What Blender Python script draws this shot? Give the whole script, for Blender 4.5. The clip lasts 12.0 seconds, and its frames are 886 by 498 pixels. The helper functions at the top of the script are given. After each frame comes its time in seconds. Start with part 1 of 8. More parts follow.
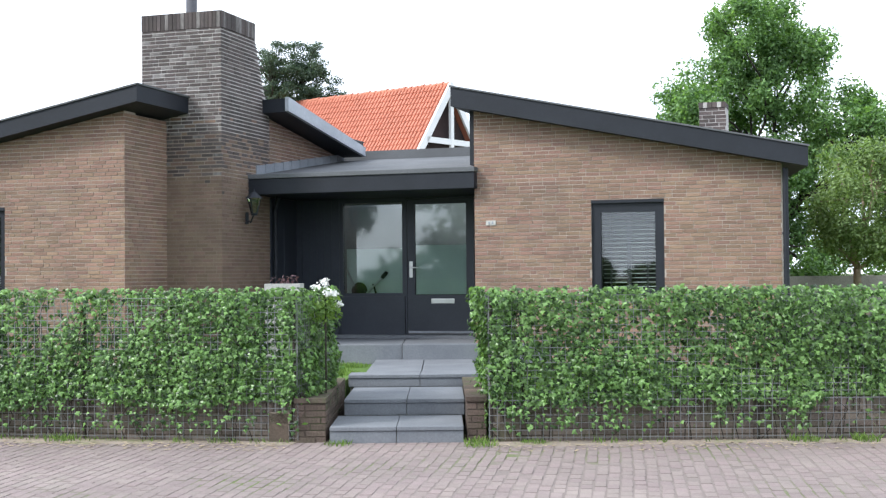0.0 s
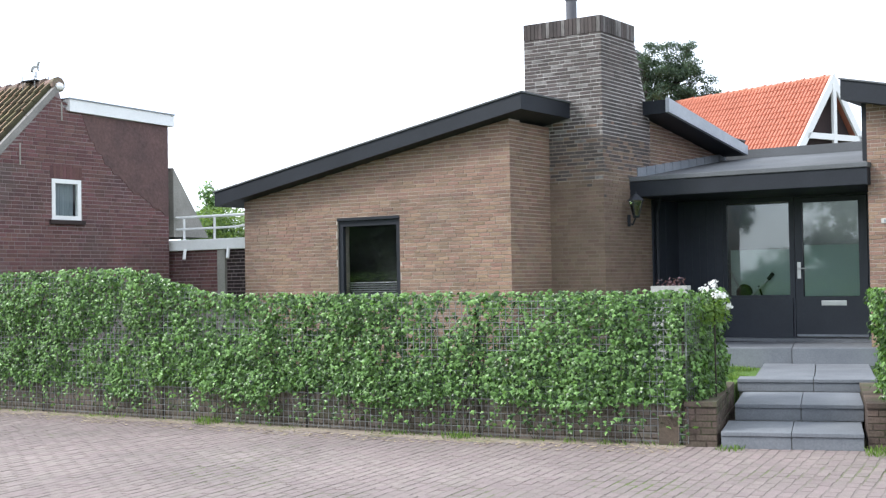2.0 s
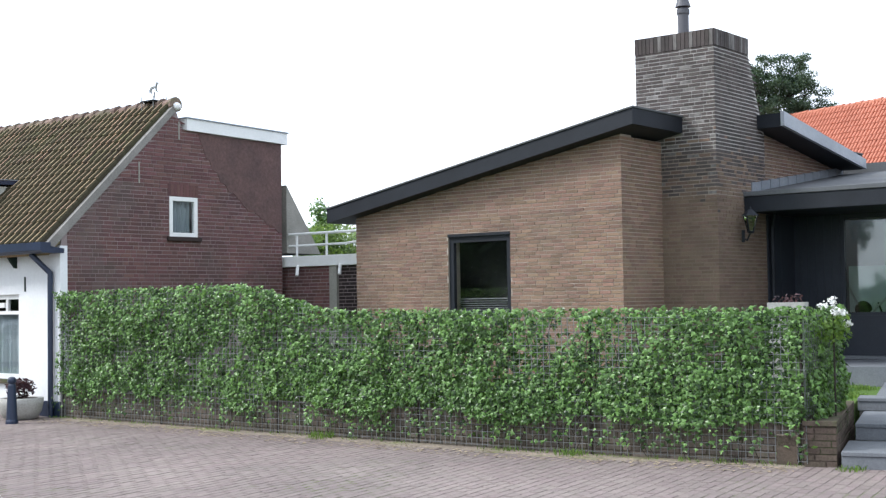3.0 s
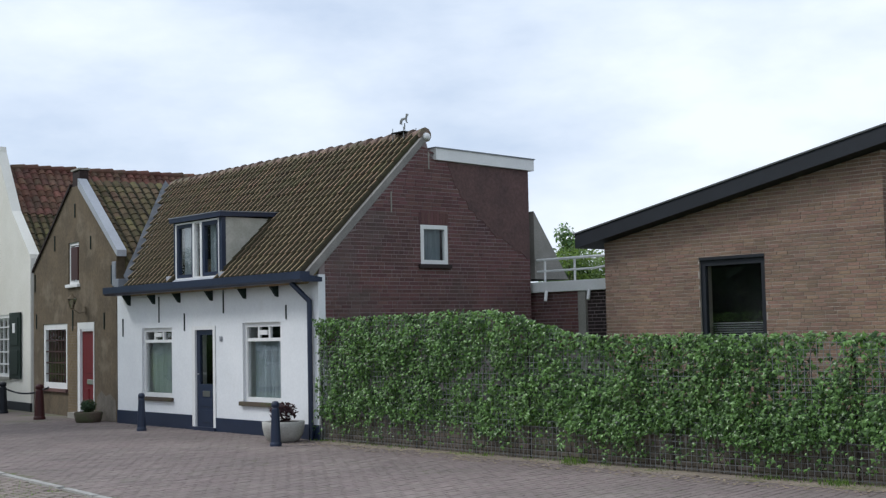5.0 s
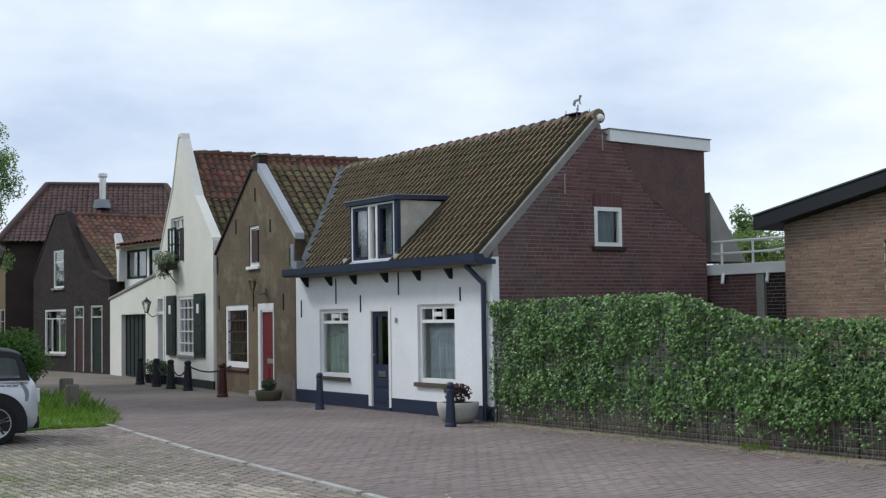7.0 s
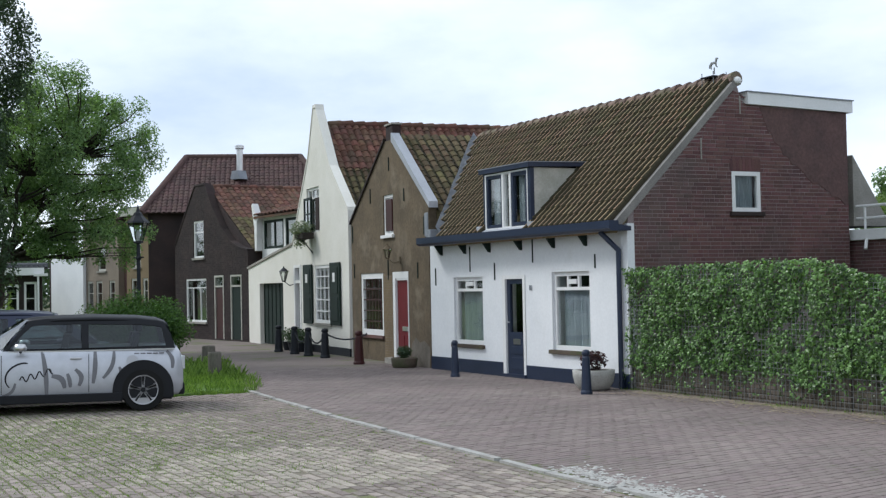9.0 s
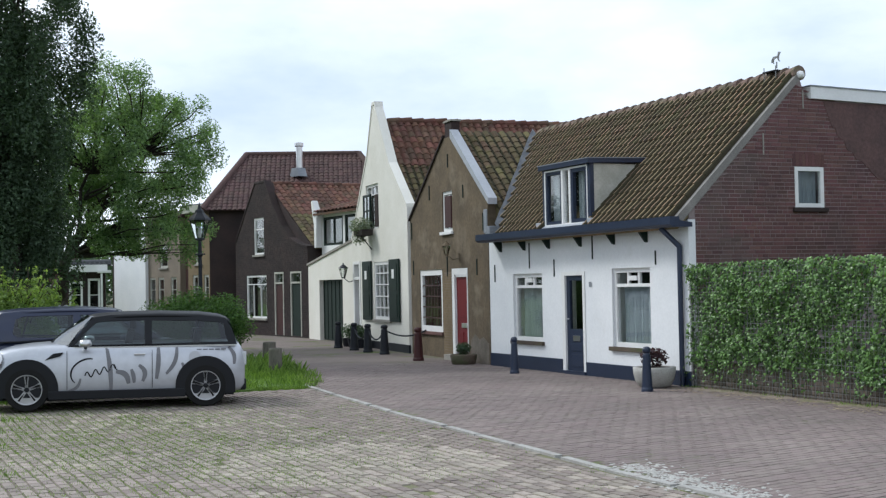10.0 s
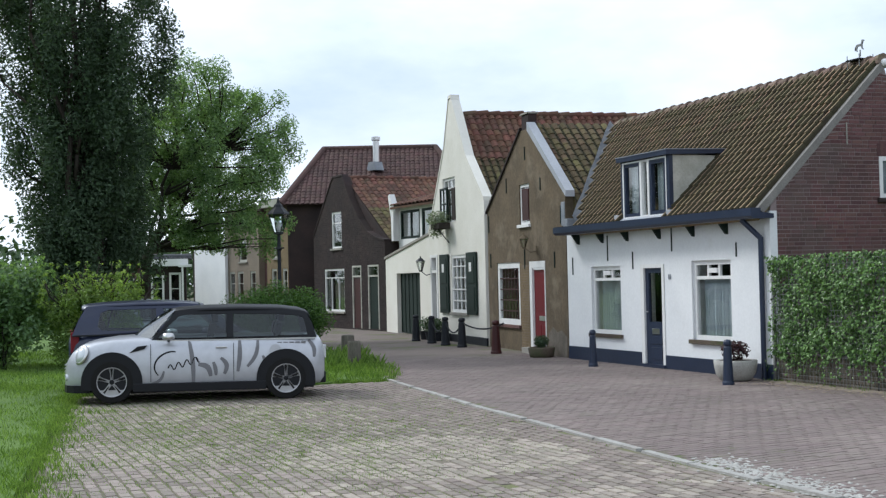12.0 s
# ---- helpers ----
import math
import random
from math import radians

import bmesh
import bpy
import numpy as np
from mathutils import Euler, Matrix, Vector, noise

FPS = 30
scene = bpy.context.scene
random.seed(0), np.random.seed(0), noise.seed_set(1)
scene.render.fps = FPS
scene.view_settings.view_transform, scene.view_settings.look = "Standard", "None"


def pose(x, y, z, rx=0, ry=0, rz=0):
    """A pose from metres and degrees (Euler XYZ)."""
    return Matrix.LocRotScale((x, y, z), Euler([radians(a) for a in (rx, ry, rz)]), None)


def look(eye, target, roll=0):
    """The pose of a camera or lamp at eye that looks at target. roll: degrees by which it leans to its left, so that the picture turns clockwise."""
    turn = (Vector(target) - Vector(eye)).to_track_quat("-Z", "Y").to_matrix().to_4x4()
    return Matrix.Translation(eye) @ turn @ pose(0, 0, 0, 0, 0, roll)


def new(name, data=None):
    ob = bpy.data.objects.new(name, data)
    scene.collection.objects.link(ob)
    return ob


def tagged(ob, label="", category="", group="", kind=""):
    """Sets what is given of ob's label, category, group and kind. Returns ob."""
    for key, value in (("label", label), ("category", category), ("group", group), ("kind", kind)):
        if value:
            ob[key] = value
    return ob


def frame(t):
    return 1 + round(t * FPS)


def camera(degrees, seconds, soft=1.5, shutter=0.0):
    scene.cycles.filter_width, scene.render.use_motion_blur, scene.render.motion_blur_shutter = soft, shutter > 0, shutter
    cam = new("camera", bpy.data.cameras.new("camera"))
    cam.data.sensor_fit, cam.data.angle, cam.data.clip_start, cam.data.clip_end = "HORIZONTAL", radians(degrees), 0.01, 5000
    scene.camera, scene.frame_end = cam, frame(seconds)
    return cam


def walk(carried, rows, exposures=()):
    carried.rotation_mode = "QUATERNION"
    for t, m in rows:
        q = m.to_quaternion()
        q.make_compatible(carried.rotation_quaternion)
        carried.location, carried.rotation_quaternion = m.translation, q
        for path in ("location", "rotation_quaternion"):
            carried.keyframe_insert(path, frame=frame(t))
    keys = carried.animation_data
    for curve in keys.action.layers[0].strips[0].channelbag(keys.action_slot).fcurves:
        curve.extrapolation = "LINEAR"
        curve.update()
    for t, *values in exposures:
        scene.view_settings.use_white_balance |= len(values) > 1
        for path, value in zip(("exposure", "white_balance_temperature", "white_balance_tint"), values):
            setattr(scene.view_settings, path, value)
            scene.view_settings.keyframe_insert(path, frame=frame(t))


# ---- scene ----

# ---- the camera and its walk ----
cam = camera(37.65, 12.0, soft=1.3)
PATH = [
    (0.0, pose(-0.007, -0.000, 1.680, 91.191, 0.533, 0.792)),
    (0.5, pose(-0.049, -0.002, 1.680, 91.083, 1.119, 5.597)),
    (1.0, pose(-0.095, -0.009, 1.680, 90.865, 0.651, 10.951)),
    (1.5, pose(-0.118, -0.014, 1.680, 90.975, 0.689, 13.685)),
    (2.0, pose(-0.147, -0.022, 1.680, 91.517, 0.952, 17.145)),
    (2.5, pose(-0.165, -0.028, 1.680, 91.901, 0.757, 19.288)),
    (3.0, pose(-0.186, -0.036, 1.680, 92.302, 0.861, 21.898)),
    (3.5, pose(-0.211, -0.047, 1.680, 92.307, 1.288, 24.911)),
    (5.5, pose(-0.286, -0.090, 1.680, 93.639, 0.876, 34.854)),
    (6.0, pose(-0.300, -0.100, 1.680, 93.276, 0.688, 36.907)),
    (6.5, pose(-0.310, -0.108, 1.680, 93.371, 0.793, 38.366)),
    (7.0, pose(-0.322, -0.117, 1.680, 92.969, 0.858, 40.060)),
    (7.5, pose(-0.332, -0.126, 1.680, 92.457, 1.131, 41.533)),
    (9.5, pose(-0.367, -0.160, 1.680, 91.615, 1.067, 47.207)),
    (10.0, pose(-0.374, -0.168, 1.680, 91.549, 1.127, 48.407)),
    (10.5, pose(-0.379, -0.174, 1.680, 91.144, 1.295, 49.257)),
    (11.0, pose(-0.383, -0.178, 1.680, 91.202, 1.366, 49.908)),
    (11.5, pose(-0.388, -0.184, 1.680, 91.370, 1.249, 50.817)),
    (12.0, pose(-0.393, -0.191, 1.680, 91.314, 1.293, 51.761)),
]
walk(cam, PATH, exposures=[(0.0, 0.97, 6150, 10), (2.0, 0.97, 6150, 10), (3.0, 0.7, 6120, 10), (3.7, 0.37, 6080, 10), (5.3, -0.32, 6050, 9), (7.7, -0.25, 6050, 9), (9.3, -0.06, 6060, 8), (12.0, 0.0, 6070, 8)])

# ---- world and sun: bright thin overcast ----
world = bpy.data.worlds.new("sky")
scene.world = world
world.use_nodes = True
wn, wl = world.node_tree.nodes, world.node_tree.links
wn.clear()
w_out = wn.new("ShaderNodeOutputWorld")
w_bg = wn.new("ShaderNodeBackground")
w_sky = wn.new("ShaderNodeTexSky")
w_sky.sky_type = "NISHITA"
w_sky.sun_disc = False
w_sky.sun_elevation = radians(43)
w_sky.sun_rotation = radians(246)
w_sky.air_density = 1.0
w_sky.dust_density = 1.5
w_coord = wn.new("ShaderNodeTexCoord")
w_map = wn.new("ShaderNodeMapping")
w_map.inputs["Scale"].default_value = (1.0, 1.0, 2.6)
w_noise = wn.new("ShaderNodeTexNoise")
w_noise.inputs["Scale"].default_value = 2.2
w_noise.inputs["Detail"].default_value = 7.0
w_noise.inputs["Roughness"].default_value = 0.55
w_ramp = wn.new("ShaderNodeValToRGB")
w_ramp.color_ramp.elements[0].position = 0.33
w_ramp.color_ramp.elements[0].color = (0.05, 0.05, 0.05, 1)
w_ramp.color_ramp.elements[1].position = 0.60
w_ramp.color_ramp.elements[1].color = (0.97, 0.97, 0.97, 1)
w_mix = wn.new("ShaderNodeMix")
w_mix.data_type = "RGBA"
w_mix.inputs["B"].default_value = (10.3, 10.7, 11.1, 1)
wl.new(w_coord.outputs["Generated"], w_map.inputs["Vector"])
wl.new(w_map.outputs["Vector"], w_noise.inputs["Vector"])
wl.new(w_noise.outputs["Fac"], w_ramp.inputs["Fac"])
wl.new(w_ramp.outputs["Color"], w_mix.inputs["Factor"])
w_veil = wn.new("ShaderNodeMix")
w_veil.data_type = "RGBA"
w_veil.inputs["Factor"].default_value = 0.8
w_veil.inputs["B"].default_value = (6.2, 7.2, 8.9, 1)
wl.new(w_sky.outputs["Color"], w_veil.inputs["A"])
wl.new(w_veil.outputs["Result"], w_mix.inputs["A"])
wl.new(w_mix.outputs["Result"], w_bg.inputs["Color"])
wl.new(w_bg.outputs["Background"], w_out.inputs["Surface"])
w_bg.inputs["Strength"].default_value = 0.118

sun = new("sun", bpy.data.lights.new("sun", "SUN"))
sun.data.energy = 2.35
sun.data.angle = radians(14)
sun.data.color = (1.0, 0.96, 0.9)
sun.matrix_world = look((-20, -9, 20.5), (0, 0, 0))

# ---- materials ----
def base_material(name, rough=0.8, metal=0.0, spec=0.4):
    m = bpy.data.materials.new(name)
    m.use_nodes = True
    b = m.node_tree.nodes["Principled BSDF"]
    b.inputs["Roughness"].default_value = rough
    b.inputs["Metallic"].default_value = metal
    b.inputs["Specular IOR Level"].default_value = spec
    return m, m.node_tree.nodes, m.node_tree.links, b


def rgba(c):
    return (c[0], c[1], c[2], 1.0)


def mixer(nodes, links, mode, fac, a, b):
    n = nodes.new("ShaderNodeMix")
    n.data_type, n.blend_type = "RGBA", mode
    for sock, v in (("Factor", fac), ("A", a), ("B", b)):
        if hasattr(v, "links"):
            links.new(v, n.inputs[sock])
        elif sock == "Factor":
            n.inputs[sock].default_value = v
        else:
            n.inputs[sock].default_value = rgba(v)
    return n.outputs["Result"]


def noise_fac(nodes, links, scale, lo, hi, detail=4.0, rough=0.6, stretch=(1, 1, 1)):
    co = nodes.new("ShaderNodeTexCoord")
    mp = nodes.new("ShaderNodeMapping")
    mp.inputs["Scale"].default_value = stretch
    no = nodes.new("ShaderNodeTexNoise")
    no.inputs["Scale"].default_value = scale
    no.inputs["Detail"].default_value = detail
    no.inputs["Roughness"].default_value = rough
    mr = nodes.new("ShaderNodeMapRange")
    mr.inputs["From Min"].default_value = lo
    mr.inputs["From Max"].default_value = hi
    links.new(co.outputs["Object"], mp.inputs["Vector"])
    links.new(mp.outputs["Vector"], no.inputs["Vector"])
    links.new(no.outputs["Fac"], mr.inputs["Value"])
    return mr.outputs["Result"]


def surface(name, c0, c1, scale=3.0, rough=0.8, fine=40.0, fine_amt=0.35, bump=0.15, stain=None, stain_scale=0.8,
            stain_lo=0.5, stain_hi=0.75, metal=0.0, spec=0.3, stretch=(1, 1, 1), island=0.0, obj=0.0, bump_dist=0.01):
    """Two tones by a large noise, fine grain over it, optional stains, random tone per piece."""
    m, nodes, links, b = base_material(name, rough, metal, spec)
    col = mixer(nodes, links, "MIX", noise_fac(nodes, links, scale, 0.35, 0.65, stretch=stretch), c0, c1)
    f = noise_fac(nodes, links, fine, 0.3, 0.7, 3.0, 0.7, stretch)
    dark = mixer(nodes, links, "MULTIPLY", 1.0, col, (1 - fine_amt,) * 3)
    col = mixer(nodes, links, "MIX", f, dark, col)
    if stain:
        col = mixer(nodes, links, "MIX", noise_fac(nodes, links, stain_scale, stain_lo, stain_hi, 6.0, 0.65), col, stain)
    if island or obj:
        if island:
            g = nodes.new("ShaderNodeNewGeometry")
            oi = nodes.new("ShaderNodeObjectInfo")
            ad = nodes.new("ShaderNodeMath")
            ad.operation = "ADD"
            links.new(g.outputs["Random Per Island"], ad.inputs[0])
            links.new(oi.outputs["Random"], ad.inputs[1])
            fr = nodes.new("ShaderNodeMath")
            fr.operation = "FRACT"
            links.new(ad.outputs["Value"], fr.inputs[0])
            r = fr.outputs["Value"]
            amt = island
        else:
            g = nodes.new("ShaderNodeObjectInfo")
            r = g.outputs["Random"]
            amt = obj
        mr = nodes.new("ShaderNodeMapRange")
        mr.inputs["To Min"].default_value = 1 - amt
        mr.inputs["To Max"].default_value = 1 + amt * 0.6
        links.new(r, mr.inputs["Value"])
        hsv = nodes.new("ShaderNodeHueSaturation")
        links.new(mr.outputs["Result"], hsv.inputs["Value"])
        mh = nodes.new("ShaderNodeMapRange")
        mh.inputs["To Min"].default_value = 0.515
        mh.inputs["To Max"].default_value = 0.485
        wn_ = nodes.new("ShaderNodeTexWhiteNoise")
        wn_.noise_dimensions = "1D"
        links.new(r, wn_.inputs["W"])
        links.new(wn_.outputs["Value"], mh.inputs["Value"])
        links.new(mh.outputs["Result"], hsv.inputs["Hue"])
        links.new(col, hsv.inputs["Color"])
        col = hsv.outputs["Color"]
    links.new(col, b.inputs["Base Color"])
    if bump:
        bp = nodes.new("ShaderNodeBump")
        bp.inputs["Strength"].default_value = bump
        bp.inputs["Distance"].default_value = bump_dist
        links.new(f, bp.inputs["Height"])
        links.new(bp.outputs["Normal"], b.inputs["Normal"])
    return m


def plain(name, c, rough=0.5, metal=0.0, spec=0.5, coat=0.0):
    m, nodes, links, b = base_material(name, rough, metal, spec)
    b.inputs["Coat Weight"].default_value = coat
    b.inputs["Coat Roughness"].default_value = 0.05
    col = mixer(nodes, links, "MIX", noise_fac(nodes, links, 6.0, 0.35, 0.65), tuple(v * 0.9 for v in c), c)
    links.new(col, b.inputs["Base Color"])
    return m


def glass(name, tint=(0.9, 0.95, 0.95), rough=0.02):
    m, nodes, links, b = base_material(name, rough, 0.0, 0.6)
    b.inputs["Base Color"].default_value = rgba(tint)
    b.inputs["Transmission Weight"].default_value = 1.0
    b.inputs["IOR"].default_value = 1.6
    return m


def thin_glass(name, tint, ior=1.45):
    """A tinted sheet of glass without thickness: clear straight through, mirror-like at its surface."""
    m, nodes, links, b = base_material(name)
    nodes.remove(b)
    tr = nodes.new("ShaderNodeBsdfTransparent")
    tr.inputs["Color"].default_value = rgba(tint)
    gl = nodes.new("ShaderNodeBsdfGlossy")
    gl.inputs["Roughness"].default_value = 0.03
    fr = nodes.new("ShaderNodeFresnel")
    fr.inputs["IOR"].default_value = ior
    mx = nodes.new("ShaderNodeMixShader")
    links.new(fr.outputs["Fac"], mx.inputs["Fac"])
    links.new(tr.outputs["BSDF"], mx.inputs[1])
    links.new(gl.outputs["BSDF"], mx.inputs[2])
    links.new(mx.outputs["Shader"], nodes["Material Output"].inputs["Surface"])
    return m


def leaf_material(name, c0, c1, trans=0.35, var=0.35, rough=0.5):
    m, nodes, links, b = base_material(name, rough, 0.0, 0.35)
    g = nodes.new("ShaderNodeNewGeometry")
    ramp = nodes.new("ShaderNodeValToRGB")
    ramp.color_ramp.elements[0].color = rgba(tuple(v * (1 - var) for v in c0))
    ramp.color_ramp.elements[1].color = rgba(c1)
    links.new(g.outputs["Random Per Island"], ramp.inputs["Fac"])
    big = noise_fac(nodes, links, 0.9, 0.35, 0.7)
    col = mixer(nodes, links, "MULTIPLY", big, ramp.outputs["Color"], (0.72, 0.78, 0.7))
    links.new(col, b.inputs["Base Color"])
    out = nodes["Material Output"]
    tr = nodes.new("ShaderNodeBsdfTranslucent")
    lighter = mixer(nodes, links, "MULTIPLY", 1.0, col, (1.5, 1.6, 0.6))
    links.new(lighter, tr.inputs["Color"])
    mx = nodes.new("ShaderNodeMixShader")
    mx.inputs["Fac"].default_value = trans
    links.new(b.outputs["BSDF"], mx.inputs[1])
    links.new(tr.outputs["BSDF"], mx.inputs[2])
    links.new(mx.outputs["Shader"], out.inputs["Surface"])
    return m


M = {}
M["mortar"] = surface("mortar", (0.46, 0.392, 0.338), (0.345, 0.295, 0.256), 2.0, 0.95, 60, 0.3, 0.2)
M["mortar_pale"] = surface("mortar_pale", (0.55, 0.52, 0.495), (0.38, 0.357, 0.338), 2.0, 0.95, 60, 0.3, 0.2)
M["mortar_mid"] = surface("mortar_mid", (0.37, 0.31, 0.265), (0.25, 0.21, 0.18), 5.0, 0.95, 60, 0.3, 0.2)
M["mortar_brown"] = surface("mortar_brown", (0.27, 0.21, 0.165), (0.20, 0.155, 0.125), 2.0, 0.95, 60, 0.3, 0.2)
M["mortar_dark"] = surface("mortar_dark", (0.32, 0.262, 0.257), (0.24, 0.192, 0.188), 2.0, 0.95, 60, 0.3, 0.2)
M["brick_tan"] = surface("brick_tan", (0.305, 0.193, 0.14), (0.215, 0.141, 0.105), 1.2, 0.9, 55, 0.3, 0.3, island=0.2,
                         stain=(0.17, 0.125, 0.10), stain_scale=0.9, stain_lo=0.55, stain_hi=0.8)
M["brick_brown"] = surface("brick_brown", (0.225, 0.155, 0.115), (0.165, 0.118, 0.09), 1.0, 0.9, 55, 0.3, 0.3, island=0.2)
M["brick_damp"] = surface("brick_damp", (0.135, 0.10, 0.078), (0.095, 0.076, 0.06), 2.5, 0.9, 45, 0.4, 0.3, island=0.3, stain=(0.07, 0.082, 0.035), stain_scale=3.0, stain_lo=0.5, stain_hi=0.68)
M["brick_garden"] = surface("brick_garden", (0.27, 0.22, 0.18), (0.165, 0.14, 0.118), 2.0, 0.9, 45, 0.4, 0.3, island=0.3, stain=(0.10, 0.105, 0.06), stain_scale=2.2, stain_lo=0.5, stain_hi=0.7)
M["flue_dark"] = surface("flue_dark", (0.10, 0.10, 0.115), (0.075, 0.075, 0.088), 2.0, 0.5, 20, 0.2, 0.1, spec=0.4)
M["verge_mortar"] = surface("verge_mortar", (0.30, 0.285, 0.265), (0.22, 0.21, 0.195), 2.0, 0.95, 40, 0.3, 0.3)
M["brick_grey"] = surface("brick_grey", (0.125, 0.101, 0.094), (0.078, 0.068, 0.066), 1.4, 0.9, 55, 0.35, 0.3, island=0.3)
M["brick_red"] = surface("brick_red", (0.18, 0.087, 0.082), (0.125, 0.071, 0.07), 1.2, 0.9, 55, 0.35, 0.3, island=0.26,
                         stain=(0.115, 0.08, 0.074), stain_scale=0.5, stain_lo=0.52, stain_hi=0.62)
M["brick_dark"] = surface("brick_dark", (0.05, 0.033, 0.031), (0.032, 0.024, 0.024), 1.6, 0.9, 40, 0.35, 0.3, island=0.3)
M["mortar_soot"] = surface("mortar_soot", (0.055, 0.042, 0.039), (0.04, 0.032, 0.03), 2.0, 0.95, 60, 0.3, 0.2)
M["brick_lime"] = surface("brick_lime", (0.26, 0.242, 0.232), (0.125, 0.114, 0.108), 6.0, 0.95, 40, 0.4, 0.3, stretch=(1, 1, 0.3))
M["red_render"] = surface("red_render", (0.15, 0.09, 0.083), (0.11, 0.07, 0.067), 2.6, 0.9, 16, 0.35, 0.4)
M["timber_black"] = surface("timber_black", (0.021, 0.026, 0.038), (0.027, 0.033, 0.046), 2.0, 0.45, 30, 0.2, 0.06, spec=0.45)
M["blind"] = surface("blind", (0.19, 0.23, 0.215), (0.155, 0.185, 0.175), 2.0, 0.7, 30, 0.1, 0.0)
M["black_paint"] = surface("black_paint", (0.011, 0.0135, 0.019), (0.015, 0.018, 0.025), 2.0, 0.55, 30, 0.2, 0.05, spec=0.3)
M["navy_paint"] = surface("navy_paint", (0.016, 0.026, 0.055), (0.021, 0.033, 0.068), 2.0, 0.4, 30, 0.2, 0.05, spec=0.45)
M["white_paint"] = surface("white_paint", (0.8, 0.8, 0.79), (0.74, 0.74, 0.73), 2.0, 0.5, 30, 0.08, 0.04)
M["white_wall"] = surface("white_wall", (0.8, 0.81, 0.82), (0.74, 0.755, 0.77), 1.0, 0.85, 25, 0.08, 0.10,
                          stain=(0.62, 0.62, 0.60), stain_scale=0.9, stain_lo=0.6, stain_hi=0.85)
M["cream_wall"] = surface("cream_wall", (0.78, 0.76, 0.70), (0.72, 0.70, 0.63), 1.0, 0.85, 25, 0.10, 0.2,
                          stain=(0.60, 0.58, 0.50), stain_scale=0.8, stain_lo=0.6, stain_hi=0.85)
M["cement_old"] = surface("cement_old", (0.21, 0.185, 0.155), (0.15, 0.13, 0.105), 4.0, 0.95, 30, 0.35, 0.3)
M["plaster_old"] = surface("plaster_old", (0.52, 0.51, 0.46), (0.40, 0.40, 0.35), 2.5, 0.9, 25, 0.2, 0.2, stain=(0.30, 0.31, 0.25), stain_scale=1.6, stain_lo=0.5, stain_hi=0.75)
M["ochre_wall"] = surface("ochre_wall", (0.165, 0.125, 0.08), (0.115, 0.09, 0.06), 1.6, 0.9, 14, 0.3, 0.3,
                          stain=(0.215, 0.175, 0.125), stain_scale=1.5, stain_lo=0.52, stain_hi=0.72)
M["beige_brick"] = surface("beige_brick", (0.27, 0.225, 0.175), (0.21, 0.175, 0.14), 1.0, 0.9, 30, 0.25, 0.2)
M["yellow_brick"] = surface("yellow_brick", (0.235, 0.175, 0.10), (0.185, 0.14, 0.085), 1.0, 0.9, 30, 0.25, 0.2)
M["lead"] = surface("lead", (0.27, 0.29, 0.32), (0.20, 0.22, 0.25), 2.0, 0.55, 20, 0.2, 0.15, spec=0.4)
M["zinc"] = surface("zinc", (0.40, 0.42, 0.46), (0.33, 0.35, 0.39), 2.0, 0.45, 20, 0.15, 0.1, spec=0.5)
M["roof_felt"] = surface("roof_felt", (0.13, 0.135, 0.145), (0.10, 0.105, 0.11), 1.0, 0.8, 60, 0.3, 0.2)
M["tile_old"] = surface("tile_old", (0.36, 0.232, 0.148), (0.25, 0.188, 0.12), 2.2, 0.9, 30, 0.45, 0.3, island=0.25,
                        stain=(0.145, 0.135, 0.066), stain_scale=3.2, stain_lo=0.48, stain_hi=0.66)
# near-black brown for tile troughs: grime together with their painted-in shade
M["tile_dirt_shade"] = surface("tile_dirt_shade", (0.045, 0.036, 0.024), (0.06, 0.058, 0.028), 2.5, 0.95, 30, 0.4, 0.3)
M["ridge_clay"] = surface("ridge_clay", (0.27, 0.185, 0.15), (0.19, 0.14, 0.115), 3.0, 0.9, 30, 0.4, 0.3, obj=0.3, stain=(0.16, 0.15, 0.09), stain_scale=3.0, stain_lo=0.5, stain_hi=0.7)
M["tile_red"] = surface("tile_red", (0.185, 0.082, 0.056), (0.115, 0.062, 0.046), 1.4, 0.9, 30, 0.4, 0.25, island=0.4,
                        stain=(0.10, 0.075, 0.05), stain_scale=1.8, stain_lo=0.5, stain_hi=0.7)
M["tile_moss"] = surface("tile_moss", (0.14, 0.092, 0.055), (0.105, 0.082, 0.046), 1.0, 0.9, 30, 0.4, 0.3, island=0.38,
                         stain=(0.115, 0.105, 0.042), stain_scale=1.6, stain_lo=0.45, stain_hi=0.65)
M["tile_brown"] = surface("tile_brown", (0.102, 0.057, 0.051), (0.072, 0.043, 0.041), 1.2, 0.85, 30, 0.3, 0.2, island=0.2)
M["tile_orange"] = surface("tile_orange", (0.50, 0.185, 0.118), (0.43, 0.155, 0.098), 1.2, 0.6, 30, 0.12, 0.1)
M["slab"] = surface("slab", (0.195, 0.206, 0.222), (0.15, 0.161, 0.178), 1.5, 0.8, 50, 0.25, 0.15)
M["concrete"] = surface("concrete", (0.38, 0.36, 0.32), (0.28, 0.27, 0.24), 2.0, 0.9, 40, 0.3, 0.3)
M["road_brick"] = surface("road_brick", (0.248, 0.20, 0.186), (0.205, 0.168, 0.158), 0.5, 0.85, 40, 0.25, 0.3, island=0.09,
                          stain=(0.262, 0.222, 0.2), stain_scale=0.35, stain_lo=0.5, stain_hi=0.75)
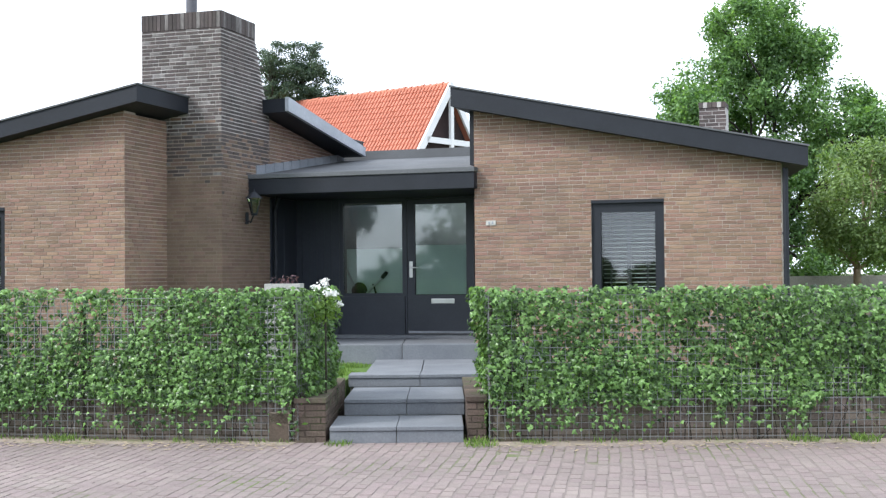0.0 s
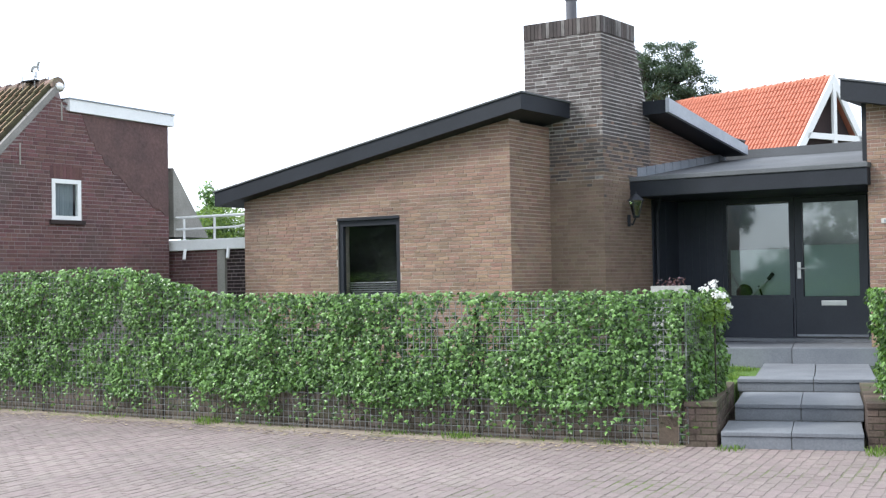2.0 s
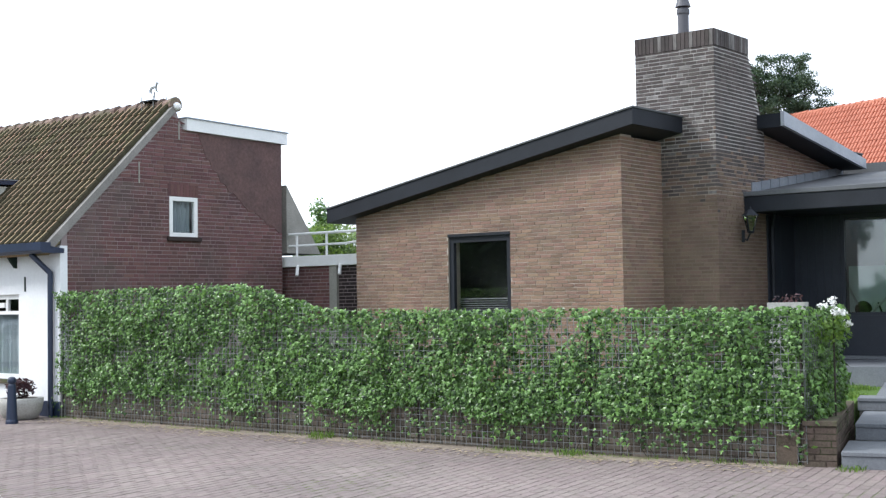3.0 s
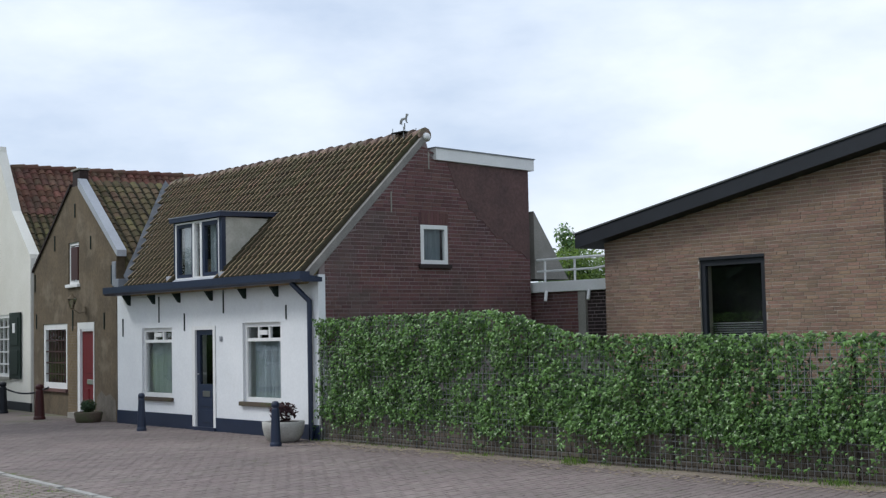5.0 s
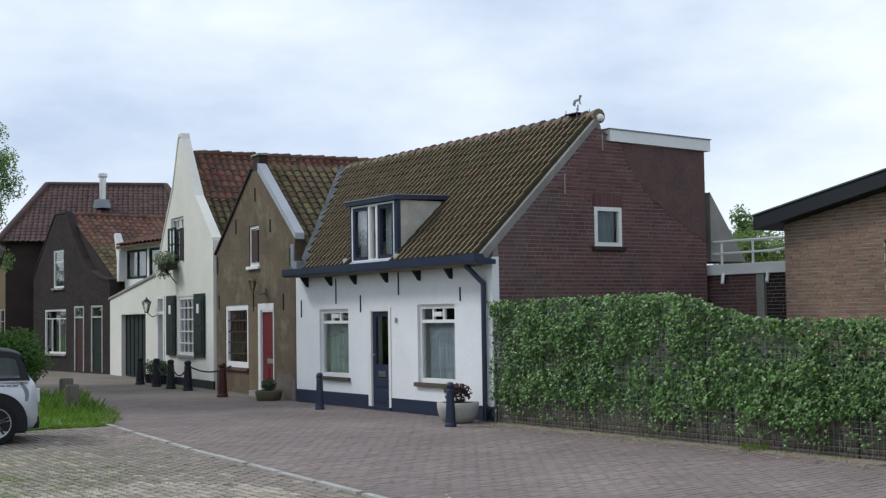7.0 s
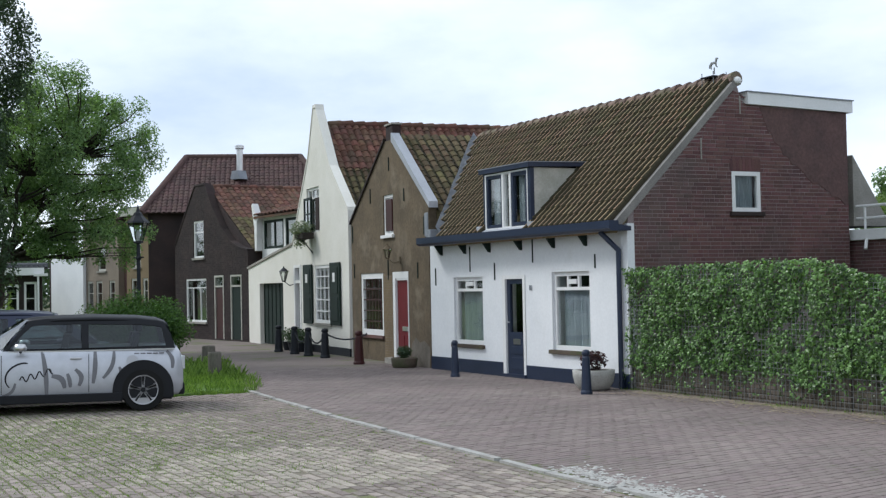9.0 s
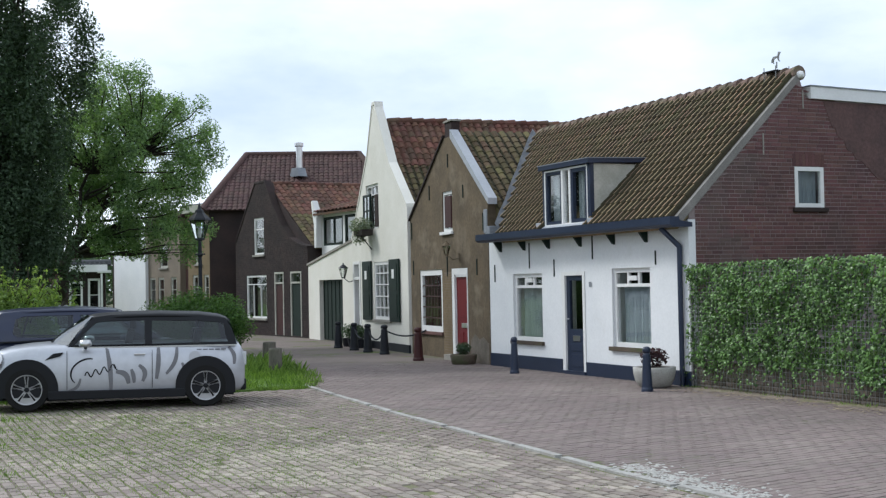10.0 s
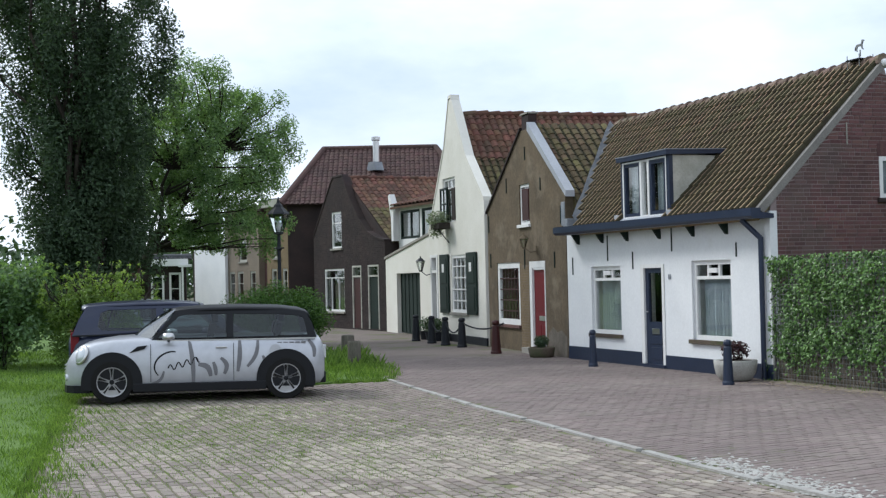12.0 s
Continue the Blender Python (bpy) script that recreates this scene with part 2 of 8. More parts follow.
M["sett"] = surface("sett", (0.415, 0.365, 0.305), (0.335, 0.293, 0.252), 0.7, 0.85, 40, 0.25, 0.3, island=0.26,
                    stain=(0.275, 0.234, 0.208), stain_scale=0.22, stain_lo=0.46, stain_hi=0.56)
M["sett_brown"] = surface("sett_brown", (0.285, 0.24, 0.21), (0.235, 0.197, 0.175), 0.7, 0.85, 40, 0.25, 0.3, island=0.14)
M["sett_joint"] = surface("sett_joint", (0.215, 0.19, 0.145), (0.175, 0.16, 0.12), 0.9, 0.95, 60, 0.4, 0.3,
                          stain=(0.15, 0.165, 0.07), stain_scale=0.6, stain_lo=0.48, stain_hi=0.62)
M["sand_joint"] = surface("sand_joint", (0.235, 0.197, 0.178), (0.20, 0.167, 0.152), 0.9, 0.95, 60, 0.4, 0.3,
                          stain=(0.09, 0.125, 0.03), stain_scale=0.5, stain_lo=0.52, stain_hi=0.66)
M["kerb_pale"] = surface("kerb_pale", (0.52, 0.51, 0.48), (0.38, 0.37, 0.34), 1.5, 0.9, 40, 0.3, 0.2)
M["kerb_white"] = surface("kerb_white", (0.45, 0.44, 0.415), (0.34, 0.33, 0.31), 3.0, 0.9, 30, 0.3, 0.2, stain=(0.30, 0.27, 0.25), stain_scale=2.5, stain_lo=0.52, stain_hi=0.66)
M["sand"] = surface("sand", (0.33, 0.275, 0.225), (0.25, 0.21, 0.17), 1.5, 0.95, 50, 0.35, 0.3, stain=(0.16, 0.17, 0.075), stain_scale=1.3, stain_lo=0.52, stain_hi=0.66)
M["litter"] = surface("litter", (0.42, 0.34, 0.24), (0.30, 0.24, 0.16), 3.0, 0.95, 40, 0.2, 0.0, island=0.4)
M["old_timber"] = surface("old_timber", (0.21, 0.195, 0.165), (0.14, 0.13, 0.105), 5.0, 0.95, 30, 0.4, 0.4, stretch=(1, 1, 0.2))
M["birch_bark"] = surface("birch_bark", (0.42, 0.33, 0.24), (0.30, 0.23, 0.17), 4.0, 0.9, 30, 0.3, 0.3)
M["soil"] = surface("soil", (0.12, 0.11, 0.06), (0.08, 0.09, 0.04), 1.0, 0.95, 30, 0.5, 0.4)
M["lawn"] = surface("lawn", (0.15, 0.25, 0.055), (0.11, 0.195, 0.042), 0.8, 0.95, 40, 0.5, 0.6)
M["wire"] = plain("wire", (0.22, 0.23, 0.23), 0.6, 0.4)
M["bark"] = surface("bark", (0.06, 0.05, 0.04), (0.035, 0.03, 0.025), 3.0, 0.95, 20, 0.4, 0.6, stretch=(1, 1, 0.25))
M["ivy"] = leaf_material("ivy", (0.043, 0.116, 0.030), (0.215, 0.37, 0.115), 0.24, 0.68, 0.33)
M["maroon"] = surface("maroon", (0.055, 0.014, 0.014), (0.04, 0.012, 0.012), 2.0, 0.5, 30, 0.15, 0.03)
M["leaf_mid"] = leaf_material("leaf_mid", (0.055, 0.13, 0.028), (0.12, 0.22, 0.055), 0.35)
M["leaf_dark"] = leaf_material("leaf_dark", (0.045, 0.08, 0.045), (0.088, 0.135, 0.078), 0.25, 0.3, 0.65)
M["leaf_ash"] = leaf_material("leaf_ash", (0.115, 0.195, 0.098), (0.225, 0.335, 0.18), 0.5)
M["leaf_maple"] = leaf_material("leaf_maple", (0.10, 0.20, 0.08), (0.245, 0.39, 0.17), 0.5, 0.45)
M["leaf_birch"] = leaf_material("leaf_birch", (0.12, 0.19, 0.065), (0.26, 0.35, 0.15), 0.4)
M["leaf_yellow"] = leaf_material("leaf_yellow", (0.15, 0.24, 0.07), (0.30, 0.40, 0.14), 0.5)
M["leaf_grey"] = leaf_material("leaf_grey", (0.14, 0.18, 0.12), (0.28, 0.33, 0.25), 0.3)
M["leaf_pine"] = leaf_material("leaf_pine", (0.05, 0.085, 0.058), (0.095, 0.14, 0.092), 0.25)
M["grass"] = leaf_material("grass", (0.103, 0.19, 0.042), (0.223, 0.332, 0.088), 0.42)
M["glass"] = glass("glass")
M["door_glass"] = thin_glass("door_glass", (0.84, 0.90, 0.88), 1.85)
# near-black for sheets behind panes: an unlit room's shade, put into the colour
M["shade_backing"] = surface("shade_backing", (0.014, 0.014, 0.016), (0.010, 0.010, 0.012), 1.0, 0.9, 10, 0.2, 0.0)
M["grey_room"] = surface("grey_room", (0.2, 0.21, 0.22), (0.16, 0.17, 0.18), 1.0, 0.9, 10, 0.05, 0.0)
M["pale_room"] = surface("pale_room", (0.5, 0.52, 0.5), (0.45, 0.47, 0.45), 1.0, 0.9, 10, 0.05, 0.0)
M["curtain"] = surface("curtain", (0.36, 0.40, 0.43), (0.24, 0.28, 0.31), 2.0, 0.9, 30, 0.12, 0.1, stretch=(1, 1, 0.1))
M["curtain_pale"] = surface("curtain_pale", (0.46, 0.50, 0.53), (0.36, 0.40, 0.43), 2.0, 0.9, 30, 0.12, 0.1, stretch=(1, 1, 0.1))
M["metal"] = plain("metal", (0.6, 0.6, 0.6), 0.3, 1.0)
M["red_paint"] = surface("red_paint", (0.16, 0.011, 0.017), (0.13, 0.009, 0.014), 2.0, 0.5, 30, 0.15, 0.03, spec=0.2)
M["green_paint"] = surface("green_paint", (0.012, 0.022, 0.018), (0.016, 0.03, 0.024), 2.0, 0.6, 30, 0.15, 0.03, spec=0.18)
M["car_silver"] = plain("car_silver", (0.50, 0.515, 0.56), 0.33, 0.3, 0.5, 0.7)
M["car_navy"] = plain("car_navy", (0.014, 0.02, 0.05), 0.4, 0.2, 0.4, 0.5)
M["car_black"] = plain("car_black", (0.008, 0.009, 0.012), 0.5, 0.0, 0.25)
M["rubber"] = plain("rubber", (0.014, 0.014, 0.014), 0.85, 0.0, 0.2)
M["car_glass"] = thin_glass("car_glass", (0.50, 0.57, 0.57), 1.7)
M["screen_glass"] = thin_glass("screen_glass", (0.5, 0.56, 0.56), 4.0)
M["lamp_lens"] = plain("lamp_lens", (0.6, 0.63, 0.66), 0.2, 0.3, 0.5, 1.0)
M["rim_grey"] = plain("rim_grey", (0.46, 0.46, 0.48), 0.35, 0.6)

# ---- building helpers ----
VILLAGE = pose(0, 0, 0, 0, 0, -17)
ROW = pose(-21.375, 19.015, 0, 0, 0, -22.59)
BEND = pose(-34.95, 24.66, 0, 0, 0, -12)
IDENT = pose(0, 0, 0, 0, 0, 0.8)


def box(bm, x0, x1, y0, y1, z0, z1, bevel=0.0):
    g = bmesh.ops.create_cube(bm, size=1.0, matrix=Matrix.LocRotScale(((x0 + x1) / 2, (y0 + y1) / 2, (z0 + z1) / 2), None,
                                                                   (abs(x1 - x0), abs(y1 - y0), abs(z1 - z0))))
    if bevel:
        es = list({e for v in g["verts"] for e in v.link_edges})
        bmesh.ops.bevel(bm, geom=es, offset=bevel, segments=2, affect="EDGES", profile=0.6)
    return bm


def boxed(x0, x1, y0, y1, z0, z1, bevel=0.0):
    return box(bmesh.new(), x0, x1, y0, y1, z0, z1, bevel)


def prism(bm, poly, a0, a1, axis="y"):
    """Extrudes a polygon: (x, z) along y, or (y, z) along x, or (x, y) along z."""
    def at(p, a):
        return {"y": (p[0], a, p[1]), "x": (a, p[0], p[1]), "z": (p[0], p[1], a)}[axis]
    v0 = [bm.verts.new(at(p, a0)) for p in poly]
    v1 = [bm.verts.new(at(p, a1)) for p in poly]
    n = len(poly)
    fs = [bm.faces.new(v0), bm.faces.new(v1)]
    for i in range(n):
        fs.append(bm.faces.new((v0[i], v0[(i + 1) % n], v1[(i + 1) % n], v1[i])))
    bmesh.ops.recalc_face_normals(bm, faces=fs)
    return bm


def prismed(poly, a0, a1, axis="y"):
    return prism(bmesh.new(), poly, a0, a1, axis)


def tube(bm, p0, p1, r0, r1=None, seg=10):
    p0, p1 = Vector(p0), Vector(p1)
    r1 = r0 if r1 is None else r1
    d = p1 - p0
    q = d.to_track_quat("Z", "Y").to_matrix().to_4x4()
    bmesh.ops.create_cone(bm, cap_ends=True, segments=seg, radius1=r0, radius2=max(r1, 1e-4), depth=d.length,
                          matrix=Matrix.Translation((p0 + p1) / 2) @ q)
    return bm


def tubed(p0, p1, r0, r1=None, seg=10):
    return tube(bmesh.new(), p0, p1, r0, r1, seg)


def lathe(bm, profile, center, seg=20):
    """Turns (radius, z) pairs round the upright axis through center."""
    rings = []
    for r, z in profile:
        rings.append([bm.verts.new((center[0] + r * math.cos(2 * math.pi * k / seg), center[1] + r * math.sin(2 * math.pi * k / seg),
                                    center[2] + z)) for k in range(seg)])
    for a, b in zip(rings, rings[1:]):
        for k in range(seg):
            bm.faces.new((a[k], a[(k + 1) % seg], b[(k + 1) % seg], b[k]))
    bm.faces.new(rings[-1])
    bm.faces.new(rings[0][::-1])
    return bm


class Frame:
    """The frame in which the meshes that follow are given."""
    now = VILLAGE


def thing(name, origin, label, category, group="", kind="", frame_=None):
    e = new(name)
    e.empty_display_size = 0.1
    fm = frame_ or Frame.now
    e.matrix_world = fm @ Matrix.Translation(origin)
    e["ox"], e["oy"], e["oz"] = origin
    return tagged(e, label, category, group, kind)


def as_mesh(name, bm, mat, smooth=False):
    me = bpy.data.meshes.new(name)
    bm.to_mesh(me)
    bm.free()
    me.materials.append(M[mat] if isinstance(mat, str) else mat)
    if smooth:
        me.polygons.foreach_set("use_smooth", [True] * len(me.polygons))
    return me


def offset_of(ob):
    o = Vector((0, 0, 0))
    while ob is not None:
        if "ox" in ob:
            o += Vector((ob["ox"], ob["oy"], ob["oz"]))
        ob = ob.parent
    return o


def part(name, bm, mat, parent, label="", smooth=False, kind=""):
    o = offset_of(parent)
    bmesh.ops.translate(bm, verts=bm.verts, vec=-o)
    ob = new(name, as_mesh(name, bm, mat, smooth))
    ob.parent = parent
    return tagged(ob, label, kind=kind)


def solo(name, bm, mat, label="", category="", group="", kind="", smooth=False, frame_=None):
    """One mesh that is a thing by itself, with its origin at its base."""
    lo = Vector((min(v.co.x for v in bm.verts), min(v.co.y for v in bm.verts), min(v.co.z for v in bm.verts)))
    hi = Vector((max(v.co.x for v in bm.verts), max(v.co.y for v in bm.verts), 0))
    o = Vector(((lo.x + hi.x) / 2, (lo.y + hi.y) / 2, lo.z))
    bmesh.ops.translate(bm, verts=bm.verts, vec=-o)
    ob = new(name, as_mesh(name, bm, mat, smooth))
    ob.matrix_world = (frame_ or Frame.now) @ Matrix.Translation(o)
    ob["ox"], ob["oy"], ob["oz"] = o
    return tagged(ob, label, category, group, kind)


def raw_mesh(name, verts, faces, mat, smooth=False):
    me = bpy.data.meshes.new(name)
    me.from_pydata([tuple(v) for v in verts], [], [tuple(f) for f in faces])
    me.materials.append(M[mat] if isinstance(mat, str) else mat)
    if smooth:
        me.polygons.foreach_set("use_smooth", [True] * len(me.polygons))
    me.update()
    return me


def raw_part(name, verts, faces, mat, parent, label="", kind="stuff", smooth=False):
    o = offset_of(parent)
    ob = new(name, raw_mesh(name, np.asarray(verts) - np.array(o), faces, mat, smooth))
    ob.parent = parent
    return tagged(ob, label, kind=kind)


def lin(pts):
    """A piecewise straight height over positions."""
    xs, ys = [p[0] for p in pts], [p[1] for p in pts]
    return lambda x: float(np.interp(x, xs, ys))


def panel(bm, xs_top, holes, a0, a1, z0=0.0, axis="y"):
    """A wall from z0 to the height line xs_top, between a0 and a1, with rectangular holes (x0, x1, z0, z1)."""
    top = lin(xs_top)
    xa, xb = xs_top[0][0], xs_top[-1][0]
    cuts = sorted({p[0] for p in xs_top} | {h[k] for h in holes for k in (0, 1) if xa < h[k] < xb})
    for p, q in zip(cuts, cuts[1:]):
        if q - p < 1e-4:
            continue
        mid = (p + q) / 2
        hs = sorted((h[2], h[3]) for h in holes if h[0] < mid < h[1])
        z = z0
        for h0, h1 in hs:
            if h0 > z + 1e-4:
                prism(bm, [(p, z), (q, z), (q, h0), (p, h0)], a0, a1, axis)
            z = h1
        if min(top(p + 1e-5), top(q - 1e-5)) > z - 1e-4 and max(top(p), top(q)) > z + 1e-4:
            poly = [(p, z), (q, z)]
            if top(q) > z + 1e-4:
                poly.append((q, top(q)))
            if top(p) > z + 1e-4:
                poly.append((p, top(p)))
            prism(bm, poly, a0, a1, axis)
    bmesh.ops.remove_doubles(bm, verts=bm.verts, dist=1e-4)
    return bm


def brick_boxes(origin, along, out, s0, s1, z0, top, holes, L=0.214, H=0.0625, j=0.011, proud=0.006, seed=1, heads=0.12, jv=None):
    """Boxes of bricks on an upright face: origin + s * along + z, proud of it towards out. Returns a list of 8-vert blocks."""
    rnd = random.Random(seed)
    jv = j if jv is None else jv
    o, a, n = Vector(origin), Vector(along), Vector(out)
    res = []
    rows = int((max(top(s0 + (s1 - s0) * k / 40) for k in range(41)) - z0) / H) + 1
    for r in range(rows):
        za, zb = z0 + r * H, z0 + (r + 1) * H - j
        s = s0 - (L * (0.5 if r % 2 else 0.0)) - (0.25 * L if r % 4 > 1 else 0)
        while s < s1:
            e = s + (L if rnd.random() > heads else L * 0.5)
            a0, a1 = max(s, s0), min(e - jv, s1)
            s = e
            if a1 - a0 < 0.02:
                continue
            segs = [(a0, a1)]
            for h in holes:
                if zb > h[2] + 0.01 and za < h[3] - 0.01:
                    nxt = []
                    for p, q in segs:
                        if q <= h[0] or p >= h[1]:
                            nxt.append((p, q))
                        else:
                            if p < h[0]:
                                nxt.append((p, h[0]))
                            if q > h[1]:
                                nxt.append((h[1], q))
                    segs = nxt
            for p, q in segs:
                if q - p < 0.02 or max(top(p), top(q)) < za + 0.02:
                    continue
                zp, zq = (max(za + 0.004, min(zb, top(c))) for c in (p, q))
                d = proud + rnd.uniform(-0.0025, 0.0025)
                k = 0.0015
                res.append([o + a * p + n * -0.002 + Vector((0, 0, za)), o + a * q + n * -0.002 + Vector((0, 0, za)),
                            o + a * q + n * -0.002 + Vector((0, 0, zq)), o + a * p + n * -0.002 + Vector((0, 0, zp)),
                            o + a * (p + k) + n * d + Vector((0, 0, za + k)), o + a * (q - k) + n * d + Vector((0, 0, za + k)),
                            o + a * (q - k) + n * d + Vector((0, 0, zq - k)), o + a * (p + k) + n * d + Vector((0, 0, zp - k))])
    return res


BOX5 = ((4, 5, 6, 7), (0, 1, 5, 4), (1, 2, 6, 5), (2, 3, 7, 6), (3, 0, 4, 7))
PIECES = {}


def bricks_on(parent, mat, blocks, singles=0, name="brick", label=""):
    """Lays bricks on a wall: the first ones as pieces of their own that share meshes, the rest joined."""
    v, f = [], []
    flip = None
    o = offset_of(parent)
    for i, b in enumerate(blocks):
        if flip is None:
            nrm = (b[5] - b[4]).cross(b[7] - b[4])
            flip = nrm.dot(b[4] - b[0]) < 0
        if i < singles:
            e1, e2 = b[1] - b[0], b[3] - b[0]
            key = (mat, name, flip) + tuple(round(c, 2) for c in (*e1, *e2, (b[2] - b[1]).z))
            if key not in PIECES:
                PIECES[key] = raw_mesh(name, [p - b[0] for p in b], [q[::-1] if flip else q for q in BOX5], mat)
            ob = new(name, PIECES[key])
            ob.parent = parent
            ob.location = b[0] - o
            continue
        k = len(v)
        v.extend(b)
        f.extend(tuple(k + c for c in (q[::-1] if flip else q)) for q in BOX5)
    if v:
        raw_part(name + "work", v, f, mat, parent, label)


def fbox(bm, axis, face, o0, o1, a0, a1, z0, z1, bevel=0.0):
    """A box on a wall: along a0..a1, out of the face o0..o1. Axis y: the wall looks to -y, axis x: to +x."""
    if axis == "y":
        return box(bm, a0, a1, face - o1, face - o0, z0, z1, bevel)
    return box(bm, face + o0, face + o1, a0, a1, z0, z1, bevel)


def window(parent, axis, face, a0, a1, z0, z1, mat, fw=0.06, mull=(), bars=(), inset=0.06, sill=None, back="shade_backing", name="window",
           label="", curtain=None, thin=0.03, proud=0.0, depth=0.07, margin=0.15, pane_mat="glass", curtain_from=0.0, curtain_mat="curtain"):
    """A framed window in a wall: frame with upright and level bars, panes, sill, and what stands behind the glass:
    curtain and a flat backing sheet.
    """
    bm = bmesh.new()
    o0, o1 = -inset - depth + proud, -inset + proud
    fbox(bm, axis, face, o0, o1, a0, a0 + fw, z0, z1)
    fbox(bm, axis, face, o0, o1, a1 - fw, a1, z0, z1)
    fbox(bm, axis, face, o0, o1, a0 + fw, a1 - fw, z1 - fw, z1)
    fbox(bm, axis, face, o0, o1, a0 + fw, a1 - fw, z0, z0 + fw)
    bmesh.ops.remove_doubles(bm, verts=bm.verts, dist=1e-4)
    w = part(name, bm, mat, parent, label)
    for a, lo, hi in mull:
        part("mullion", fbox(bmesh.new(), axis, face, o0 + 0.01, o1 - 0.012, a - thin / 2, a + thin / 2, max(lo, z0 + fw), min(hi, z1 - fw)), mat, w)
    for z in bars:
        part("glazing_bar", fbox(bmesh.new(), axis, face, o0 + 0.01, o1 - 0.008, a0 + fw, a1 - fw, z - thin / 2, z + thin / 2), mat, w)
    mid = -inset - depth * 0.6 + proud
    pane = part("pane", fbox(bmesh.new(), axis, face, mid - 0.003, mid + 0.003, a0 + fw, a1 - fw, z0 + fw, z1 - fw), pane_mat, w)
    pane.visible_shadow = False
    if curtain:
        v, f = [], []
        n = 60
        for side in ((a0 + fw + curtain_from, a1 - fw),):
            for k in range(n + 1):
                a = side[0] + (side[1] - side[0]) * k / n
                d = -inset - depth - 0.06 + 0.018 * math.sin(k * 1.35) + 0.008 * math.sin(k * 3.1)
                for z in (z0 + fw * 0.5, curtain):
                    v.append((a, face - d, z) if axis == "y" else (face + d, a, z))
            f = [(2 * k, 2 * k + 2, 2 * k + 3, 2 * k + 1) for k in range(n)]
        raw_part("curtain", v, f, curtain_mat, w, "pale net curtain", kind="", smooth=True)
    # flat sheet in place of a room; the default near-black paints its shade
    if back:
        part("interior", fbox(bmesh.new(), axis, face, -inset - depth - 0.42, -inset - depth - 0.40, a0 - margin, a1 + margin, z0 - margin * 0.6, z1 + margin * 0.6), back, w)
    if sill:
        part("sill", fbox(bmesh.new(), axis, face, -inset, 0.06, a0 - 0.06, a1 + 0.06, z0 - 0.07, z0, 0.008), sill, w)
    return w


def pantiles(parent, p0, along, up, width, length, mat, tw=0.2, tl=0.28, singles=0, skip=None, h=0.028, seed=3, name="roof_tile", trough_mat=None):
    """Curved clay tiles, laid in rows from the eave p0 upwards; skip(s, t) leaves gaps, trough_mat darkens troughs and
    one flank.
    """
    rnd = random.Random(seed)
    p0, a, u = Vector(p0), Vector(along).normalized(), Vector(up).normalized()
    n = a.cross(u)
    if n.z < 0:
        n = -n
    prof = [(0.0, 0.0), (0.08, 0.3), (0.25, 0.82), (0.42, 1.0), (0.62, 1.0), (0.76, 0.75), (0.83, 0.15), (0.90, 0.0), (1.0, 0.0)]
    cols, rows = int(width / tw), int(length / tl)
    tw, tl = width / cols, length / rows
    base_v = []
    for t, lift in ((0.0, 0.022), (1.12, 0.004)):
        for x, y in prof:
            base_v.append(a * (x * tw) + u * (t * tl) + n * (y * h + lift))
    for x, y in prof:
        base_v.append(a * (x * tw) + n * (y * h + 0.002))
    m = len(prof)
    faces = [(k, k + 1, m + k + 1, m + k) for k in range(m - 1)] + [(2 * m + k, 2 * m + k + 1, k + 1, k) for k in range(m - 1)]
    # trough and right-flank faces go dark: grime plus shade put into the colour
    dark_faces = [1 if trough_mat and k % (m - 1) in (0, m - 5, m - 4, m - 3, m - 2) else 0 for k in range(len(faces))]
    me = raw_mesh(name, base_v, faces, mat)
    if trough_mat:
        me.materials.append(M[trough_mat])
        me.polygons.foreach_set("material_index", dark_faces)
    o = offset_of(parent)
    v, f = [], []
    count = 0
    for r in range(rows):
        for c in range(cols):
            if skip and skip((c + 0.5) * tw, (r + 0.5) * tl):
                continue
            q = p0 + a * (c * tw + rnd.uniform(-0.004, 0.004)) + u * (r * tl + rnd.uniform(-0.008, 0.008)) + n * rnd.uniform(-0.003, 0.005)
            if count < singles:
                ob = new(name, me)
                ob.parent = parent
                ob.location = q - o
                count += 1
                continue
            k = len(v)
            v.extend(q + b for b in base_v)
            f.extend(tuple(k + i for i in fc) for fc in faces)
    if v:
        work = raw_part("tilework", v, f, mat, parent)
        if trough_mat:
            work.data.materials.append(M[trough_mat])
            work.data.polygons.foreach_set("material_index", dark_faces * (len(f) // len(faces)))


def ridge_row(parent, p, q, r, mat, step=0.33):
    """Overlapping half-round ridge tiles from p to q."""
    p, q = Vector(p), Vector(q)
    n = max(2, int((q - p).length / step))
    for k in range(n):
        a, b = p.lerp(q, k / n), p.lerp(q, (k + 1.06) / n)
        dz = Vector((0, 0, 0.012 * (k % 3 == 1)))
        part("ridge_tile", tubed(a + dz, b + dz + Vector((0, 0, 0.012)), r * 0.88, r * 1.08, 9), mat, parent)


def inside(poly, x, y):
    res = False
    j = len(poly) - 1
    for i in range(len(poly)):
        (xi, yi), (xj, yj) = poly[i], poly[j]
        if (yi > y) != (yj > y) and x < (xj - xi) * (y - yi) / (yj - yi) + xi:
            res = not res
        j = i
    return res


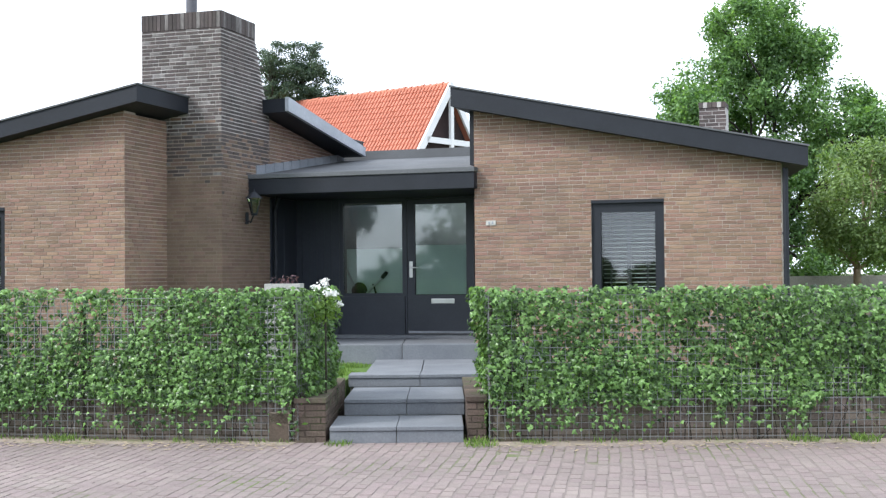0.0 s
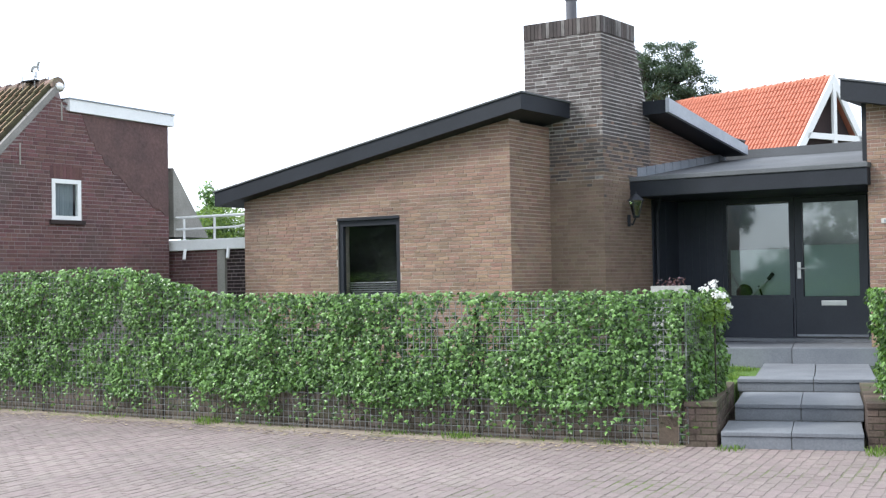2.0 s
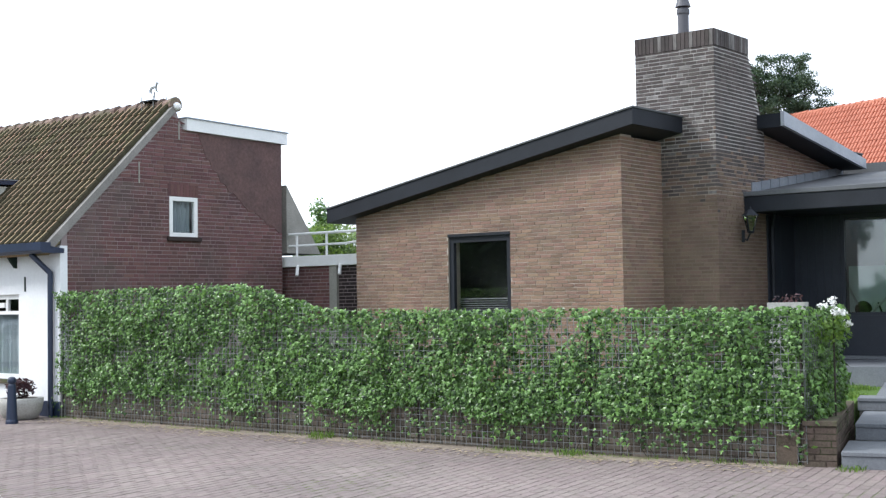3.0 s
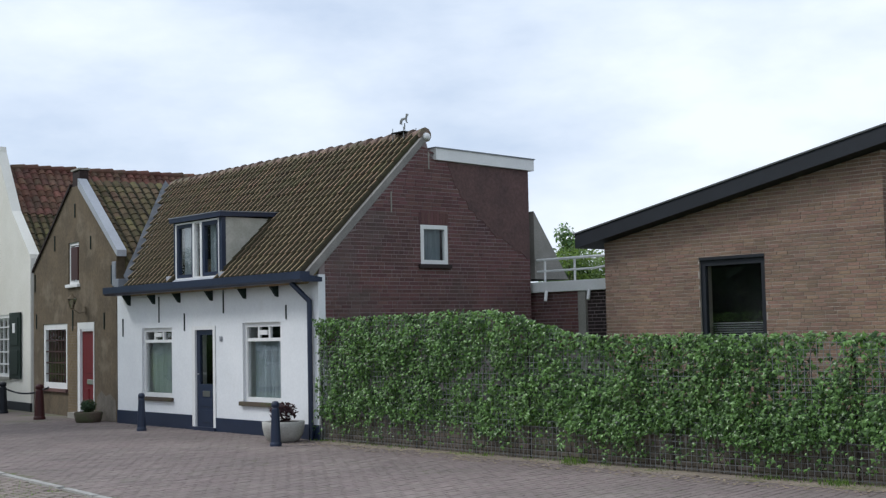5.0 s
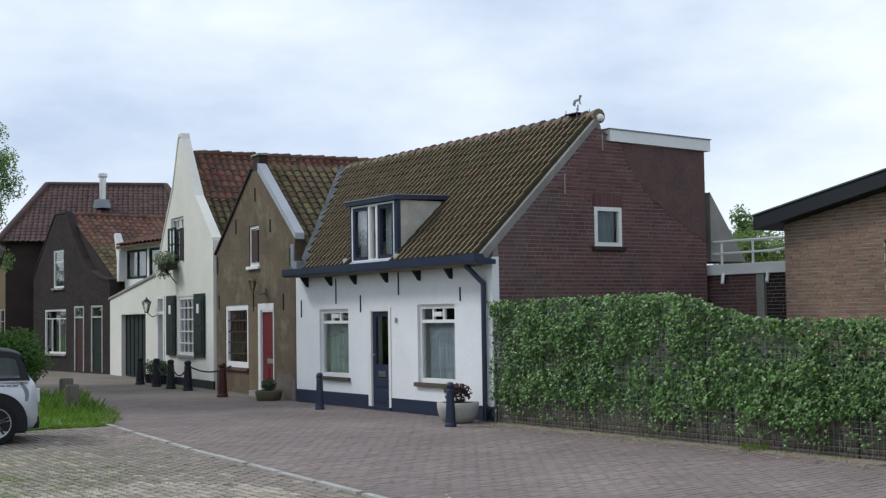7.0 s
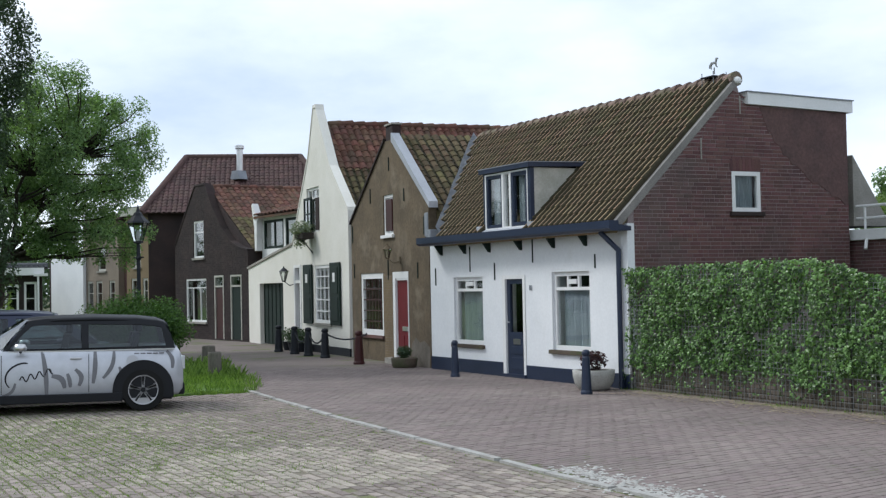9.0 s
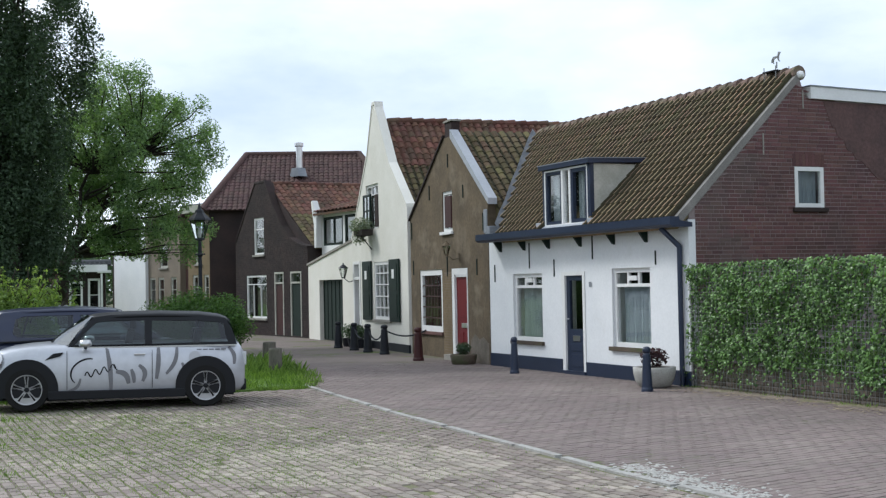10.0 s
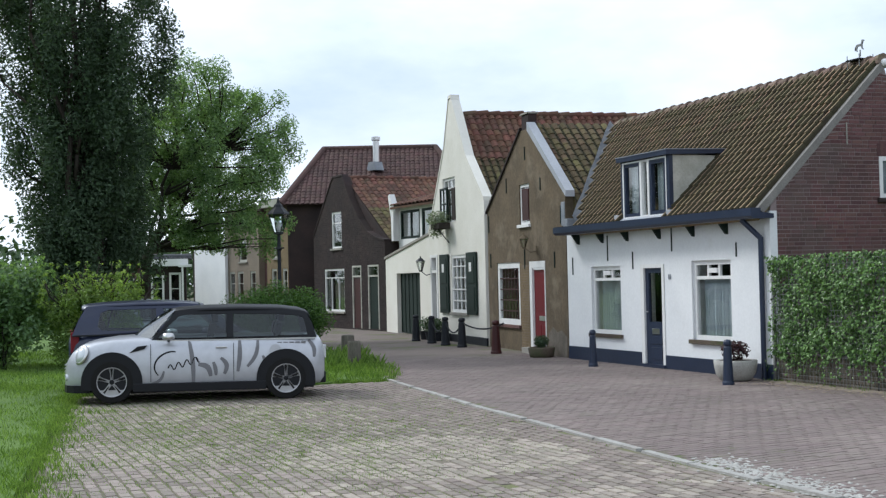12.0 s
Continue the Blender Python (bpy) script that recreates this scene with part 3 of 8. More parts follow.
def pavers(parent, poly, u0, u1, c0, c1, L, B, j, mat, singles, near, seed=5, lift=0.012, gap=0.0, name="paver", turn=0.0, worn=None, worn_mat=None):
    """Paving stones in running bond over a polygon; those nearest to `near` are pieces of their own."""
    rnd = random.Random(seed)
    o = offset_of(parent)
    stones = []
    ct, st = math.cos(radians(turn)), math.sin(radians(turn))

    def spun(p, q):
        return (p * ct - q * st, p * st + q * ct)
    corners = [(u * ct + c * st, -u * st + c * ct) for u in (u0, u1) for c in (c0, c1)]
    p0, p1 = min(k[0] for k in corners), max(k[0] for k in corners)
    q0, q1 = min(k[1] for k in corners), max(k[1] for k in corners)
    for r in range(int((q1 - q0) / B)):
        for k in range(int((p1 - p0) / L) + 1):
            p = p0 + (k + (0.5 if r % 2 else 0.0) + rnd.uniform(-0.03, 0.03)) * L
            q = q0 + r * B + 0.03 * math.sin(p * 0.9) + rnd.uniform(-0.006, 0.006)
            u, c = spun(p, q)
            e_ = spun(p + L, q + B)
            if u0 < u < u1 and c0 < c < c1 and inside(poly, u, c) and inside(poly, *e_) and rnd.random() >= gap:
                stones.append((u, c))
    stones.sort(key=lambda p: (p[0] - near[0]) ** 2 + (p[1] - near[1]) ** 2)
    e = 0.006
    base_v = [(0, 0, -0.03), (L - j, 0, -0.03), (L - j, B - j, -0.03), (0, B - j, -0.03),
              (e, e, lift), (L - j - e, e, lift), (L - j - e, B - j - e, lift), (e, B - j - e, lift)]
    me = raw_mesh(name, base_v, BOX5, mat)
    for u, c in stones[:singles]:
        ob = new(name, me)
        ob.parent = parent
        ob.location = Vector((u, c, rnd.uniform(-0.003, 0.004))) - Vector((o.x, o.y, o.z))
        ob.rotation_euler = (rnd.uniform(-0.015, 0.015), rnd.uniform(-0.015, 0.015), radians(turn) + rnd.uniform(-0.01, 0.01))
    v, f, picks = [], [], []
    for u, c in stones[singles:]:
        dz = rnd.uniform(-0.002, 0.002)
        tx, ty = rnd.uniform(-0.012, 0.012), rnd.uniform(-0.012, 0.012)
        k = len(v)
        v.extend((u + b[0] * ct - b[1] * st, c + b[0] * st + b[1] * ct, b[2] + dz + (tx * (b[0] - L / 2) + ty * (b[1] - B / 2) if b[2] > 0 else 0)) for b in base_v)
        f.extend(tuple(k + i for i in q) for q in BOX5)
        picks.extend([1 if worn and rnd.random() < worn(u, c) else 0] * len(BOX5))
    if v:
        work = raw_part("paving", v, f, mat, parent)
        if worn:
            work.data.materials.append(M[worn_mat])
            work.data.polygons.foreach_set("material_index", picks)

# ---- ground, road, parking ----
def sheet(poly, z, mat, name, label, category, frame_=VILLAGE, thick=0.05):
    return solo(name, prismed(poly, z - thick, z, "z"), mat, label, category, kind="structure", frame_=frame_)


solo("ground", boxed(-1500, 1500, -1500, 1500, -0.3, -0.03), "soil", "dull green and brown soil and grass reaching to the horizon", "ground", kind="structure")
ROAD_POLY = [(8, 5.9), (-10, 5.9), (-16, 6.3), (-22, 6.85), (-30, 8.0), (-60, 10.5), (-60, 17), (-44.2, 14.2), (-37, 13.5), (-31, 12.85), (-24.7, 11.76),
             (-17.3, 11.72), (-8, 11.8), (-5, 12.5), (8, 16.3)]
road = sheet(ROAD_POLY, 0.0, "sand_joint", "road", "street of worn reddish brick pavers with sandy joints", "road")
PARK_POLY = [(8, 5.8), (-10, 5.8), (-15.5, 6.2), (-20.8, 6.68), (-20.9, 5.3), (-23.4, 2.3), (-20.6, 1.6), (-16.4, 1.0), (-13, 0.56), (-11, 0.3), (-7, -0.5), (8, -8)]
parking = sheet(PARK_POLY, -0.004, "sett_joint", "pavement", "parking ground of worn greyish stone setts with grass in the joints", "pavement")
sheet([(-21.1, 6.80), (-30, 7.9), (-60, 10.4), (-120, 14), (-120, -60), (8, -60), (8, -8.1), (-7, -0.6), (-11, 0.2), (-13, 0.46), (-16.4, 0.9), (-20.6, 1.5), (-23.5, 2.2), (-21.0, 5.3)], 0.015, "lawn",
                   "grass_verge", "rough green grass beside the parking ground", "grass")

# ---- the modern brick house ----
Frame.now = VILLAGE
house = thing("house", (-9.7, 18.0, 0.0), "low modern tan brick house with black sloping roofs", "house")
ZG = 0.42
ZB = 0.02
LWIN = (-13.03, -11.81, 1.3, 2.69)
RWIN = (-3.63, -2.6, 1.35, 2.69)
left_top = [(-15.0, 3.085), (-9.83, 4.05)]
wing_left = part("wall_left", panel(bmesh.new(), left_top, [LWIN], 16.0, 16.3, ZB), "mortar", house, "tan brick front wall of the wing")
wl_ret = part("wall_return", prismed([(16.302, ZB), (24, ZB), (24, 4.02), (16.302, 4.02)], -10.13, -9.83, "x"), "mortar", house, "shaded tan brick return wall")
part("wall_side", prismed([(16.302, ZB), (24, ZB), (24, 2.98), (16.302, 2.98)], -15.0, -14.7, "x"), "brick_tan", house)
part("wall_rear", boxed(-14.65, -10.15, 23.7, 24, ZB, 2.9), "brick_tan", house)
roof_l = part("roof", prismed([(-15.41, 3.02), (-9.46, 4.13), (-9.46, 4.36), (-15.41, 3.25)], 15.72, 24.3), "black_paint", house, "black sloping roof with a deep fascia")
part("roof_edge", prismed([(-15.43, 3.252), (-9.44, 4.362), (-9.44, 4.385), (-15.43, 3.275)], 15.70, 24.3), "roof_felt", roof_l)
bricks_on(wing_left, "brick_tan", brick_boxes((0, 16.0, 0), (1, 0, 0), (0, -1, 0), -15.0, -9.825, 0.42, lin(left_top), [LWIN], H=0.0555, j=0.0105, jv=0.0085, L=0.195, heads=0.14, seed=11)[::-1], 300)
bricks_on(wl_ret, "brick_tan", brick_boxes((-9.83, 0, 0), (0, 1, 0), (1, 0, 0), 15.995, 17.6, 0.42, lambda s: 4.02, [], H=0.0555, j=0.0105, jv=0.0085, L=0.195, heads=0.14, seed=12), 0)
# chimney, broad below and stepped in at the back
CHU0, CHU1 = -10.24, -8.92
chimney = part("chimney", prismed([(17.17, 3.85), (18.8, 3.85), (18.8, 4.2), (18.55, 4.75), (18.3, 5.38), (17.17, 5.38)], CHU0, CHU1, "x"), "mortar_pale", house, "broad grey-brown brick chimney with soldier-course top")
part("chimney_base", boxed(CHU0, CHU1, 17.17, 18.8, ZB, 3.15), "mortar_brown", chimney)
part("chimney_waist", boxed(CHU0, CHU1, 17.17, 18.8, 3.15, 3.85), "mortar_mid", chimney)
front_blocks = brick_boxes((0, 17.17, 0), (1, 0, 0), (0, -1, 0), CHU0, CHU1 + 0.005, 0.42, lambda s: 5.38, [], H=0.0555, L=0.19, j=0.0145, jv=0.010, heads=0.2, seed=13)
mixz = random.Random(31)
front_blocks = [(b, b[0].z > 3.5 + mixz.gauss(0, 0.28)) for b in front_blocks]
upper = [b for b, hi_ in front_blocks if hi_]
lower = [b for b, hi_ in front_blocks if not hi_]
bricks_on(chimney, "brick_grey", [b for k, b in enumerate(upper) if (k * 7919) % 17 > 2], 300)
bricks_on(chimney, "brick_lime", [b for k, b in enumerate(upper) if (k * 7919) % 17 <= 2], 0)
bricks_on(chimney, "brick_brown", lower, 0)
sb = brick_boxes((CHU1, 0, 0), (0, 1, 0), (1, 0, 0), 17.165, 18.8, 0.42, lambda s: float(np.interp(-s, [-18.8, -18.55, -18.3], [4.2, 4.75, 5.38])), [], H=0.0555, L=0.19, j=0.014, jv=0.010, heads=0.2, seed=14)
sb = [(b, b[0].z > 3.5 + mixz.gauss(0, 0.28)) for b in sb]
bricks_on(chimney, "brick_grey", [b for b, hi_ in sb if hi_], 0)
bricks_on(chimney, "brick_brown", [b for b, hi_ in sb if not hi_], 0)
rs = random.Random(4)
for axis_, lo, hi in (("y", CHU0, CHU1), ("x", 17.17, 18.3)):
    n_ = int((hi - lo) / 0.0655)
    for k in range(n_):
        a_ = lo + (hi - lo) * k / n_
        b_ = lo + (hi - lo) * (k + 1) / n_ - 0.008
        part("cap_brick", fbox(bmesh.new(), axis_, 17.17 if axis_ == "y" else CHU1, -0.1, 0.012 + rs.uniform(0, 0.004), a_, b_, 5.385, 5.63), ("brick_grey", "brick_lime", "brick_grey", "brick_grey")[rs.randrange(4)], chimney)
part("cap_core", boxed(CHU0 + 0.1, CHU1 - 0.1, 17.27, 18.29, 5.382, 5.6), "concrete", chimney)
flue = thing("chimney_flue", (-9.69, 17.7, 5.6), "round grey metal flue pipe on the brick chimney", "flue")
part("pipe", lathe(bmesh.new(), [(0.085, 0.0), (0.085, 0.42), (0.1, 0.44), (0.1, 0.5), (0.07, 0.54)], (-9.69, 17.7, 5.6)), "flue_dark", flue, smooth=False)
part("cowl", lathe(bmesh.new(), [(0.12, 0.545), (0.085, 0.66), (0.1, 0.665), (0.1, 0.7), (0.02, 0.72)], (-9.69, 17.7, 5.6)), "flue_dark", flue)
# right wing
right_top = [(-5.35, 4.12), (-1.01, 3.2)]
wing_right = part("wall_right", panel(bmesh.new(), right_top, [RWIN], 18.2, 18.5, ZB), "mortar", house, "tan brick front wall of the wing")
part("wall_return", prismed([(18.502, ZB), (26, ZB), (26, 4.12), (18.502, 4.12)], -5.35, -5.05, "x"), "brick_tan", house)
part("wall_side", prismed([(-1.01, 18.502), (-1.31, 18.502), (-2.2, 25.69), (-1.9, 25.69)], ZB, 3.19, "z"), "brick_tan", house)
part("wall_rear", boxed(-5.04, -1.95, 25.7, 26, ZB, 3.1), "brick_tan", house)


def narrowed(bm, c0, rate):
    """Draws the right edge inwards towards the rear, as the wing does."""
    for v in bm.verts:
        if v.co.x > -2:
            v.co.x -= (v.co.y - c0) * rate
            v.co.z += (v.co.y - c0) * rate * 0.209
    return bm


roof_r = part("roof", narrowed(prismed([(-5.62, 4.14), (-0.64, 3.10), (-0.64, 3.36), (-5.62, 4.42)], 17.92, 26.3), 17.92, 0.13), "black_paint", house, "black sloping roof with a deep fascia")
part("roof_edge", narrowed(prismed([(-5.64, 4.422), (-0.62, 3.362), (-0.62, 3.385), (-5.64, 4.445)], 17.90, 26.3), 17.9, 0.13), "roof_felt", roof_r)
bricks_on(wing_right, "brick_tan", brick_boxes((0, 18.2, 0), (1, 0, 0), (0, -1, 0), -5.355, -1.01, 0.42, lin(right_top), [RWIN], H=0.0555, j=0.0105, jv=0.0085, L=0.195, heads=0.14, seed=15)[::-1], 300)
part("end_board", boxed(-5.43, -5.36, 18.24, 18.5, 3.30, 4.12), "black_paint", house, "black end board under the roof")
# wall and roof behind the chimney
wing_mid = part("wall_middle", prismed([(18.81, ZB), (22.0, ZB), (22.0, 3.80), (18.81, 4.22)], -9.3, -8.95, "x"), "mortar", house, "tan brick side wall above the porch")
bricks_on(wing_mid, "brick_tan", brick_boxes((-8.95, 0, 0), (0, 1, 0), (1, 0, 0), 18.81, 22.0, 3.1, lambda s: 4.22 - (s - 18.81) * 0.13, [], H=0.0555, j=0.0105, jv=0.0085, L=0.195, heads=0.14, seed=16), 0)
roof_m = part("roof", prismed([(18.55, 4.27), (21.83, 3.84), (21.83, 4.0), (18.55, 4.48)], -9.6, -8.52, "x"), "black_paint", house, "black roof overhang with a pale metal edge")
part("roof_edge", prismed([(18.53, 4.28), (21.84, 3.845), (21.84, 4.01), (18.53, 4.50)], -8.519, -8.46, "x"), "zinc", roof_m)
# porch
porch_roof = part("porch_roof", prismed([(18.2, 3.2), (22.0, 3.72), (22.0, 3.80), (18.2, 3.26)], -8.94, -5.355, "x"), "roof_felt", house, "low grey felt porch roof")
part("fascia", boxed(-9.02, -5.31, 18.04, 18.2, 2.95, 3.19, 0.01), "black_paint", porch_roof, "black fascia board")
part("roof_trim", boxed(-9.04, -5.30, 18.02, 18.22, 3.192, 3.262, 0.01), "roof_felt", porch_roof)
part("closing_board", boxed(-8.94, -5.36, 19.91, 19.95, 2.90, 3.42), "timber_black", porch_roof)
part("soffit", boxed(-8.94, -5.36, 18.202, 19.905, 2.96, 3.0), "black_paint", porch_roof)
part("upstand", boxed(-8.94, -5.355, 22.0, 22.15, 3.70, 3.96), "roof_felt", porch_roof)
for k in range(11):
    c_ = 18.3 + k * 0.33
    zz = 3.28 + (c_ - 18.2) * 0.137
    part("flashing", prismed([(c_, zz - 0.03), (c_ + 0.31, zz + 0.01), (c_ + 0.31, zz + 0.16), (c_, zz + 0.13)], -8.955, -8.90, "x"), "lead", porch_roof)
# timber entrance front: boarded panel, fixed light, door
EF = 19.8
part("entrance_lining", panel(bmesh.new(), [(-8.94, 2.957), (-5.355, 2.957)], [(-8.13, -7.0, 0.75, 2.93), (-6.97, -5.83, 0.75, 2.93)], EF, EF + 0.1, 0.5), "timber_black", house, "black timber entrance frame")
for k in range(6):
    part("board", boxed(-8.93 + k * 0.132, -8.93 + k * 0.132 + 0.129, EF - 0.02, EF, 0.72, 2.95, 0.003), "timber_black", house)
for k in range(2):
    part("board", boxed(-8.918, -8.90, 18.79 + k * 0.5, 18.79 + k * 0.5 + 0.495, 0.72, 2.95, 0.003), "timber_black", house)
porch_pipe = thing("rain_pipe", (-8.83, 18.86, 0.7), "black rain pipe in the corner of the porch", "pipe")
part("pipe", tubed((-8.85, 18.86, 0.7), (-8.85, 18.86, 2.78), 0.035), "black_paint", porch_pipe)
part("elbow", tubed((-8.85, 18.86, 2.76), (-8.75, 18.75, 2.96), 0.035), "black_paint", porch_pipe)
lower_panel = part("lower_panel", boxed(-8.12, -7.01, EF - 0.012, EF + 0.04, 0.74, 1.36, 0.004), "timber_black", house, "black boarded panel below the glass")
window(house, "y", EF, -8.13, -7.0, 1.36, 2.93, "timber_black", 0.05, inset=0.0, back=None, name="side_light", pane_mat="door_glass", label="large fixed pane with a frosted lower part")
door = part("door", fbox(fbox(fbox(fbox(bmesh.new(), "y", EF, -0.06, 0.0, -6.96, -6.84, 0.76, 2.92), "y", EF, -0.06, 0.0, -5.97, -5.84, 0.76, 2.92), "y", EF, -0.06, -0.001, -6.84, -5.97, 0.76, 1.38), "y", EF, -0.06, -0.001, -6.84, -5.97, 2.84, 2.92), "timber_black", house, "black front door with a tall glass pane")
dp = part("pane", boxed(-6.84, -5.97, EF + 0.03, EF + 0.036, 1.38, 2.84), "door_glass", door)
dp.visible_shadow = False
# added hall, left open to the sky at its rear to brighten the glass
part("hall_wall", boxed(-10.1, -5.36, 23.4, 23.6, ZB, 3.3), "grey_room", house, "added grey hall wall that bounces daylight onto the glass")
part("hall_floor", boxed(-8.94, -5.36, EF + 0.11, 23.39, 0.5, 0.72), "concrete", house)
part("hall_ceiling", boxed(-8.94, -5.36, EF + 0.11, 21.6, 2.96, 3.0), "pale_room", house)
part("letter_slot", boxed(-6.56, -6.17, EF - 0.012, EF, 1.24, 1.32, 0.006), "metal", door, "steel letter slot")
part("lock_plate", boxed(-6.93, -6.87, EF - 0.01, EF, 1.66, 1.92, 0.006), "metal", door, "steel lock plate")
part("handle", tube(tube(bmesh.new(), (-6.90, EF - 0.06, 1.82), (-6.76, EF - 0.06, 1.82), 0.012), (-6.90, EF - 0.06, 1.82), (-6.90, EF, 1.82), 0.012), "metal", door, "steel lever handle")
part("kick_strip", boxed(-6.95, -5.85, EF - 0.01, EF, 0.765, 0.80), "lead", door)
part("doorstep", boxed(-8.94, -5.36, EF - 0.25, EF + 0.05, 0.69, 0.74), "slab", house)
# things inside, behind the glass: frosted band, a picture and an exercise machine
def film_material(name, colour, cover):
    """A milky film: partly clear, the rest scatters light on both sides."""
    m, nodes, links, b = base_material(name)
    nodes.remove(b)
    clear, near, far_ = nodes.new("ShaderNodeBsdfTransparent"), nodes.new("ShaderNodeBsdfDiffuse"), nodes.new("ShaderNodeBsdfTranslucent")
    near.inputs["Color"].default_value = far_.inputs["Color"].default_value = rgba(colour)
    both, mx = nodes.new("ShaderNodeMixShader"), nodes.new("ShaderNodeMixShader")
    both.inputs["Fac"].default_value, mx.inputs["Fac"].default_value = 0.55, cover
    links.new(near.outputs["BSDF"], both.inputs[1])
    links.new(far_.outputs["BSDF"], both.inputs[2])
    links.new(clear.outputs["BSDF"], mx.inputs[1])
    links.new(both.outputs["Shader"], mx.inputs[2])
    links.new(mx.outputs["Shader"], nodes["Material Output"].inputs["Surface"])
    return m


M["frost"] = film_material("frosted_film", (0.80, 0.86, 0.84), 0.95)
part("frosted_screen", boxed(-8.12, -7.0, EF + 0.26, EF + 0.262, 1.3, 2.14), "frost", lower_panel, "pale frosted screen behind the glass")
part("frosted_film", boxed(-6.83, -5.98, EF + 0.045, EF + 0.047, 1.39, 2.18), "frost", door, "pale frosted film on the glass")
rack = thing("exercise_machine", (-7.7, EF + 0.16, 0.74), "pale exercise machine with dark handlebar behind the glass", "machine")
ey = EF + 0.16
part("frame", tube(tubed((-7.78, ey, 0.75), (-7.78, ey, 1.36), 0.025), (-7.78, ey, 1.36), (-7.44, ey, 1.68), 0.022), "metal", rack, "pale metal frame")
part("stay", tubed((-7.62, ey, 1.56), (-7.40, ey, 0.9), 0.016), "rubber", rack)
part("grip", tubed((-7.46, ey, 1.66), (-7.38, ey, 1.75), 0.034), "rubber", rack, "black foam grip")
part("arm", tubed((-8.08, ey, 1.80), (-7.88, ey, 1.38), 0.018), "metal", rack)
fly = lathe(bmesh.new(), [(0.13, -0.03), (0.14, 0.0), (0.10, 0.03)], (0, 0, 0), 20)
bmesh.ops.rotate(fly, verts=fly.verts, matrix=Matrix.Rotation(radians(90), 3, "X"))
bmesh.ops.translate(fly, verts=fly.verts, vec=(-7.86, ey, 1.45))
part("flywheel", fly, "rubber", rack)
part("foot", boxed(-8.0, -7.45, ey - 0.09, ey + 0.09, 0.74, 0.78, 0.01), "rubber", rack)
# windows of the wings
window(house, "y", 16.0, *LWIN[:2], LWIN[2], LWIN[3], "black_paint", 0.09, inset=0.03, back="shade_backing", label="black framed window with a dark blind")
for k in range(9):
    z_ = LWIN[2] + 0.12 + k * 0.035
    part("blind_slat", prismed([(16.14, z_), (16.17, z_ + 0.018), (16.17, z_ + 0.021), (16.14, z_ + 0.003)], LWIN[0] + 0.1, LWIN[1] - 0.1, "x"), "flue_dark", house)
part("header_board", boxed(LWIN[0], LWIN[1], 15.99, 16.04, LWIN[3], LWIN[3] + 0.045), "black_paint", house)
wr = window(house, "y", 18.2, *RWIN[:2], RWIN[2], RWIN[3], "black_paint", 0.13, inset=0.03, back="shade_backing", label="black framed window with white slatted blind")
part("header_board", boxed(RWIN[0], RWIN[1], 18.19, 18.24, RWIN[3], RWIN[3] + 0.045), "black_paint", house)
for k in range(18):
    z_ = 1.50 + k * 0.062
    part("slat", prismed([(18.37, z_), (18.394, z_ + 0.008), (18.394, z_ + 0.012), (18.37, z_ + 0.004)], RWIN[0] + 0.14, RWIN[1] - 0.14, "x"), "blind", wr)
for a_ in (-3.38, -3.12, -2.86):
    part("ladder_tape", boxed(a_ - 0.012 if a_ != -3.12 else a_ - 0.03, a_ + 0.012 if a_ != -3.12 else a_ + 0.03, 18.345, 18.352, 1.45, 2.6), "black_paint", wr)
# rain pipe at the corner of the right wing, wall plate, lamp
pipe = thing("rain_pipe", (-0.95, 18.1, ZG), "black rain pipe beside the brick corner", "pipe")
part("pipe", tubed((-0.95, 18.12, ZG), (-0.95, 18.12, 3.1), 0.04), "black_paint", pipe)
part("bracket", boxed(-1.0, -0.9, 18.12, 18.2, 2.2, 2.23), "black_paint", pipe)
plate = thing("wall_plate", (-5.1, 18.19, 2.40), "small white plate with grey marks on brick", "plate")
part("plate", boxed(-5.18, -5.03, 18.18, 18.192, 2.41, 2.48, 0.003), "kerb_pale", plate)
for a_ in (-5.14, -5.09):
    part("mark", boxed(a_, a_ + 0.02, 18.176, 18.18, 2.425, 2.465), "lead", plate)
bell = thing("door_bell", (-5.4, 18.5, 2.1), "small white door bell on the frame", "bell")
part("case", boxed(-5.41, -5.37, EF - 0.05, EF, 2.12, 2.26, 0.005), "white_paint", bell)


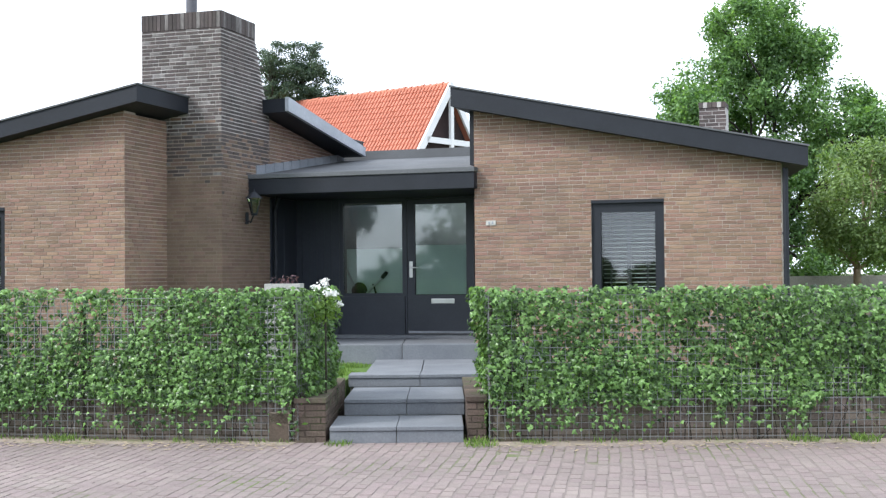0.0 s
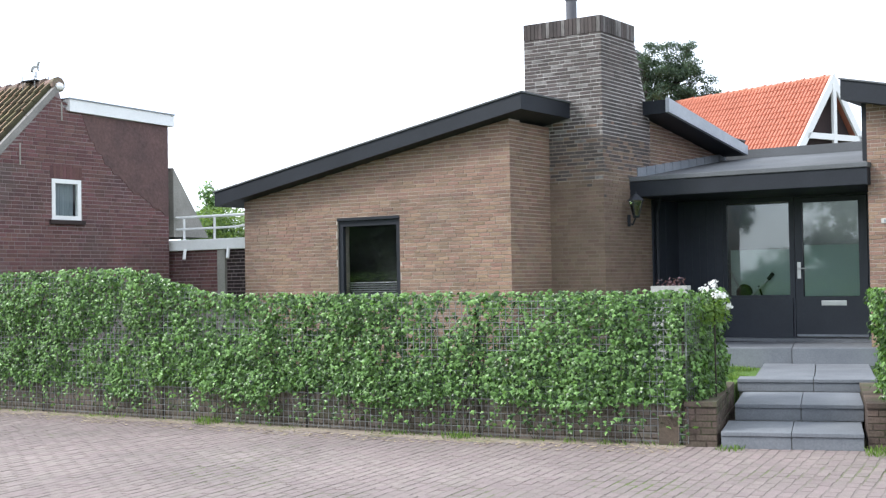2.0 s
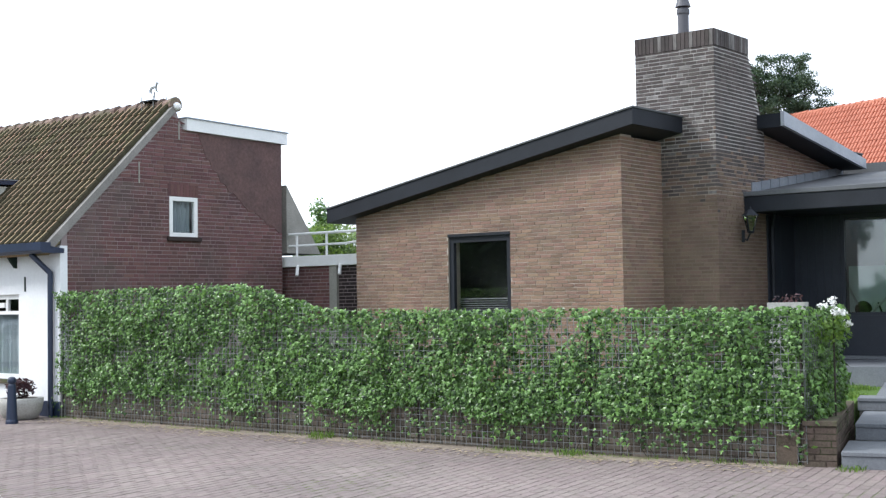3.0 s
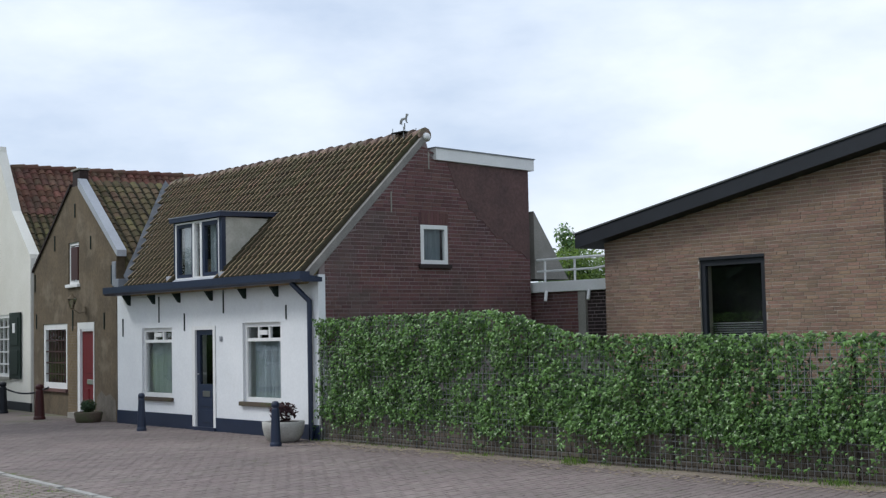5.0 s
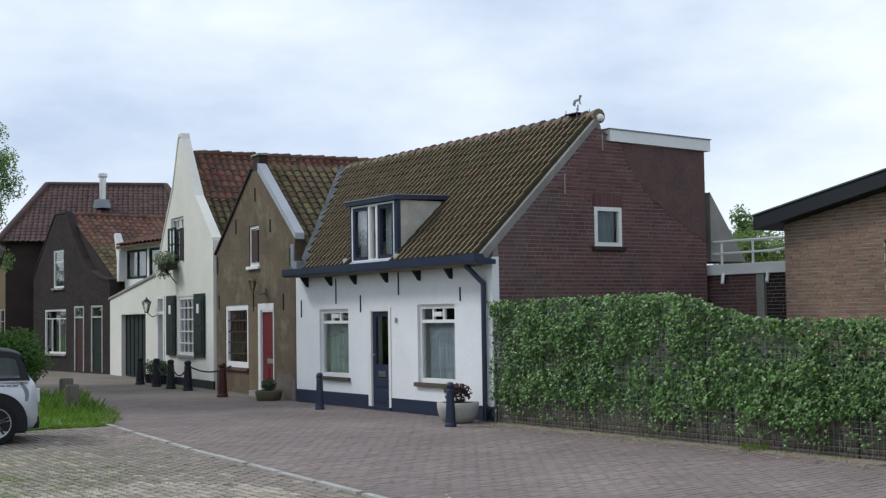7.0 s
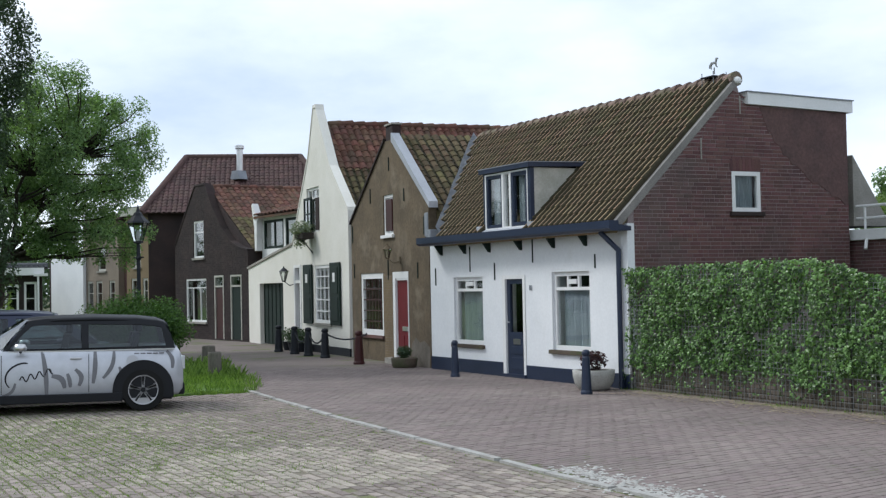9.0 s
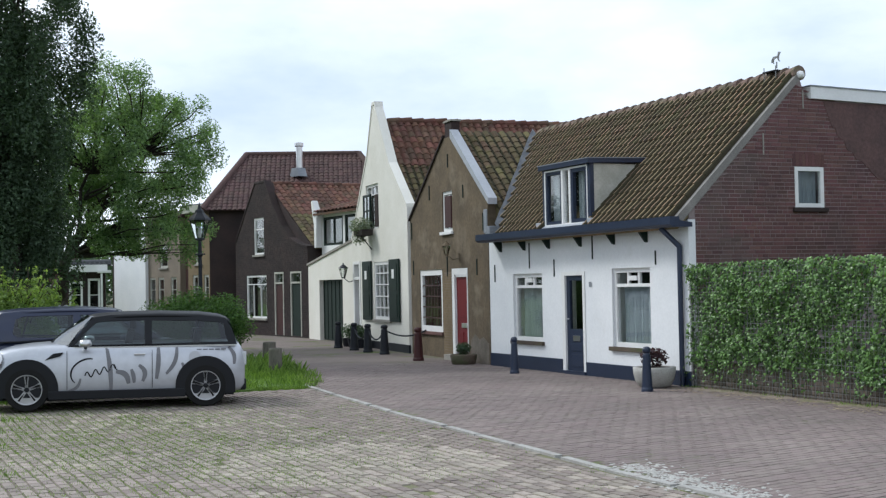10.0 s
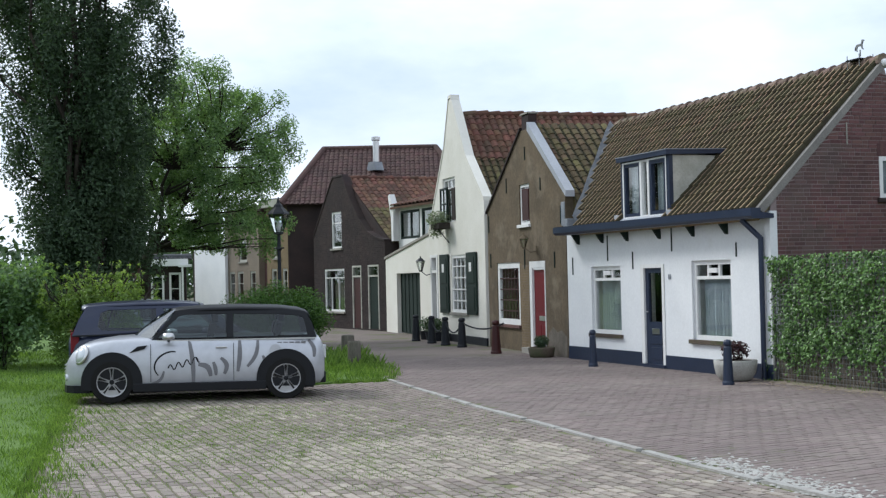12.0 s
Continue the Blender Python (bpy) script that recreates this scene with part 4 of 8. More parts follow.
def lantern(name, at, frame_, label, arm=0.25, size=1.0, mat="black_paint", side=(1, 0)):
    """A four-sided wall lantern on a scrolled arm: at is the place on the wall, side the way out."""
    e = thing(name, at, label, "lamp", frame_=frame_)
    old, Frame.now = Frame.now, frame_
    x, y, z = at
    lx, ly = x + side[0] * arm, y + side[1] * arm
    part("wall_plate", tubed((x, y, z - 0.12 * size), (x, y, z + 0.06 * size), 0.03 * size, seg=8), mat, e)
    part("arm", tube(tube(bmesh.new(), (x, y, z - 0.06 * size), ((x + lx) / 2, (y + ly) / 2, z - 0.10 * size), 0.012), ((x + lx) / 2, (y + ly) / 2, z - 0.10 * size), (lx, ly, z + 0.02), 0.012), mat, e)
    g = lathe(bmesh.new(), [(0.05 * size, 0.03), (0.11 * size, 0.26 * size)], (lx, ly, z), 4)
    cage = part("cage", lathe(bmesh.new(), [(0.045 * size, 0.0), (0.06 * size, 0.03), (0.045 * size, 0.035)], (lx, ly, z), 8), mat, e)
    part("glass_body", g, "glass", cage).visible_shadow = False
    for k in range(4):
        t = math.pi / 2 * k
        part("rib", tubed((lx + 0.05 * size * math.cos(t), ly + 0.05 * size * math.sin(t), z + 0.03), (lx + 0.112 * size * math.cos(t), ly + 0.112 * size * math.sin(t), z + 0.26 * size), 0.008, seg=6), mat, cage)
    part("roof_cap", lathe(bmesh.new(), [(0.14 * size, 0.262 * size), (0.05 * size, 0.34 * size), (0.02 * size, 0.36 * size), (0.015 * size, 0.40 * size)], (lx, ly, z), 8), mat, e)
    Frame.now = old
    return e


lantern("wall_lantern", (-8.9, 17.95, 2.62), VILLAGE, "black scrolled wall lantern on the chimney side", 0.24, 1.0, side=(0.8, -0.6))
# small chimney behind the right wing
sc = thing("chimney", (-2.0, 21.5, 3.4), "small brick chimney with a paler cap", "chimney")
sc_body = part("stack", boxed(-2.45, -2.03, 21.3, 21.75, 3.5, 4.36), "mortar_pale", sc)
bricks_on(sc_body, "brick_grey", brick_boxes((0, 21.3, 0), (1, 0, 0), (0, -1, 0), -2.455, -2.025, 3.5, lambda s: 4.36, [], seed=21), 0)
for k in range(6):
    part("cap_brick", boxed(-2.46 + k * 0.073, -2.46 + k * 0.073 + 0.066, 21.28, 21.77, 4.362, 4.45), "mortar_pale" if k % 3 == 1 else "brick_grey", sc)

# ---- the white house with the red brick gable ----
Frame.now = VILLAGE
white_house = thing("house", (-20.7, 14.0, 0.0), "low whitewashed house with mossy tile roof and red brick gable", "house")
WF, GU = 11.7, -17.2
WW = [(-23.13, -21.95, 0.55, 1.85), (-21.19, -20.36, 0.04, 1.85), (-19.47, -18.29, 0.55, 1.89)]
part("wall_front", panel(bmesh.new(), [(-24.15, 2.56), (GU - 0.01, 2.56)], WW, WF, WF + 0.3, 0.0), "white_wall", white_house, "whitewashed front wall")
gable_top = [(WF + 0.02, 2.72), (13.97, 4.95), (14.10, 4.62), (16.4, 4.57)]
GWIN = (13.82, 14.42, 2.82, 3.49)
patch_line = lin([(14.45, 4.58), (14.63, 4.2), (14.96, 3.8), (15.55, 3.38), (16.22, 3.03), (16.39, 2.96)])
rp = random.Random(9)
PATCH = [(14.45, 4.585)] + [(14.5 + k * 0.063, patch_line(14.5 + k * 0.063) + rp.uniform(-0.05, 0.05)) for k in range(30)] + [(16.39, 2.96), (16.39, 4.565)]
gable = part("wall_gable", panel(bmesh.new(), gable_top, [GWIN], GU - 0.3, GU, 0.0, "x"), "mortar_dark", white_house, "dark red brick gable wall")
bricks_on(gable, "brick_red", brick_boxes((GU, 0, 0), (0, 1, 0), (1, 0, 0), WF + 0.135, 16.4, 1.3, lin(gable_top), [GWIN], L=0.21, H=0.0645, j=0.0115, jv=0.010, heads=0.35, proud=0.005, seed=31)[::-1], 300)
part("render_patch", prismed(PATCH, GU - 0.001, GU + 0.0105, "x"), "red_render", white_house, "smooth reddish render patch on the bricks")
part("corner_pier", boxed(GU - 0.2, GU + 0.012, WF - 0.004, WF + 0.13, 0.0, 2.62), "white_wall", white_house)
part("wall_rear", boxed(-24.15, GU - 0.31, 16.1, 16.4, 0, 4.55), "brick_dark", white_house)
part("wall_party", panel(bmesh.new(), [(WF + 0.3, 2.7), (13.97, 4.9), (16.1, 4.55)], [], -24.15, -23.85, 0.0, "x"), "brick_dark", white_house)
part("plinth", boxed(-24.15, -21.20, WF - 0.018, WF, 0.0, 0.26), "navy_paint", white_house, "navy painted plinth")
part("plinth", boxed(-20.36, GU + 0.02, WF - 0.018, WF, 0.0, 0.24), "navy_paint", white_house, "navy painted plinth")
ridge_z, ridge_c = 5.0, 13.95
slope_len = math.hypot(ridge_c - 11.44, ridge_z - 2.6)
DU0, DU1, DZ, DF = -21.50, -19.80, 3.78, 11.51
ROOF_L = -26.1


def valley_u(y):
    """Where the roof meets the neighbour's slope."""
    return -23.39 - (y - 11.61) * 1.14


roof_bm = bmesh.new()
roof_ring = [(valley_u(11.44), 11.44, 2.56), (GU - 0.02, 11.44, 2.56), (GU - 0.02, ridge_c, 4.96), (valley_u(ridge_c), ridge_c, 4.96)]
roof_top = [roof_bm.verts.new(c) for c in roof_ring]
roof_low = [roof_bm.verts.new((c[0], c[1] + 0.08, c[2] - 0.09)) for c in roof_ring]
roof_bm.faces.new(roof_top)
roof_bm.faces.new(roof_low[::-1])
for k in range(4):
    roof_bm.faces.new((roof_top[k], roof_low[k], roof_low[(k + 1) % 4], roof_top[(k + 1) % 4]))
roof_w = part("roof", roof_bm, "tile_old", white_house, "mossy brown pantile roof")


def in_dormer(s, t):
    u, z, y = ROOF_L + s, 2.6 + t * (ridge_z - 2.6) / slope_len, 11.44 + t * (ridge_c - 11.44) / slope_len
    return u < valley_u(y) or (DU0 + 0.02 < u < DU1 - 0.02 and 2.60 < z < DZ - 0.02)


pantiles(roof_w, (ROOF_L, 11.44, 2.59), (1, 0, 0), (0, ridge_c - 11.44, ridge_z - 2.6), GU - 0.02 - ROOF_L, slope_len, "tile_old", 0.165, 0.24, 300, in_dormer, seed=7, h=0.105, trough_mat="tile_dirt_shade")
for k in range(29):
    u_ = -26.02 + k * 0.304
    part("ridge_tile", tubed((u_, ridge_c + 0.03, ridge_z + 0.015 + 0.012 * (k % 3)), (u_ + 0.31, ridge_c + 0.03, ridge_z + 0.04 + 0.008 * (k % 2)), 0.10, 0.13, 10), "ridge_clay", roof_w)
# verge: grey mortar edge along the slope on the gable
part("verge", prismed([(11.46, 2.65), (ridge_c + 0.02, 5.07), (ridge_c + 0.04, 4.95), (11.58, 2.59)], GU - 0.11, GU + 0.03, "x"), "verge_mortar", white_house, "grey mortar verge along the roof edge")
part("flat_roof", boxed(-24.1, GU - 0.32, 14.05, 16.38, 4.57, 4.62), "roof_felt", white_house)
part("parapet_board", prismed([(14.16, 4.62), (16.5, 4.57), (16.5, 4.77), (14.16, 4.82)], GU - 0.32, GU + 0.06, "x"), "white_paint", white_house, "white painted parapet board")
part("parapet_cap", prismed([(14.14, 4.822), (16.52, 4.772), (16.52, 4.79), (14.14, 4.84)], GU - 0.34, GU + 0.08, "x"), "lead", white_house)
# gutter board with its brackets
part("gutter", prismed([(11.28, 2.66), (11.28, 2.54), (11.33, 2.50), (WF - 0.002, 2.50), (WF - 0.002, 2.57), (11.46, 2.60), (11.46, 2.66)], -23.93, GU + 0.12, "x"), "navy_paint", white_house, "navy painted timber gutter")
for u_ in (-23.6, -22.6, -21.63, -20.47, -19.36, -18.36):
    part("bracket", prismed([(11.52, 2.50), (WF, 2.50), (WF, 2.30), (11.66, 2.31)], u_ - 0.026, u_ + 0.026, "x"), "green_paint", white_house)
for u_, z0_, z1_ in ((-23.9, 1.70, 2.05), (-22.42, 1.95, 2.44), (-21.46, 1.78, 2.10), (-20.08, 2.07, 2.5), (-18.11, 1.93, 2.16)):
    part("wall_anchor", boxed(u_ - 0.01, u_ + 0.01, WF - 0.018, WF, z0_, z1_), "green_paint", white_house)
for c_, z0_, z1_ in ((13.2, 3.67, 4.02), (14.03, 4.45, 4.75)):
    part("wall_anchor", boxed(GU, GU + 0.016, c_ - 0.012, c_ + 0.012, z0_, z1_), "concrete", white_house)
# windows
for x0, x1, z0, z1 in (WW[0], WW[2]):
    zt = 1.60
    w = window(white_house, "y", WF, x0, x1, z0, z1, "white_paint", 0.075, mull=[(x0 + (x1 - x0) * 0.36, zt, 3), (x0 + (x1 - x0) * 0.64, zt, 3)], bars=[zt], inset=0.045, sill="brick_damp", back="shade_backing",
               curtain=zt - 0.03, curtain_from=0.08, label="white sash window with net curtains", thin=0.055)
    part("ventilation_box", boxed(x0 + (x1 - x0) * 0.39, x0 + (x1 - x0) * 0.61, WF + 0.035, WF + 0.065, 1.68, 1.76, 0.004), "white_paint", w)
WD = WF - 0.11
dn = part("door", fbox(fbox(fbox(fbox(bmesh.new(), "y", WD, -0.2, -0.14, -21.08, -20.97, 0.06, 1.79), "y", WD, -0.2, -0.14, -20.5, -20.45, 0.06, 1.79), "y", WD, -0.2, -0.141, -20.97, -20.5, 0.06, 0.82), "y", WD, -0.2, -0.141, -20.97, -20.5, 1.70, 1.79), "navy_paint", white_house, "navy panelled door with a glass upper half")
part("pane", boxed(-20.97, -20.5, WD + 0.165, WD + 0.171, 0.82, 1.70), "glass", dn).visible_shadow = False
# near-black sheet behind the door pane, painted as the shade indoors
part("interior", boxed(-23.2, -20.2, WF + 0.55, WF + 0.57, 0.0, 1.9), "shade_backing", dn)
for z0_, z1_ in ((0.14, 0.36), (0.42, 0.56)):
    part("door_panel", boxed(-20.94, -20.53, WD + 0.13, WD + 0.141, z0_, z1_, 0.006), "navy_paint", dn)
part("letter_slot", boxed(-20.86, -20.62, WD + 0.125, WD + 0.14, 0.60, 0.70, 0.004), "metal", dn, "steel letter slot")
part("handle", tube(tube(bmesh.new(), (-21.02, WD + 0.14, 1.0), (-21.02, WD + 0.09, 1.0), 0.01), (-21.02, WD + 0.09, 1.0), (-20.93, WD + 0.09, 1.0), 0.01), "metal", dn)
part("door_frame", fbox(fbox(fbox(bmesh.new(), "y", WF, -0.2, 0.012, -21.19, -21.08, 0.04, 1.86), "y", WF, -0.2, 0.012, -20.45, -20.37, 0.04, 1.86), "y", WF, -0.2, 0.010, -21.08, -20.45, 1.79, 1.86), "white_paint", white_house, "white door frame")
part("doorstep", boxed(-21.2, -20.36, WF - 0.05, WF + 0.2, 0.0, 0.06), "navy_paint", white_house)
wplate = thing("wall_plate", (-20.1, WF - 0.01, 1.66), "small grey marks fixed on the white wall", "plate")
part("mark", boxed(-20.21, -20.18, WF - 0.016, WF - 0.012, 1.58, 1.67), "lead", wplate)
part("mark", boxed(-20.16, -20.13, WF - 0.016, WF - 0.012, 1.58, 1.67), "lead", wplate)
rp = thing("rain_pipe", (-17.36, WF - 0.07, 0), "navy rain pipe at the white house corner", "pipe")
part("pipe", tube(tube(bmesh.new(), (-17.36, WF - 0.06, 0.0), (-17.36, WF - 0.06, 2.22), 0.042), (-17.36, WF - 0.06, 2.2), (-17.55, 11.42, 2.5), 0.042), "navy_paint", rp)
# pale curtain and backing carry the pane's bright reflection in their colour
window(white_house, "x", GU, *GWIN[:2], GWIN[2], GWIN[3], "white_paint", 0.07, inset=-0.012, curtain=GWIN[3] - 0.05, curtain_mat="curtain_pale", back="pale_room", sill="brick_dark", label="small white framed gable window")
for k in range(10):
    part("soldier_brick", fbox(bmesh.new(), "x", GU, -0.02, 0.008, GWIN[0] - 0.03 + k * 0.066, GWIN[0] - 0.03 + k * 0.066 + 0.056, 3.50, 3.70), "brick_red", gable)
# dormer
ZD = 2.665
dorm = part("dormer", boxed(DU0, DU0 + 0.08, DF, DF + 0.08, ZD, DZ - 0.02), "navy_paint", white_house, "navy framed dormer with white casements")
part("post", boxed(DU1 - 0.09, DU1, DF, DF + 0.08, ZD, DZ - 0.02), "navy_paint", dorm)
part("roof_board", prismed([(DF - 0.07, DZ - 0.035), (12.76, DZ + 0.0), (12.76, DZ + 0.07), (DF - 0.07, DZ + 0.045)], DU0 - 0.05, DU1 + 0.05, "x"), "navy_paint", dorm, "navy dormer roof edge")
part("roof_felt", prismed([(DF - 0.08, DZ + 0.047), (12.78, DZ + 0.072), (12.78, DZ + 0.085), (DF - 0.08, DZ + 0.06)], DU0 - 0.06, DU1 + 0.06, "x"), "lead", dorm)
for u_ in (DU0, DU1 - 0.03):
    part("cheek", prismed([(DF + 0.08, 2.72), (12.66, DZ - 0.04), (DF + 0.08, DZ - 0.04)], u_, u_ + 0.03, "x"), "plaster_old", dorm, "weathered plaster cheek")
part("cheek_flashing", prismed([(DF + 0.02, 2.75), (DF + 0.12, 2.77), (12.70, DZ - 0.03), (12.56, DZ - 0.03)], DU1, DU1 + 0.03, "x"), "lead", dorm)
part("sill_flashing", prismed([(DF - 0.10, 2.66), (DF, 2.72), (DF, 2.66), (DF - 0.10, 2.61)], DU0 - 0.12, DU1 + 0.14, "x"), "zinc", dorm)
for u_ in (DU0 - 0.14, DU1 + 0.0):
    part("flashing_corner", boxed(u_, u_ + 0.14, DF - 0.09, DF + 0.06, 2.70, 2.78, 0.015), "zinc", dorm)
d0, d1 = DU0 + 0.08, DU1 - 0.09
dz0, dz1 = ZD + 0.02, DZ - 0.05
part("casing", box(box(box(boxed(d0, d0 + 0.035, DF - 0.012, DF + 0.05, dz0, dz1), d1 - 0.02, d1, DF - 0.012, DF + 0.05, dz0, dz1), d0 + 0.035, d1 - 0.02, DF - 0.012, DF + 0.05, dz1 - 0.03, dz1), d0 + 0.035, d1 - 0.02, DF - 0.012, DF + 0.05, dz0, dz0 + 0.045), "white_paint", dorm, "white timber casing")
d0, d1, dz0, dz1 = d0 + 0.035, d1 - 0.02, dz0 + 0.045, dz1 - 0.03
dw = d1 - d0
for k, (q0, q1, mt, fw_, lab) in enumerate(((0.0, 0.40, "navy_paint", 0.06, "navy framed dormer casement"), (0.44, 0.58, "white_paint", 0.012, "narrow fixed dormer light"), (0.62, 1.0, "navy_paint", 0.07, "navy framed dormer casement"))):
    window(white_house, "y", DF, d0 + dw * q0, d0 + dw * q1, dz0, dz1, mt, fw_, inset=0.0, curtain=dz1 - 0.02, curtain_from=0.03, curtain_mat="curtain_pale", name="dormer_casement", margin=0.0, label=lab)
for q0, q1 in ((0.40, 0.44), (0.58, 0.62)):
    part("mullion", boxed(d0 + dw * q0, d0 + dw * q1, DF - 0.014, DF + 0.05, dz0, dz1), "white_paint", dorm, "white timber mullion")
# lead valley at the left, lamp globe and weather vane at the ridge end
vb = bmesh.new()
vrows = []
rvl = random.Random(63)
for k in range(10):
    y_ = 11.5 + (13.9 - 11.5) * k / 9
    z_ = 2.6 + (y_ - 11.44) * 0.956
    u_ = valley_u(y_)
    w_ = rvl.uniform(-0.03, 0.03)
    vrows.append([vb.verts.new(c) for c in ((u_ - 0.22 + w_, y_, z_ + 0.22), (u_ - 0.03, y_, z_ + 0.07), (u_ + 0.19 + w_, y_, z_ + 0.12), (u_ + 0.20 + w_, y_, z_ + 0.02))])
for ra, rb_ in zip(vrows, vrows[1:]):
    for k in range(3):
        vb.faces.new((ra[k], ra[k + 1], rb_[k + 1], rb_[k]))
bmesh.ops.solidify(vb, geom=vb.faces, thickness=0.012)
part("valley", vb, "lead", white_house, "crumpled grey lead valley between the roofs")
globe = thing("ridge_cap", (GU + 0.02, 13.98, 4.9), "round white cap at the ridge end", "cap")
part("cap", lathe(bmesh.new(), [(0.02, -0.03), (0.06, -0.01), (0.075, 0.03), (0.055, 0.08), (0.02, 0.10)], (GU + 0.02, 13.98, 4.97), 14), "white_paint", globe, smooth=True)
vane = thing("weather_vane", (-17.75, 13.97, 5.05), "grey horse weather vane on a small railed deck", "vane")
part("deck", boxed(-17.93, -17.59, 13.81, 14.13, 5.13, 5.15), "car_black", vane)
for u_ in (-17.91, -17.61):
    for c_ in (13.83, 14.11):
        part("leg", tubed((u_, c_, 4.85), (u_, c_, 5.22), 0.008, seg=6), "wire", vane)
part("pole", tubed((-17.75, 13.97, 5.2), (-17.75, 13.97, 5.31), 0.012, seg=6), "wire", vane)
hb = bmesh.new()
prism(hb, [(-0.13, 0.10), (0.09, 0.13), (0.13, 0.22), (0.17, 0.21), (0.15, 0.25), (0.09, 0.26), (0.06, 0.17), (-0.10, 0.165), (-0.16, 0.10), (-0.17, 0.03), (-0.155, 0.03)], 13.96, 13.98)
prism(hb, [(-0.13, 0.10), (-0.07, 0.12), (-0.10, 0.04), (-0.08, 0.0), (-0.10, 0.0), (-0.12, 0.04)], 13.961, 13.979)
prism(hb, [(0.05, 0.12), (0.10, 0.13), (0.10, 0.06), (0.14, 0.03), (0.12, 0.02), (0.08, 0.05)], 13.961, 13.979)
bmesh.ops.scale(hb, verts=hb.verts, vec=(0.70, 1, 0.70))
bmesh.ops.translate(hb, verts=hb.verts, vec=(-17.76, 0, 5.29))
part("horse_figure", hb, "wire", vane, "flat grey horse silhouette")
# low annexe with white balcony between the two brick houses
annexe = thing("annexe", (-15.9, 18.4, 0), "low red brick annexe with a white fascia and roof railing", "annexe")
ann = part("wall", boxed(-19.0, -13.9, 16.6, 20.5, 0, 2.36), "mortar_dark", annexe)
bricks_on(ann, "brick_red", brick_boxes((0, 16.6, 0), (1, 0, 0), (0, -1, 0), -19.0, -16.18, 1.3, lambda s: 2.36, [], seed=41), 0)
bricks_on(ann, "brick_dark", brick_boxes((0, 16.6, 0), (1, 0, 0), (0, -1, 0), -15.98, -13.9, 1.3, lambda s: 2.36, [], seed=42), 0)
part("pier", boxed(-16.17, -15.99, 16.55, 16.6, 0.5, 2.36), "concrete", annexe)
part("fascia", boxed(-19.0, -13.85, 16.52, 16.66, 2.34, 2.53, 0.01), "white_paint", annexe, "white fascia board")
part("roof", boxed(-19.0, -13.85, 16.67, 20.5, 2.4, 2.51), "roof_felt", annexe)
rail = thing("balcony_railing", (-15.6, 16.6, 2.62), "white painted tubular roof railing", "railing")
for u_ in (-18.6, -17.9, -17.1, -16.35, -15.45, -14.7, -14.1):
    part("post", tubed((u_, 16.68, 2.5), (u_, 16.68, 2.94), 0.022), "white_paint", rail)
part("top_rail", tubed((-18.6, 16.68, 2.94), (-13.9, 16.68, 2.94), 0.024), "white_paint", rail)
part("middle_rail", tubed((-18.6, 16.68, 2.73), (-15.9, 16.68, 2.73), 0.02), "white_paint", rail)
part("sloping_rail", tubed((-15.9, 16.68, 2.73), (-14.0, 16.68, 2.89), 0.02), "white_paint", rail)
for u_ in (-16.9, -15.85, -15.0):
    part("drain_stub", tubed((u_, 16.5, 2.36), (u_ + 0.03, 16.44, 2.18), 0.03), "white_paint", annexe)
part("rear_wall_edge", prismed([(16.62, 2.6), (17.5, 2.6), (16.62, 3.85)], GU - 1.2, GU - 0.1, "x"), "concrete", white_house, "dark sloping rear roof")

# ---- the row of old gabled houses ----
Frame.now = ROW
# narrow ochre house
brown = thing("house", (-1.0, 3.0, 0), "narrow ochre plastered gable house with a red door", "house")
BH = [(-2.95, -1.29, 0.58, 2.02), (-0.62, 0.4, 0.12, 2.02), (-1.2, -0.52, 2.86, 3.77)]
btop = [(-3.62, 3.27), (-1.02, 4.98), (-0.5, 4.98), (1.68, 3.36)]
part("wall_front", panel(bmesh.new(), btop, BH, 0, 0.3, 0), "ochre_wall", brown, "ochre plastered gable front")
part("wall_side", boxed(-3.62, -3.35, 0.31, 9, 0, 3.2), "ochre_wall", brown)
part("wall_side", boxed(1.25, 1.52, 0.31, 9, 0, 3.2), "ochre_wall", brown)
part("gable_chimney", boxed(-0.98, -0.52, 0.02, 0.22, 4.98, 5.32, 0.01), "brick_dark", brown, "small brick stub on the gable top")
part("stub_cap", boxed(-1.01, -0.49, -0.01, 0.25, 5.322, 5.36), "concrete", brown)
part("coping", prismed([(-0.45, 5.12), (1.84, 3.44), (1.84, 3.31), (-0.45, 4.93)], -0.05, 0.15), "zinc", brown, "pale lead coping on the gable edge")
part("coping", prismed([(-3.66, 3.24), (-1.0, 4.99), (-1.0, 5.05), (-3.66, 3.30)], -0.04, 0.34), "brick_dark", brown)
part("corner_block", boxed(1.46, 1.66, -0.02, 0.26, 2.72, 3.22, 0.02), "lead", brown)
part("corner_step", boxed(1.55, 1.80, -0.015, 0.24, 2.62, 2.86, 0.02), "lead", brown)
rb = part("roof", prismed([(-3.62, 3.15), (-0.62, 5.05), (2.1, 2.98)], 0.18, 9), "tile_moss", brown, "mossy tile roof")
pantiles(rb, (2.2, 0.18, 2.93), (0, 1, 0), (-2.82, 0, 2.14), 7.0, 3.54, "tile_moss", 0.20, 0.22, 60, seed=17, h=0.05, trough_mat="tile_dirt_shade")
window(brown, "y", 0, *BH[0][:2], BH[0][2], BH[0][3], "white_paint", 0.13, inset=0.02, back="shade_backing", sill="brick_red", label="white framed window with brown lattice")
for a_ in (-2.62, -2.4, -2.18, -1.96, -1.74, -1.55):
    part("lattice_bar", boxed(a_ - 0.014, a_ + 0.014, 0.03, 0.05, 0.71, 1.89), "maroon", brown)
